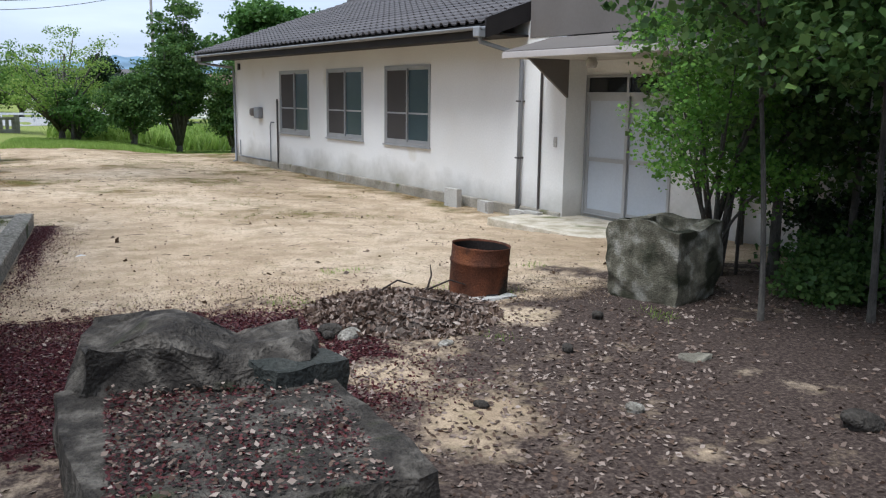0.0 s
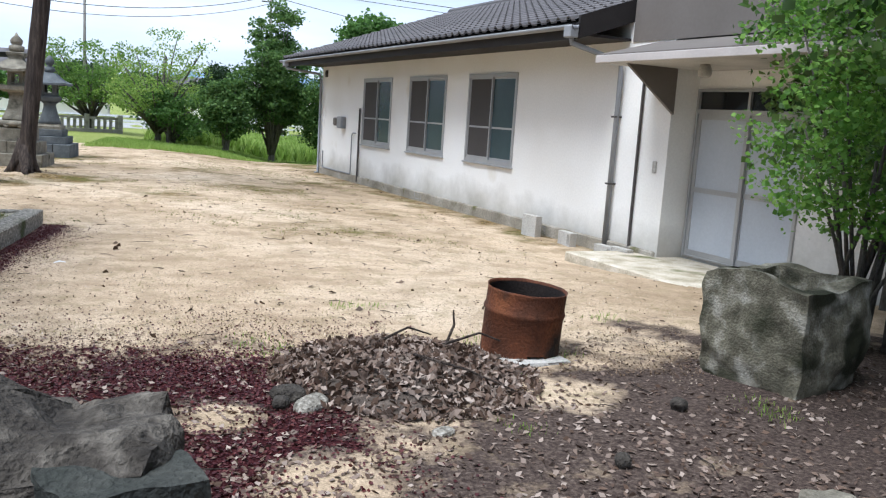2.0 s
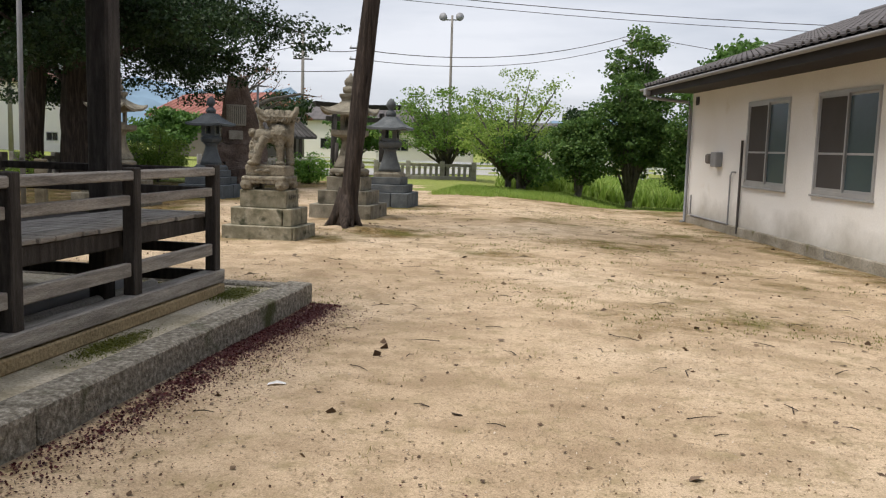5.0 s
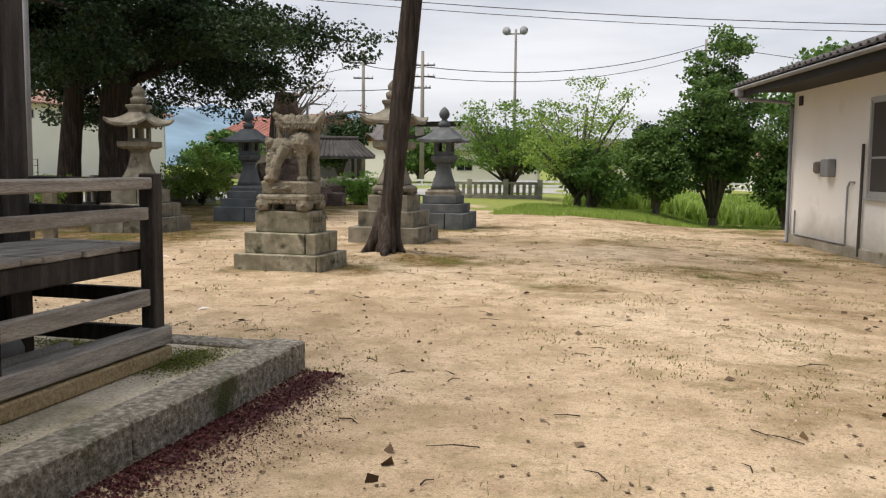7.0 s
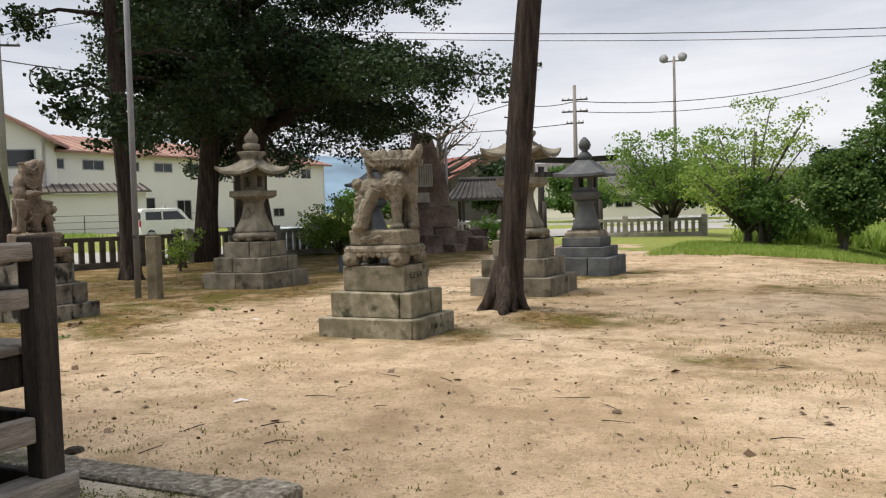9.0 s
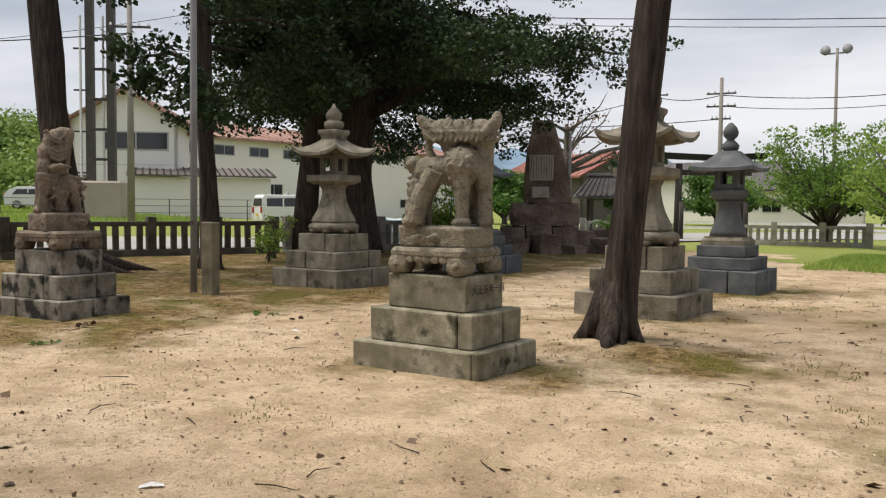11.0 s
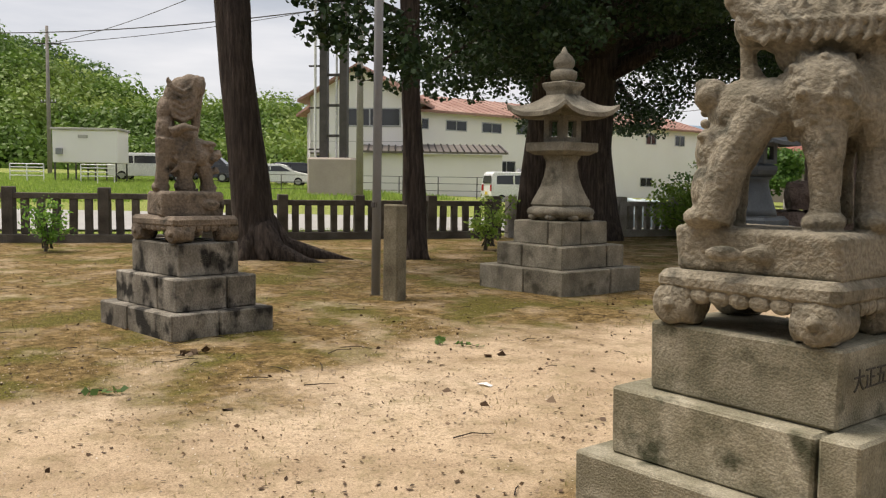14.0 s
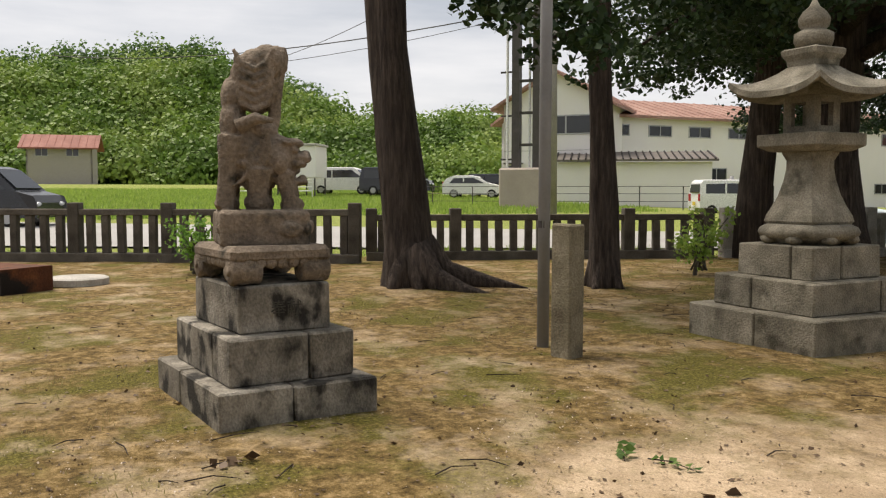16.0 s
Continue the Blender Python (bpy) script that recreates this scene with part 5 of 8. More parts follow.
c2 = conifer(-13.5, 22.25, 14.0, 0.31, (-1.1, -0.9), 12, 7.0, "tall leaning conifer with spreading roots")
for q in (([(0.02, 0.12, 0.55), (0.16, 0.42, 0.14), (0.42, 0.95, 0.02), (0.62, 1.45, -0.07)], [0.22, 0.2, 0.11, 0.03]), ([(0.15, 0.0, 0.5), (0.4, 0.15, 0.1), (0.8, 0.4, -0.02), (1.05, 0.7, -0.08)], [0.2, 0.17, 0.09, 0.03])):
    part("root", MB().tube(*q, 12, None, 0.3), M_BARK, c2, "", True)
conifer(-12.75, 24.85, 13.0, 0.19, (-0.4, -0.2), 13, 3.2, "tall conifer with slim dark trunk")

# great spreading evergreen behind the lantern
big_limbs, big_clumps = [], []
rng_b = np.random.default_rng(5)
for k in range(46):
    a = 2 * math.pi * k / 23 + rng_b.uniform(-0.2, 0.2)
    z = rng_b.uniform(3.6, 9.5)
    ln = rng_b.uniform(3.6, 7.6) * (1.0 - 0.15 * max(0, (z - 5) / 5))
    e = Vector((math.cos(a) * ln, math.sin(a) * ln, z - rng_b.uniform(0.3, 1.2)))
    ln *= min(1.0, 2.9 / max(0.1, ln * (-0.766 * math.cos(a) - 0.643 * math.sin(a))))
    e = Vector((math.cos(a) * ln, math.sin(a) * ln, e.z))
    mid_ = Vector((math.cos(a) * ln * 0.5, math.sin(a) * ln * 0.5, z + 0.35))
    big_limbs.append(([(0, 0, z - 0.9), tuple(mid_), tuple(e)], [0.15, 0.09, 0.025]))
    for u in (0.5, 0.75, 1.0):
        c = Vector((0, 0, z)).lerp(e, u)
        big_clumps.append((tuple(c + Vector((0, 0, -0.1))), (1.3, 1.3, 0.7)))
BIG = tree("evergreen_tree", "great spreading evergreen with dark drooping foliage", -14.6, 31.6, ([(0.1, 0, -0.2), (0.05, 0, 0.6), (0, 0, 2.2), (0.1, 0.1, 5), (0, 0, 10)], [0.75, 0.58, 0.48, 0.38, 0.1]), big_limbs, big_clumps, L_DARK, 0.10, 52, M_BARK, "tree", 5, "", 8, 0.5)
part("trunk", MB().tube([(-1.1, -0.9, -0.2), (-1.0, -0.9, 1.5), (-0.8, -0.7, 4.5), (-0.3, -0.3, 8)], [0.42, 0.32, 0.27, 0.12], 14, None, 0.3), M_BARK, BIG, "second dark stem", True)


def leafy(name, label, x, y, h, spread_r, base_h, leaf, bark, seed, leaf_size=0.11, n_limb=9, stems=3, density=40, clump=0.85, category="tree", group="", sub=0.4, stem_r=0.07):
    """A many-stemmed broadleaf tree or bush with a loose, uneven crown."""
    rng = np.random.default_rng(seed)
    limbs, clumps = [], []
    for k in range(n_limb):
        a = 2 * math.pi * k / n_limb + rng.uniform(-0.4, 0.4)
        u = rng.uniform(0.35, 1.0)
        z = base_h + (h - base_h) * (0.14 + 0.80 * rng.uniform(0, 1) * (1.15 - u * 0.5))
        r = spread_r * u * rng.uniform(0.7, 1.1)
        e = (math.cos(a) * r, math.sin(a) * r, min(z, h * 0.96))
        limbs.append(([(rng.uniform(-.1, .1), rng.uniform(-.1, .1), base_h * 0.4), (e[0] * 0.45, e[1] * 0.45, (base_h * 0.4 + e[2]) * 0.5 + 0.1), e], [stem_r, stem_r * 0.6, 0.012]))
        for q in (0.6, 1.0):
            clumps.append(((e[0] * q, e[1] * q, base_h * 0.4 + (e[2] - base_h * 0.4) * (0.35 + 0.65 * q)), (clump * rng.uniform(0.6, 1.1), clump * rng.uniform(0.6, 1.1), clump * 0.5)))
    clumps.append(((0, 0, h * 0.86), (clump * 0.8, clump * 0.8, h * 0.10)))
    return tree(name, label, x, y, trunk_line(h * 0.7, stem_r * 1.8, stem_r * 0.5, (rng.uniform(-.3, .3), rng.uniform(-.3, .3)), 1.3, 8, 0.06, seed), limbs, clumps, leaf, leaf_size, density, bark, category, seed, group, 7, sub)


# trees along the far edge of the yard
leafy("cherry_tree", "spreading green tree with several dark stems", -4.9, 46.5, 4.6, 3.4, 1.3, L_CHERRY, M_BARK_GREY, 21, 0.10, 24, 3, 26, 0.85, group="yard edge trees")
leafy("cherry_tree", "airy yellow-green tree with layered branches", -1.2, 40.2, 5.2, 3.3, 1.0, L_BRIGHT, M_BARK_GREY, 22, 0.085, 30, 3, 24, 0.62, group="yard edge trees")
leafy("shrub", "dense green bush under the yellow-green tree", -0.6, 39.6, 2.3, 1.5, 0.3, L_MID, M_BARK_GREY, 23, 0.10, 9, 2, 42, 0.7, "bush")
leafy("evergreen_bush", "rounded dark evergreen at the yard edge", 1.65, 37.6, 3.1, 0.8, 0.7, L_EVER, M_BARK_GREY, 24, 0.10, 18, 2, 70, 0.8, "tree", "yard edge trees")
leafy("evergreen_tree", "tall ragged evergreen at the yard edge", 3.5, 38.8, 7.0, 1.35, 0.9, L_EVER, M_BARK_GREY, 25, 0.11, 34, 3, 44, 0.8, "tree", "yard edge trees")
leafy("evergreen_tree", "dark evergreen behind the hall corner", 5.7, 38.0, 4.0, 1.0, 0.9, L_EVER, M_BARK_GREY, 26, 0.10, 20, 2, 55, 0.8, "tree", "yard edge trees")
leafy("broadleaf_tree", "distant rounded tree beyond the hall roof", 13.0, 62, 9.0, 5.5, 3.0, L_MID, M_BARK_GREY, 27, 0.28, 16, 2, 40, 2.0, "tree", "", 0.9, 0.14)
leafy("azalea_bush", "bright green rounded bush by the fence", -13.3, 34.4, 2.0, 1.15, 0.2, L_BRIGHT, M_BARK_GREY, 28, 0.075, 16, 2, 36, 0.6, "bush", "", 0.33, 0.025)
leafy("sapling", "small green sapling beside the fence", -13.4, 27.2, 1.15, 0.55, 0.2, L_BRIGHT, M_BARK_GREY, 29, 0.07, 8, 2, 16, 0.25, "bush", "", 0.2, 0.018)
leafy("sapling", "small feathery sapling before the fence", -17.2, 20.1, 1.0, 0.4, 0.15, L_SHRUB, M_BARK_GREY, 30, 0.06, 8, 2, 18, 0.22, "bush", "", 0.18, 0.015)
leafy("clipped_bush", "rounded green bush behind the monument", -8.6, 37.3, 1.2, 0.8, 0.1, L_SHRUB, M_BARK_GREY, 31, 0.06, 12, 2, 60, 0.5, "bush", "", 0.3, 0.02)
leafy("persimmon_tree", "leafy sapling by the fence with pale blooms", -15.4, 36.5, 1.8, 0.8, 0.3, L_MID, M_BARK_GREY, 33, 0.08, 8, 2, 22, 0.4, "bush", "", 0.25, 0.02)
for i, (x, y, h, r) in enumerate(((-24, 74, 6, 3), (-19, 80, 5, 3), (-6, 78, 4, 3), (6, 80, 5, 4), (-12, 86, 5, 3.5), (-30, 66, 4, 2.5), (0, 90, 6, 4))):
    leafy("roadside_tree", "distant green tree beyond the road", x, y, h, r, 1.2, L_MID if i % 2 else L_DARK, M_BARK_GREY, 40 + i, 0.25, 9, 2, 30, 1.2, "tree", "distant trees", 0.8, 0.1)

# old tree with sparse rust-coloured foliage
rl, rc = [], []
rng_r = np.random.default_rng(3)
for k in range(13):
    a = rng_r.uniform(0, 6.28)
    z0_ = rng_r.uniform(2.2, 4.6)
    l = rng_r.uniform(1.0, 2.6)
    e = (math.cos(a) * l, math.sin(a) * l, z0_ + rng_r.uniform(0.2, 1.2))
    rl.append(([(0.1, 0, z0_), (e[0] * 0.5, e[1] * 0.5, z0_ + 0.35), e], [0.09, 0.05, 0.012]))
    rl.append(([(e[0] * 0.5, e[1] * 0.5, z0_ + 0.35), (e[0] * 0.8 + 0.3, e[1] * 0.7, z0_ + 0.9), (e[0] * 0.9 + 0.5, e[1] * 0.8, z0_ + 1.5)], [0.04, 0.025, 0.008]))
    rc.append((e, (0.6, 0.6, 0.3)))
rl.append(([(0.1, 0, 2.9), (1.4, 0.3, 3.6), (2.8, 0.6, 3.9), (3.6, 0.9, 3.8)], [0.13, 0.10, 0.06, 0.02]))
rc.append(((3.4, 0.8, 3.9), (0.7, 0.7, 0.3)))
tree("bare_tree", "nearly bare old tree with rust-coloured leaves", -15.0, 45.6, ([(0, 0, -0.2), (0.05, 0, 1.2), (-0.2, 0, 2.3), (0.1, 0, 3.2), (0, 0, 4.8)], [0.32, 0.22, 0.2, 0.17, 0.06]), rl, rc, L_RUSTY, 0.09, 7, M_BARK_GREY, "tree", 3, "", 6, 0.4)

# dark shrubs and saplings by the trough
sh_l, sh_c = [], []
rng_h = np.random.default_rng(9)
for k in range(16):
    a = rng_h.uniform(0, 6.28)
    e = (math.cos(a) * rng_h.uniform(0.3, 1.0), math.sin(a) * rng_h.uniform(0.3, 1.0), rng_h.uniform(1.1, 3.2))
    b = (rng_h.uniform(-0.25, 0.25), rng_h.uniform(-0.25, 0.25), 0.0)
    sh_l.append(([b, (e[0] * 0.35, e[1] * 0.35, e[2] * 0.5), e], [0.022, 0.017, 0.006]))
    sh_c.append((e, (0.45, 0.45, 0.35)))
    sh_c.append(((e[0] * 0.7, e[1] * 0.7, e[2] * 0.8), (0.35, 0.35, 0.3)))
tree("shrub", "leafy green shrub rising behind the stone trough", 7.25, 7.75, ([(0, 0, -0.1), (0.05, 0, 0.6), (0.1, 0.05, 1.6)], [0.035, 0.03, 0.012]), sh_l, sh_c, L_SHRUB, 0.05, 62, M_BARK_GREY, "shrub", 9, "", 8, 0.3)


def undergrowth_tree(x, y, h, r, lean, seed, label, dense=1.0, low=1.8, leaf=None):
    rng = np.random.default_rng(seed)
    lb, cl = [], []
    for k in range(int(12 * dense)):
        a = rng.uniform(0, 6.28)
        z = rng.uniform(low, h)
        l = rng.uniform(0.4, 1.5)
        cx, cy = lean[0] * z / h, lean[1] * z / h
        e = (cx + math.cos(a) * l, cy + math.sin(a) * l, z + rng.uniform(-0.1, 0.4))
        lb.append(([(cx, cy, z - 0.3), ((cx + e[0]) / 2, (cy + e[1]) / 2, z), e], [0.02, 0.014, 0.005]))
        cl.append((e, (0.8, 0.8, 0.45)))
    return tree("young_tree", label, x, y, trunk_line(h, r, r * 0.3, lean, 1.3, 14, 0.11, seed), lb, cl, leaf or L_EVER, 0.085, 34, M_BARK_GREY, "tree", seed, "grove by the trough", 7, 0.36)


undergrowth_tree(6.22, 5.75, 4.6, 0.026, (0.1, 0.5), 51, "slim crooked young tree in the shady grove", 1.6, 1.9)
undergrowth_tree(7.15, 5.40, 5.0, 0.032, (0.2, 0.2), 52, "slim pale-stemmed young tree in the grove", 1.6, 1.8)
undergrowth_tree(8.3, 6.1, 6.0, 0.13, (-0.2, 0.2), 53, "thick grey-stemmed tree in the grove", 1.6, 1.9, L_DARK)
undergrowth_tree(7.9, 7.4, 5.2, 0.06, (0.2, 0.1), 54, "dark young tree in the grove", 1.8, 1.2, L_EVER)
undergrowth_tree(9.0, 4.6, 5.5, 0.045, (0.1, 0.2), 55, "dark young tree in the grove", 1.8, 1.5)
undergrowth_tree(9.0, 9.3, 5.0, 0.045, (0.0, 0.2), 56, "dark young tree beside the porch", 1.8, 0.8)
undergrowth_tree(7.6, 4.2, 6.5, 0.045, (0.3, 0.2), 61, "dark overhanging tree in the grove", 2.2, 2.9)
undergrowth_tree(8.8, 7.2, 6.5, 0.045, (0.0, 0.0), 62, "dark overhanging tree in the grove", 2.6, 2.2, L_EVER)
undergrowth_tree(6.9, 2.2, 7.0, 0.045, (0.3, 0.3), 63, "dark overhanging tree at the grove edge", 3.2, 3.4)
undergrowth_tree(9.9, 5.2, 6.0, 0.045, (0.0, 0.0), 64, "dark tree against the hall wall", 2.2, 0.8, L_DARK)
undergrowth_tree(10.2, 7.6, 6.0, 0.045, (0.0, 0.0), 65, "dark tree against the hall wall", 2.2, 0.8, L_DARK)
undergrowth_tree(8.0, 0.6, 7.0, 0.045, (0.0, 0.4), 66, "dark overhanging tree at the grove edge", 3.2, 3.2)
undergrowth_tree(9.2, 8.4, 5.0, 0.045, (0.0, 0.0), 57, "dark young tree beside the hall wall", 2.0, 0.6)
undergrowth_tree(8.2, 3.2, 6.0, 0.045, (-0.4, 0.2), 58, "overhanging dark tree at the grove edge", 2.0, 2.6)
undergrowth_tree(9.6, 6.4, 5.0, 0.045, (0.0, 0.0), 59, "dark young tree beside the hall wall", 1.6, 0.9)


def canopy_tree(x, y, h, seed):
    """A tall wood tree whose shade lies over the near corner of the yard."""
    rng = np.random.default_rng(seed)
    lb, cl = [], []
    for k in range(26):
        a, z, l = rng.uniform(0, 6.28), rng.uniform(h * 0.58, h), rng.uniform(1.2, 3.4)
        e = (math.cos(a) * l, math.sin(a) * l, z + rng.uniform(-0.2, 0.5))
        lb.append(([(0, 0, z - 0.9), (e[0] * 0.5, e[1] * 0.5, z), e], [0.07, 0.045, 0.012]))
        for u in (0.5, 0.8, 1.0):
            cl.append(((e[0] * u, e[1] * u, e[2]), (1.0, 1.0, 0.45)))
    return tree("broadleaf_tree", "tall dark tree shading the corner of the yard", x, y, trunk_line(h, 0.2, 0.05, (0.2, 0.1), 1.4, 12, 0.08, seed), lb, cl, L_DARK, 0.21, 15, M_BARK, "tree", seed, "wood behind the yard", 8, 0.5)


for i, (x, y, h) in enumerate(((5.4, -2.2, 9.0), (8.6, -1.6, 9.5), (10.6, 2.0, 9.0), (3.2, -4.4, 9.5), (7.4, 2.4, 9.5))):
    canopy_tree(x, y, h, 170 + i)


def low_bush(x, y, h, r, seed, leaf):
    leafy("shrub", "low dark undergrowth against the shaded wall", x, y, h, r, 0.1, leaf, M_BARK_GREY, seed, 0.06, 14, 2, 34, 0.42, "shrub", "undergrowth in the grove", 0.24, 0.015)


for i, (x, y, h, r) in enumerate(((9.1, 7.9, 1.0, 0.6), (9.3, 6.7, 1.2, 0.7), (8.7, 5.6, 0.7, 0.6), (9.2, 5.0, 1.1, 0.7), (8.1, 6.7, 0.5, 0.5), (9.4, 3.9, 1.0, 0.7), (8.4, 4.6, 0.45, 0.5), (7.6, 6.3, 0.3, 0.4))):
    low_bush(x, y, h, r, 140 + i, L_EVER if i % 3 else L_DARK)

# ---- trough, drum, rocks, leaf heap ----
def rough_block(name, m, size, seed, amp=0.06, cut=None, n=9, round_=0.0):
    """A broken-faced stone: a fine box pushed in and out by noise; cut: (half x, half y, depth) of a hollow in its top."""
    bm = bmesh.new()
    bmesh.ops.create_cube(bm, size=2.0)
    bmesh.ops.subdivide_edges(bm, edges=bm.edges[:], cuts=n, use_grid_fill=True)
    for v in bm.verts:
        p = v.co.copy()
        q = p.copy()
        rr = max(abs(p.x), abs(p.y), abs(p.z))
        q = p * (0.90 + 0.10 * rr / max(p.length, 1e-6) * 1.0)
        q = q.lerp(p.normalized() * 1.08, round_)
        q = Vector((q.x * size[0] / 2, q.y * size[1] / 2, (q.z + 1) * size[2] / 2))
        if cut and p.z > 0.99 and abs(p.x) < cut[0] and abs(p.y) < cut[1]:
            q.z -= cut[2]
        d = noise.noise_vector((q.x * 2.1 + seed, q.y * 2.1, q.z * 2.1)) * amp + noise.noise_vector((q.x * 6 + seed, q.y * 6, q.z * 6)) * amp * 0.4
        if p.z < -0.99:
            d.z = 0
        v.co = q + d
    me = bpy.data.meshes.new(name)
    bm.to_mesh(me)
    bm.free()
    me.materials.append(m)
    return me


tr = tagged(new("stone_trough", rough_block("stone_trough", M_TROUGH, (0.90, 0.84, 0.80), 3, 0.075, (0.70, 0.64, 0.52), 25, 0.06)), "hollowed lichen-grey stone water trough", "trough")
tr.matrix_basis = pose(6.08, 7.0, -0.03, 0, 0, 24)
rk = tagged(new("rock", rough_block("rock", M_ROCK, (1.5, 1.95, 0.40), 8, 0.05, None, 16, 0.03)), "broad flat grey rock covered with fallen leaves", "rock")
rk.matrix_basis = pose(1.33, 3.95, -0.06, 0, 0, 8)
rk = tagged(new("rock", rough_block("rock", M_ROCK, (1.35, 0.85, 0.56), 17, 0.16, None, 12, 0.15)), "jagged grey-brown mossy rock", "rock")
rk.matrix_basis = pose(1.22, 4.95, 0.0, 0, 4, -6)
rk = tagged(new("rock", rough_block("rock", M_ROCK_DARK, (0.5, 0.3, 0.2), 27, 0.07, None, 6)), "small dark angular rock beside the slab", "rock")
rk.matrix_basis = pose(1.80, 4.55, 0.25, 0, 5, 20)
rng_p = random.Random(4)
for x, y, s, c in ((2.62, 6.45, 0.22, 1), (2.5, 6.6, 0.2, 0), (2.45, 6.5, 0.14, 0), (3.3, 6.05, 0.13, 1), (5.0, 5.0, 0.24, 2), (4.15, 5.5, 0.12, 0), (5.05, 3.5, 0.25, 0), (3.0, 4.6, 0.1, 0), (3.9, 4.2, 0.12, 1), (4.9, 6.3, 0.14, 0), (-2.3, 14.2, 0.12, 0)):
    st = tagged(new("stone", rough_block("stone", M_KERB if c == 1 else M_LANT if c else M_ROCK, (s, s * 0.7, s * (0.18 if c == 2 else 0.45)), x * 9, s * 0.22, None, 5, 0.1 if c == 2 else 0.75)), "flat pale broken tile on the soil" if c == 2 else "loose grey stone among fallen leaves", "stone", "loose stones")
    st.matrix_basis = pose(x, y, gz(x, y) - 0.01, 0, 0, rng_p.uniform(0, 180))

drum = thing("rusty_drum", "open rusted half oil drum used for burning", "drum", pose(4.27, 7.62, 0.01, 3, 2, 20))
R, Hd = 0.297, 0.50
shell = MB()
prof_o = [(R, 0.0), (R, 0.05), (R, 0.30), (R + 0.008, 0.315), (R + 0.012, 0.33), (R + 0.008, 0.345), (R, 0.36), (R, Hd - 0.02), (R + 0.006, Hd)]
nn = 40
vv, ff = [], []
for lay, dr in ((0, 0.0), (1, -0.006)):
    for r, z in prof_o:
        for i in range(nn):
            a = 2 * math.pi * i / nn
            rr = r + dr + 0.006 * noise.noise((math.cos(a) * 1.5, math.sin(a) * 1.5, z * 2))
            vv.append((rr * math.cos(a), rr * math.sin(a), z + 0.006 * noise.noise((math.cos(a) * 3, math.sin(a) * 3, 7)) * (z > 0.4)))
npf = len(prof_o)
for lay in (0, 1):
    for j in range(npf - 1):
        for i in range(nn):
            if j in (0, 1) and i in (27, 28, 29) and j == 0:
                continue
            k = lay * npf * nn
            a, b = k + j * nn + i, k + j * nn + (i + 1) % nn
            ff.append((a, b, b + nn, a + nn) if lay == 0 else (b, a, a + nn, b + nn))
for i in range(nn):
    a, b = (npf - 1) * nn + i, (npf - 1) * nn + (i + 1) % nn
    ff.append((a, b, b + npf * nn, a + npf * nn))
part("shell", MB().add(vv, ff), M_RUST, drum, "rusted steel shell with a rolled hoop", True)
part("lining", MB().lathe([(R - 0.012, 0.06), (R - 0.012, Hd - 0.02)], 40, None, False), M_SOOT, drum, "sooty inside", True)
part("ash", MB().lathe([(R - 0.014, 0.05), (0.2, 0.10), (0.05, 0.12)], 24), M_SOOT, drum)
slabp = tagged(new("paving_slab", rough_block("paving_slab", M_CONC_PALE, (0.62, 0.55, 0.05), 5, 0.02, None, 5)), "cracked pale slab under the drum", "slab")
slabp.matrix_basis = pose(4.2, 7.5, -0.02, 0, 0, 15)


def heap(x, y, r, h, n, seed):
    rng = np.random.default_rng(seed)
    mound = MB()
    nr, na = 8, 26
    v = []
    for j in range(nr + 1):
        u = j / nr
        for i in range(na):
            a = 2 * math.pi * i / na
            rr = r * u * (1 + 0.18 * math.sin(3 * a + 1))
            v.append((rr * math.cos(a), rr * math.sin(a), h * (1 - u * u) ** 1.2 + 0.03 * noise.noise((rr * 5 * math.cos(a), rr * 5 * math.sin(a), 2)) - 0.02 * (u == 1)))
    mound.add(v, [(j * na + i, (j + 1) * na + i, (j + 1) * na + (i + 1) % na, j * na + (i + 1) % na) for j in range(nr) for i in range(na)])
    t = thing("leaf_heap", "low heap of dry raked leaves and twigs", "leaf heap", pose(x, y, gz(x, y)))
    part("mound", mound, mat("leaf_mould", [(0.03, 0.022, 0.018), (0.09, 0.07, 0.055), (0.17, 0.135, 0.11)], 12, 0.95, 1.0, 50), t, "", True)
    a, u = rng.uniform(0, 6.28, n), np.sqrt(rng.uniform(0, 1.25, n))
    hh = h * np.clip(1 - u * u, 0, 1) ** 1.2
    c = np.stack([r * u * np.cos(a), r * u * np.sin(a), hh + rng.uniform(0.0, 0.04, n)], 1)
    o = part("leaves", quads("leaves", leaf_quads(c, 0.034, rng, 0.15, 4.2), L_LITTER), None, t)
    tagged(o, kind="stuff")
    tw = [((0.35, 0.35, 0.1), (0.42, 0.4, 0.25), (0.40, 0.38, 0.36)), ((0.3, 0.3, 0.12), (0.6, 0.35, 0.2), (0.9, 0.3, 0.10)), ((-0.2, 0.3, 0.12), (0.1, 0.5, 0.2), (0.3, 0.6, 0.12)), ((0.0, -0.2, 0.2), (0.3, -0.4, 0.16), (0.6, -0.5, 0.05))]
    for q in tw:
        part("twig", MB().tube(q, [0.012, 0.009, 0.005], 6), M_BARK, t)
    return t


heap(3.30, 7.1, 0.82, 0.13, 4200, 2)


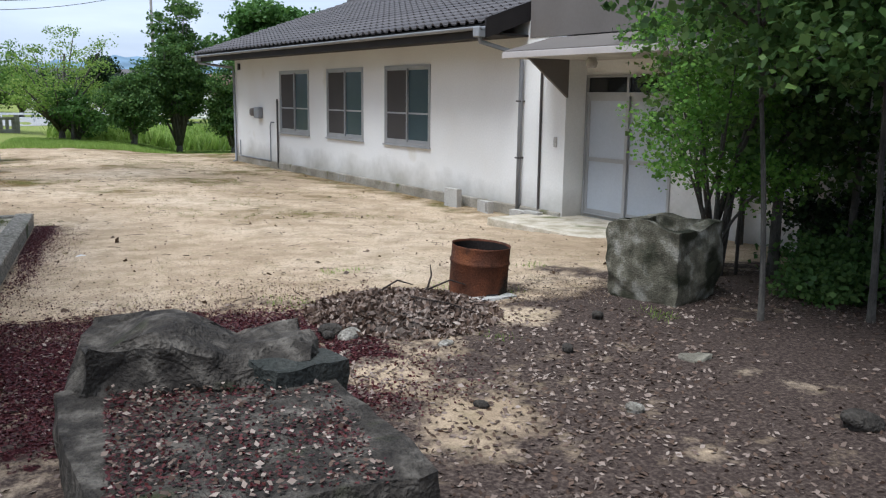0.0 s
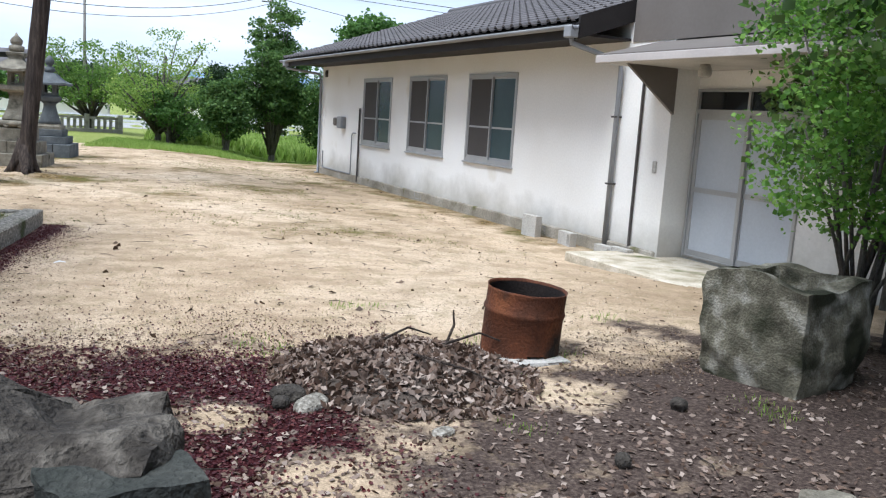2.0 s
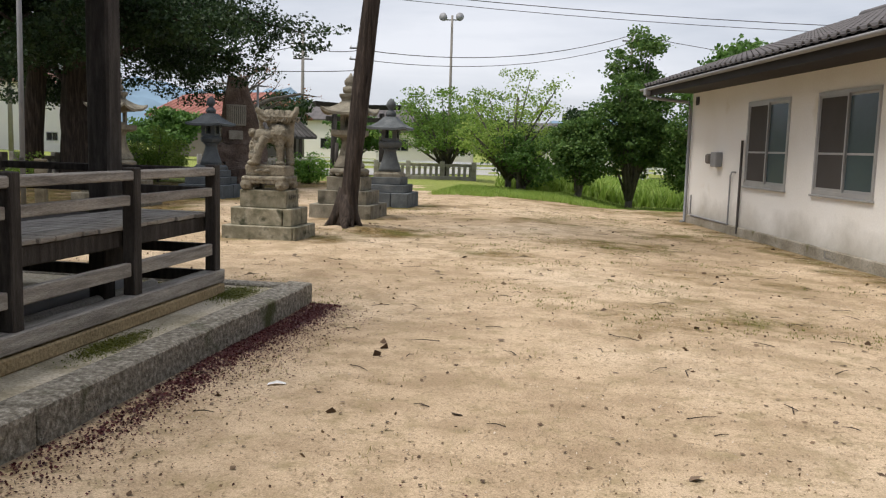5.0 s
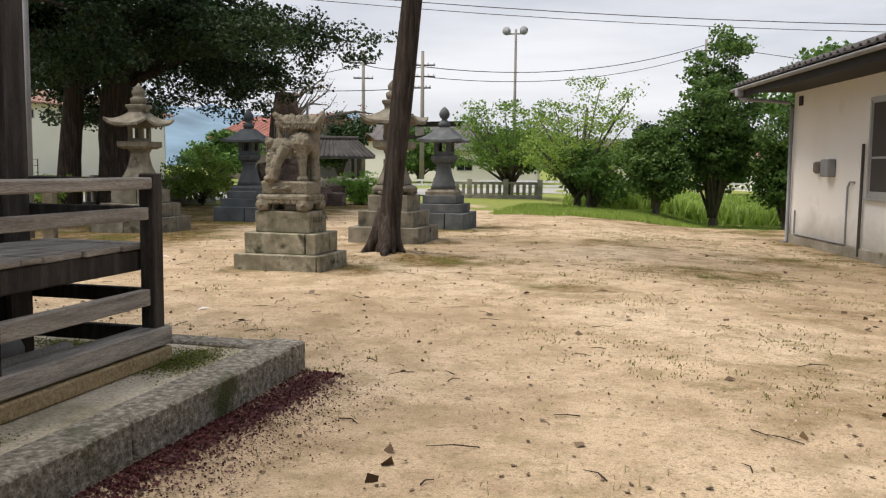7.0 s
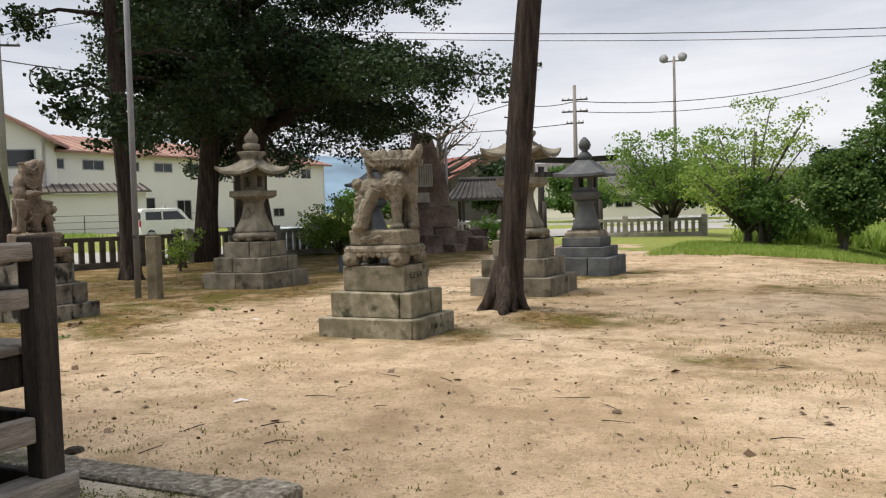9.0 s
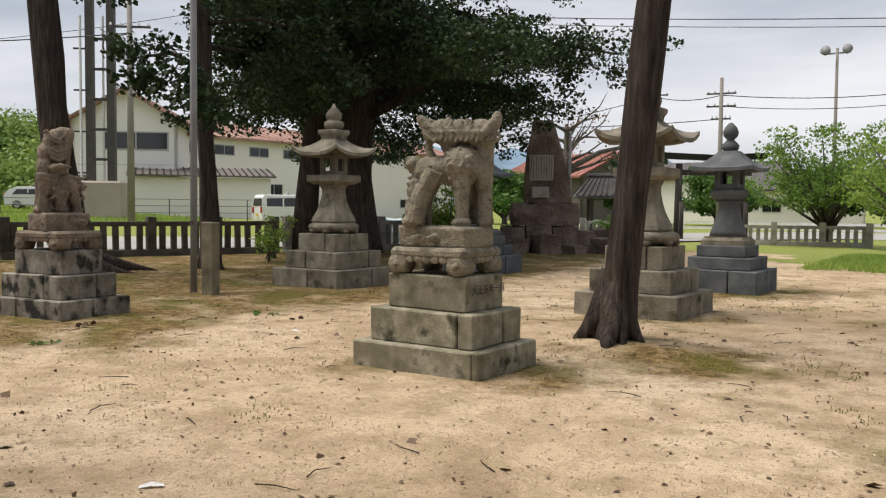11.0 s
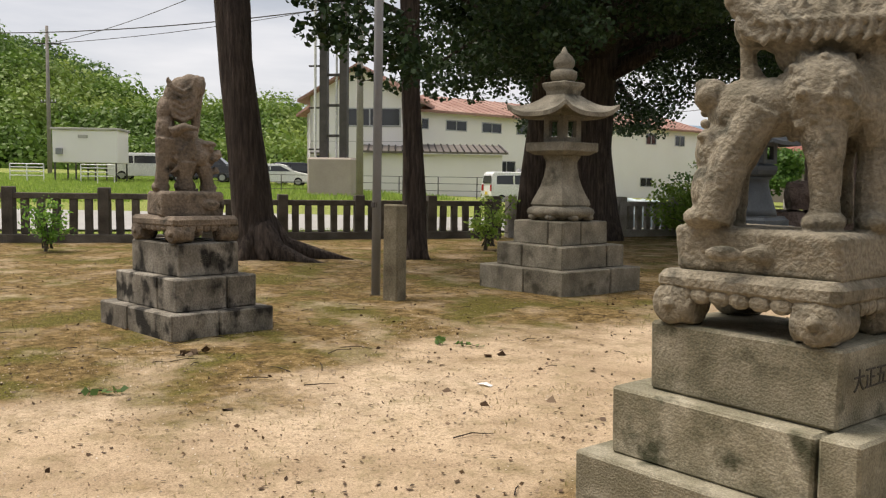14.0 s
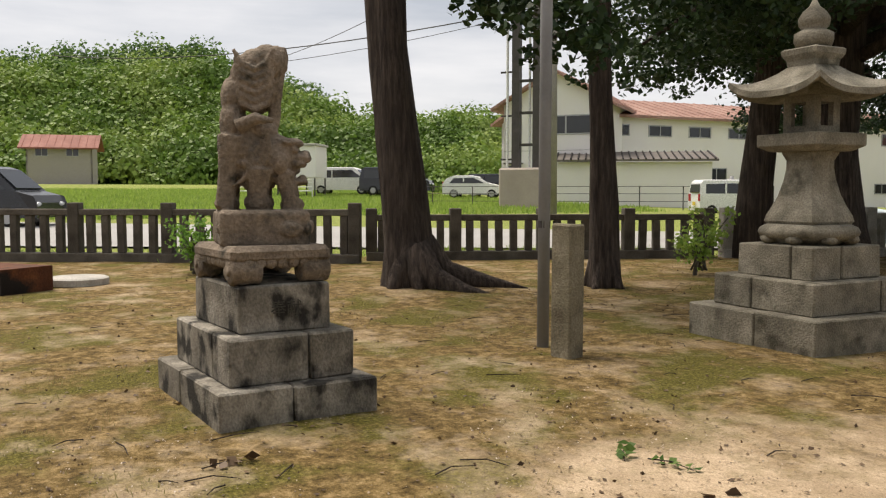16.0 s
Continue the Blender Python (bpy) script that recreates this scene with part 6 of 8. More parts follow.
# ---- fences of stone balusters ----
def stone_fence(ax, ay, bx, by, top, m, label, post_gap=2.0, per=5, posth=0.12):
    L_ = math.hypot(bx - ax, by - ay)
    rz = math.degrees(math.atan2(by - ay, bx - ax))
    f = thing("stone_fence", label, "fence", pose(ax, ay, gz(ax, ay), 0, 0, rz), "stone baluster fences")
    part("base_course", MB().cbox(0, L_, -0.14, 0.14, -0.2, 0.17, 0.015), m, f)
    part("rail", MB().cbox(0, L_, -0.085, 0.085, top - 0.12, top, 0.012), m, f)
    n = max(1, round(L_ / post_gap))
    g = L_ / n
    post = MB().cbox(-0.11, 0.11, -0.12, 0.12, 0.1, top + posth, 0.014).mesh("post")
    bal = MB().cbox(-0.07, 0.07, -0.065, 0.065, 0.17, top - 0.12, 0.01).mesh("baluster")
    post.materials.append(m)
    bal.materials.append(m)
    for i in range(n + 1):
        o = new("post", post)
        o.parent = f
        o.matrix_basis = pose(min(max(i * g, 0.1), L_ - 0.1), 0, 0)
        if i < n:
            for k in range(per):
                o = new("baluster", bal)
                o.parent = f
                o.matrix_basis = pose(i * g + g * (k + 1) / (per + 1), 0, 0, 0, random.uniform(-1, 1), 0)
    return f


M_FENCE = mat("brown_grey_fence_stone", [(0.05, 0.043, 0.035), (0.105, 0.092, 0.075), (0.16, 0.145, 0.12)], 3.0, 0.95, 0.4, 50, obj=0.15)
M_FENCE_PALE = mat("pale_fence_stone", [(0.20, 0.18, 0.15), (0.33, 0.31, 0.27), (0.42, 0.40, 0.36)], 3.0, 0.95, 0.4, 50, obj=0.1)
stone_fence(-22.6, 15.4, -17.9, 23.2, 1.0, M_FENCE, "brown-grey stone baluster fence beside the road", 1.95)
stone_fence(-18.5, 23.55, -16.05, 30.0, 0.88, M_FENCE, "brown-grey stone baluster fence beside the road", 1.75)
stone_fence(-16.0, 30.2, -13.9, 36.2, 0.88, M_FENCE_PALE, "pale stone baluster fence by the bushes", 1.8)
stone_fence(-8.1, 45.1, -3.4, 46.3, 0.74, M_FENCE_PALE, "pale stone baluster fence at the yard edge", 1.6)
stone_fence(-17.0, 45.0, -12.2, 48.0, 0.74, M_FENCE_PALE, "pale stone baluster fence near the gate", 1.6)

pl = thing("steel_pole", "slim grey steel pole", "pole", pose(-9.23, 21.57, 0))
part("shaft", MB().tube([(0, 0, -0.2), (0.02, 0, 3), (0.06, 0, 9)], [0.052, 0.052, 0.045], 12), M_PIPE, pl, "", True)
part("strap", MB().lathe([(0.058, 1.02), (0.058, 1.08)], 12), M_PIPE_DARK, pl)
pl = thing("steel_pole", "slim grey steel pole", "pole", pose(-10.4, 36.6, 0))
part("shaft", MB().tube([(0, 0, -0.2), (0.02, 0, 3.6)], 0.045, 10), M_PIPE, pl, "", True)
sp = thing("stone_marker", "upright weathered stone marker post", "marker post", pose(-8.76, 21.50, 0, 0, 0, 12))
part("shaft", MB().cbox(-0.105, 0.105, -0.09, 0.09, -0.2, 1.07, 0.015, None, 0.008), mat("lichened_marker_stone", [(0.09, 0.075, 0.05), (0.20, 0.175, 0.12), (0.30, 0.27, 0.20)], 4, 0.95, 0.5, 60), sp)
wl_ = thing("well_cover", "pale round concrete cover lying on the ground", "cover", pose(-16.3, 18.3, gz(-16.3, 18.3)))
part("disc", MB().lathe([(0.42, 0.0), (0.42, 0.09), (0.38, 0.11)], 24), M_CONC_PALE, wl_)
bx_ = thing("rusty_box", "low rusted metal tub on the ground", "tub", pose(-15.9, 17.3, gz(-15.9, 17.3), 0, 0, 40))
part("body", wall_with_holes(-0.55, 0.55, 0.0, 0.34, -0.4, 0.4, []), M_RUST, bx_)

# ---- monument ----
mon = thing("stone_monument", "tall brown rock monument with pale plaque on rough stones", "monument", pose(-10.75, 35.7, 0, 0, 0, 32))
for i, (x, w, h) in enumerate(((-0.95, 0.7, 0.80), (-0.2, 0.75, 0.86), (0.55, 0.7, 0.82), (1.15, 0.6, 0.70))):
    o = part("base_rock", rough_block("base_rock", M_BROWNROCK, (w, 1.5, h), i * 7, 0.06, None, 6), None, mon)
    o.matrix_basis = pose(x, 0, -0.05)
for i, (x, y, w, h) in enumerate(((-0.9, -1.0, 0.8, 0.45), (0.0, -1.05, 0.7, 0.6), (0.75, -0.95, 0.6, 0.3), (1.6, -0.5, 0.7, 0.5), (1.75, 0.3, 0.6, 0.75), (-1.5, -0.4, 0.5, 0.5))):
    o = part("base_rock", rough_block("base_rock", M_BROWNROCK, (w, 0.6, h), 50 + i * 7, 0.08, None, 6), None, mon)
    o.matrix_basis = pose(x, y, -0.05, 0, 0, i * 23)
o = part("plinth_rock", rough_block("plinth_rock", M_BROWNROCK, (2.0, 1.2, 0.66), 5, 0.08), None, mon)
o.matrix_basis = pose(0.0, 0, 0.78)
up = rough_block("upright_rock", M_BROWNROCK, (1.45, 0.6, 2.5), 77, 0.08, None, 10)
for v in up.vertices:
    u = max(0.0, v.co.z / 2.5)
    v.co.x = v.co.x * (1.0 - 0.62 * u ** 1.6) - 0.18 * u
    v.co.y *= 1.0 - 0.3 * u
o = part("upright_rock", up, None, mon)
o.matrix_basis = pose(0.1, 0, 1.40)
part("plaque", MB().cbox(-0.48, 0.22, -0.36, -0.30, 2.10, 2.85, 0.01), M_FENCE_PALE, mon, "pale engraved plaque")
part("plaque", MB().cbox(-0.40, 0.10, -0.38, -0.31, 1.60, 1.92, 0.01), M_FENCE_PALE, mon, "small pale engraved plaque")
for k in range(9):
    part("engraved_line", MB().box(-0.44 + k * 0.075, -0.425 + k * 0.075, -0.364, -0.358, 2.16, 2.80), M_CARVE, mon)

# ---- gate, pavilion and things beyond the yard ----
tor = thing("torii_gate", "dark timber shrine gate with capped crossbeam", "gate", pose(-10.1, 49.3, 0, 0, 0, 35))
for x in (-1.35, 1.35):
    part("pillar", MB().tube([(x, 0, -0.2), (x * 0.96, 0, 3.2)], [0.16, 0.14], 14), M_WOOD_DARK, tor, "", True)
    part("side_post", MB().tube([(x, -0.6, -0.2), (x, -0.6, 1.6)], 0.1, 10), M_WOOD_DARK, tor, "", True)
part("top_beam", MB().add([(-2.3, -0.2, 3.42), (2.3, -0.2, 3.42), (2.3, 0.2, 3.42), (-2.3, 0.2, 3.42), (-2.4, -0.28, 3.68), (0, -0.28, 3.58), (2.4, -0.28, 3.68), (2.4, 0.28, 3.68), (0, 0.28, 3.58), (-2.4, 0.28, 3.68), (0, -0.2, 3.34), (0, 0.2, 3.34)],
     [(0, 10, 5, 4), (10, 1, 6, 5), (1, 2, 7, 6), (2, 11, 8, 7), (11, 3, 9, 8), (3, 0, 4, 9), (4, 5, 8, 9), (5, 6, 7, 8), (0, 3, 11, 10), (10, 11, 2, 1)]), M_FASCIA, tor)
part("tie_beam", MB().cbox(-1.75, 1.75, -0.09, 0.09, 2.72, 2.95, 0.01), M_WOOD_DARK, tor)
part("tablet", MB().cbox(-0.16, 0.16, -0.16, -0.10, 2.9, 3.36, 0.01), M_WOOD, tor)

M_TILE_DARK = mat("dark_grey_roof_tile", [(0.025, 0.023, 0.022), (0.05, 0.047, 0.045), (0.09, 0.085, 0.08)], 2.0, 0.75, 0.2, 20)
M_SHEET = mat("faded_beige_sheet", [(0.33, 0.28, 0.24), (0.45, 0.39, 0.34)], 0.8, 0.85, 0.05, 10, grain=0.12)
pav = thing("water_pavilion", "small open timber pavilion with tiled roof", "pavilion", pose(-16.2, 53.5, 0, 0, 0, 30))
for x in (-1.2, 1.2):
    for y in (-1.0, 1.0):
        part("post", MB().cbox(x - 0.08, x + 0.08, y - 0.08, y + 0.08, -0.2, 2.0, 0.01), M_WOOD_DARK, pav)
part("roof", MB().add([(-2.0, -1.7, 1.9), (2.0, -1.7, 1.9), (2.0, 1.7, 1.9), (-2.0, 1.7, 1.9), (-1.2, 0, 2.85), (1.2, 0, 2.85), (-2.0, -1.7, 1.78), (2.0, -1.7, 1.78), (2.0, 1.7, 1.78), (-2.0, 1.7, 1.78)],
     [(0, 1, 5, 4), (2, 3, 4, 5), (1, 2, 5), (3, 0, 4), (6, 7, 1, 0), (7, 8, 2, 1), (8, 9, 3, 2), (9, 6, 0, 3), (9, 8, 7, 6)]), M_TILE_DARK, pav)
part("ridge", MB().tube([(-1.35, 0, 2.92), (1.35, 0, 2.92)], 0.12, 8), M_TILE_DARK, pav)
for s in (-1, 1):
    for q in range(15):
        u = -1 + 2 * q / 14
        part("tile_rib", MB().tube([(u * 1.2, 0, 2.87), (u * 2.0, s * 1.7, 1.93)], 0.045, 6), M_TILE_DARK, pav)
part("basin", MB().cbox(-0.7, 0.7, -0.4, 0.4, -0.1, 0.75, 0.04), M_GRANITE, pav)

M_REDROOF = mat("faded_red_roof", [(0.16, 0.055, 0.04), (0.26, 0.10, 0.075), (0.33, 0.15, 0.12)], 0.6, 0.7, 0.2, 8)
M_PINKROOF = mat("faded_pink_brown_roof", [(0.24, 0.13, 0.10), (0.34, 0.20, 0.16), (0.40, 0.26, 0.21)], 0.4, 0.75, 0.1, 6)
M_CREAM = mat("cream_cladding", [(0.77, 0.735, 0.70), (0.83, 0.80, 0.77), (0.87, 0.85, 0.83)], 0.4, 0.7, 0.05, 20, contrast=0.8, grain=0.15)
M_WHITEP = mat("white_painted_metal", [(0.72, 0.72, 0.72), (0.80, 0.80, 0.80)], 1, 0.4, 0.0, 20)
M_TYRE = mat("black_rubber", [(0.012, 0.012, 0.012), (0.022, 0.022, 0.022)], 3, 0.8, 0.0, 40)
M_BLACKCAR = mat("black_car_paint", [(0.010, 0.011, 0.014), (0.016, 0.018, 0.022)], 1, 0.2, 0.0, 20, spec=0.6)
M_LIGHTS = mat("clear_headlight", [(0.5, 0.52, 0.55), (0.6, 0.62, 0.65)], 3, 0.15, 0.0, 20, spec=0.6)
M_REDLAMP = mat("red_tail_lamp", [(0.35, 0.02, 0.02), (0.45, 0.03, 0.03)], 3, 0.2, 0.0, 20)
M_POLE = mat("grey_concrete_pole", [(0.20, 0.185, 0.165), (0.29, 0.27, 0.245)], 1.5, 0.9, 0.1, 30)
M_ROADM = mat("worn_asphalt", [(0.30, 0.295, 0.28), (0.38, 0.375, 0.36)], 0.5, 0.9, 0.2, 60, space="Object", grain=0.4)


def gable_house(name, label, x, y, rz, w, d, h, rise, wall, roof, over=0.5, windows=(), z=None, foot=-0.5):
    """windows: (side 'f' or 'l', x, z, w, h) on the front (-y) wall."""
    t = thing(name, label, "building", pose(x, y, gz(x, y) if z is None else z, 0, 0, rz))
    holes = [(a - ww / 2, a + ww / 2, b, b + hh) for a, b, ww, hh in windows]
    part("front_wall", wall_with_holes(-w / 2, w / 2, foot, h, -d / 2, -d / 2 + 0.2, holes), wall, t)
    part("back_wall", MB().box(-w / 2, w / 2, d / 2 - 0.2, d / 2, foot, h), wall, t)
    for s in (-1, 1):
        a = s * w / 2
        mb = MB().add([(a, -d / 2, foot), (a, d / 2, foot), (a, d / 2, h), (a, 0, h + rise), (a, -d / 2, h), (a - s * 0.2, -d / 2, foot), (a - s * 0.2, d / 2, foot), (a - s * 0.2, d / 2, h), (a - s * 0.2, 0, h + rise), (a - s * 0.2, -d / 2, h)],
                      [(0, 1, 2, 3, 4), (9, 8, 7, 6, 5), (0, 5, 6, 1), (1, 6, 7, 2), (2, 7, 8, 3), (3, 8, 9, 4), (4, 9, 5, 0)])
        part("side_wall", mb, wall, t)
    k = rise / (d / 2)
    for s in (-1, 1):
        e = d / 2 + over
        z1 = h + rise + 0.12 - k * e
        mb = MB().add([(-w / 2 - over, 0, h + rise + 0.12), (w / 2 + over, 0, h + rise + 0.12), (w / 2 + over, s * e, z1), (-w / 2 - over, s * e, z1)] + [(-w / 2 - over, 0, h + rise - 0.06), (w / 2 + over, 0, h + rise - 0.06), (w / 2 + over, s * e, z1 - 0.18), (-w / 2 - over, s * e, z1 - 0.18)],
                      [(0, 1, 2, 3), (7, 6, 5, 4), (0, 4, 5, 1), (1, 5, 6, 2), (2, 6, 7, 3), (3, 7, 4, 0)])
        part("roof_slope", mb, roof, t)
        for q in range(int((w + 2 * over) / 0.9)):
            xx = -w / 2 - over + 0.45 + q * 0.9
            part("roof_rib", MB().tube([(xx, 0, h + rise + 0.13), (xx, s * e, z1 + 0.01)], 0.035, 5), roof, t)
    for a, b, ww, hh in windows:
        wd = part("window", wall_with_holes(a - ww / 2, a + ww / 2, b, b + hh, -d / 2 - 0.04, -d / 2 + 0.06, [(a - ww / 2 + 0.07, a - 0.03, b + 0.07, b + hh - 0.07), (a + 0.03, a + ww / 2 - 0.07, b + 0.07, b + hh - 0.07)]), M_ALU, t)
        part("pane", MB().box(a - ww / 2 + 0.05, a + ww / 2 - 0.05, -d / 2 + 0.0, -d / 2 + 0.02, b + 0.05, b + hh - 0.05), M_GLASS_D, wd)
    return t


# two-storey cream works building across the road: a gabled wing and a long range
gable_house("works_building", "long two-storey cream works building with pink-brown roof", -51.4, 66.1, 88.6, 35, 9.5, 5.7, 1.4, M_CREAM, M_PINKROOF, 0.6,
            [(-14.4, 4.35, 1.9, 0.75), (-11.0, 4.35, 1.9, 0.75), (-7.7, 4.35, 1.9, 0.75), (-4.3, 4.35, 1.9, 0.75), (-1.0, 4.35, 1.9, 0.75), (10.5, 4.2, 1.4, 0.95), (14.5, 4.2, 1.4, 0.95), (-6.2, 0.2, 1.8, 2.2), (-2.2, 0.2, 1.6, 2.0), (10.0, 0.6, 1.6, 0.8)], 0.5)
gw = gable_house("works_wing", "gabled cream two-storey wing with a dark upper window", -50.9, 51.5, -50, 12, 6.6, 6.1, 1.9, M_CREAM, M_PINKROOF, 0.65, [], 0.6)
part("window_frame", MB().cbox(5.98, 6.05, -1.35, 2.75, 4.15, 5.35, 0.02), M_ALU, gw)
for y0, y1 in ((-1.25, 0.65), (0.75, 2.65)):
    part("window", MB().cbox(6.0, 6.07, y0, y1, 4.25, 5.27, 0.015), M_GLASS_D, gw, "dark upper window")
part("side_door", MB().cbox(5.98, 6.08, -2.95, -2.2, 0.3, 2.3, 0.02), M_GLASS_D, gw)
part("door_hood", MB().cbox(6.0, 6.5, -3.15, -2.0, 2.4, 2.5, 0.02), M_SIDING, gw)
for z in (1.6, 3.2):
    part("cladding_joint", MB().box(6.0, 6.006, -3.25, 3.25, z, z + 0.03), M_CONC_PALE, gw)
an = thing("lean_to", "low cream annex with corrugated lean-to roof", "building", pose((-44.7 - 39.6) / 2, (45.6 + 52.5) / 2, 0.3, 0, 0, math.degrees(math.atan2(6.9, 5.1))))
part("wall", MB().box(-4.3, 4.3, 0.0, 3.0, -0.5, 2.7), M_CREAM, an)
part("roof", MB().add([(-4.5, -0.5, 2.72), (4.6, -0.5, 2.72), (4.6, 3.2, 3.3), (-4.5, 3.2, 3.3), (-4.5, -0.5, 2.84), (4.6, -0.5, 2.84), (4.6, 3.2, 3.42), (-4.5, 3.2, 3.42)], [(3, 2, 1, 0), (4, 5, 6, 7), (0, 1, 5, 4), (1, 2, 6, 5), (2, 3, 7, 6), (3, 0, 4, 7)]), M_SIDING, an)
for k in range(22):
    part("roof_rib", MB().tube([(-4.4 + k * 0.42, -0.54, 2.87), (-4.4 + k * 0.42, 3.2, 3.45)], 0.05, 5), M_FASCIA, an)
tk = thing("gas_cylinder", "grey gas cylinder standing by the annex", "gas cylinder", pose(-37.6, 52.0, 0.2))
part("body", MB().lathe([(0.35, 0), (0.38, 0.1), (0.38, 1.5), (0.3, 1.7), (0.12, 1.78), (0.1, 1.95)], 18), M_PIPE, tk, "", True)
# low mesh fence before the works
mf = thing("wire_fence", "thin dark wire fence before the works", "fence", pose(-46.5, 36.0, 0.5, 0, 0, math.degrees(math.atan2(17, 13))))
for k in range(10):
    part("post", MB().tube([(k * 2.2, 0, -0.5), (k * 2.2, 0, 1.1)], 0.03, 6), M_PIPE_DARK, mf)
for z in (0.3, 0.7, 1.08):
    part("wire", MB().tube([(0, 0, z), (19.8, 0, z)], 0.015, 5), M_PIPE_DARK, mf)

gable_house("red_roof_house", "distant two-storey house with faded red tiled roof", -33.0, 84.0, -25, 11, 8, 4.2, 1.8, M_SIDING, M_REDROOF, 0.9, [(-3, 2.6, 1.8, 1.1), (0.5, 2.6, 1.8, 1.1), (3.5, 2.6, 1.6, 1.1)])
gable_house("farmhouse", "distant farmhouse with red-brown roof below the hill", -121, 22.5, 80, 7.5, 6, 2.0, 1.4, M_WOOD, M_REDROOF, 0.8, [(-2, 0.7, 1.5, 1.0), (1.5, 0.7, 1.5, 1.0)], 4.9, -3.5)
for i, (x, y, rz, w, h, r) in enumerate(((-16, 96, 10, 10, 3.2, M_ROOF), (-2, 104, -5, 12, 3.0, M_ROOF), (14, 96, 20, 10, 3.0, M_PINKROOF), (-26, 104, 0, 12, 4.5, M_ROOF), (24, 84, 30, 9, 3.0, M_ROOF))):
    gable_house("house", "distant pale house with a tiled roof", x, y, rz, w, 7, h, 1.6, M_CREAM, r, 0.6, [(-2.5, 1.0, 1.6, 1.2), (2.0, 1.0, 1.6, 1.2)])

hut = thing("prefab_hut", "small cream prefabricated hut on a steel stand", "hut", pose((-58.7 - 56.3) / 2, 33.1, 1.2, 0, 0, 54))
part("body", MB().cbox(-2.0, 2.0, 0, 2.4, 1.0, 3.05, 0.02), M_CREAM, hut)
part("roof", MB().cbox(-2.1, 2.1, -0.1, 2.5, 3.05, 3.2, 0.02), M_CONC_PALE, hut)
part("vent", MB().cbox(-0.4, 0.2, -0.06, 0, 2.55, 2.75, 0.01), M_CONC_PALE, hut)
part("wall_box", MB().cbox(-1.75, -1.35, -0.2, 0, 1.5, 1.9, 0.02), M_PIPE, hut)
for x in (-1.9, -0.6, 0.6, 1.9):
    for y in (0.1, 2.3):
        part("leg", MB().box(x - 0.04, x + 0.04, y - 0.04, y + 0.04, -0.5, 1.0), M_PIPE_DARK, hut)
for x0_, n in ((-3.3, 3), (0.9, 3)):
    rl_ = thing("white_railing", "white tubular steel railing", "railing", pose(-57.0, 32.2, 1.05, 0, 0, 54), "white railings")
    for z in (0.3, 0.55, 0.8, 1.0):
        part("rail", MB().tube([(x0_, -1.2, z), (x0_ + 2.0, -1.2, z)], 0.035, 6), M_WHITEP, rl_)
    for x in (x0_, x0_ + 1.0, x0_ + 2.0):
        part("post", MB().tube([(x, -1.2, -0.4), (x, -1.2, 1.0)], 0.035, 6), M_WHITEP, rl_)


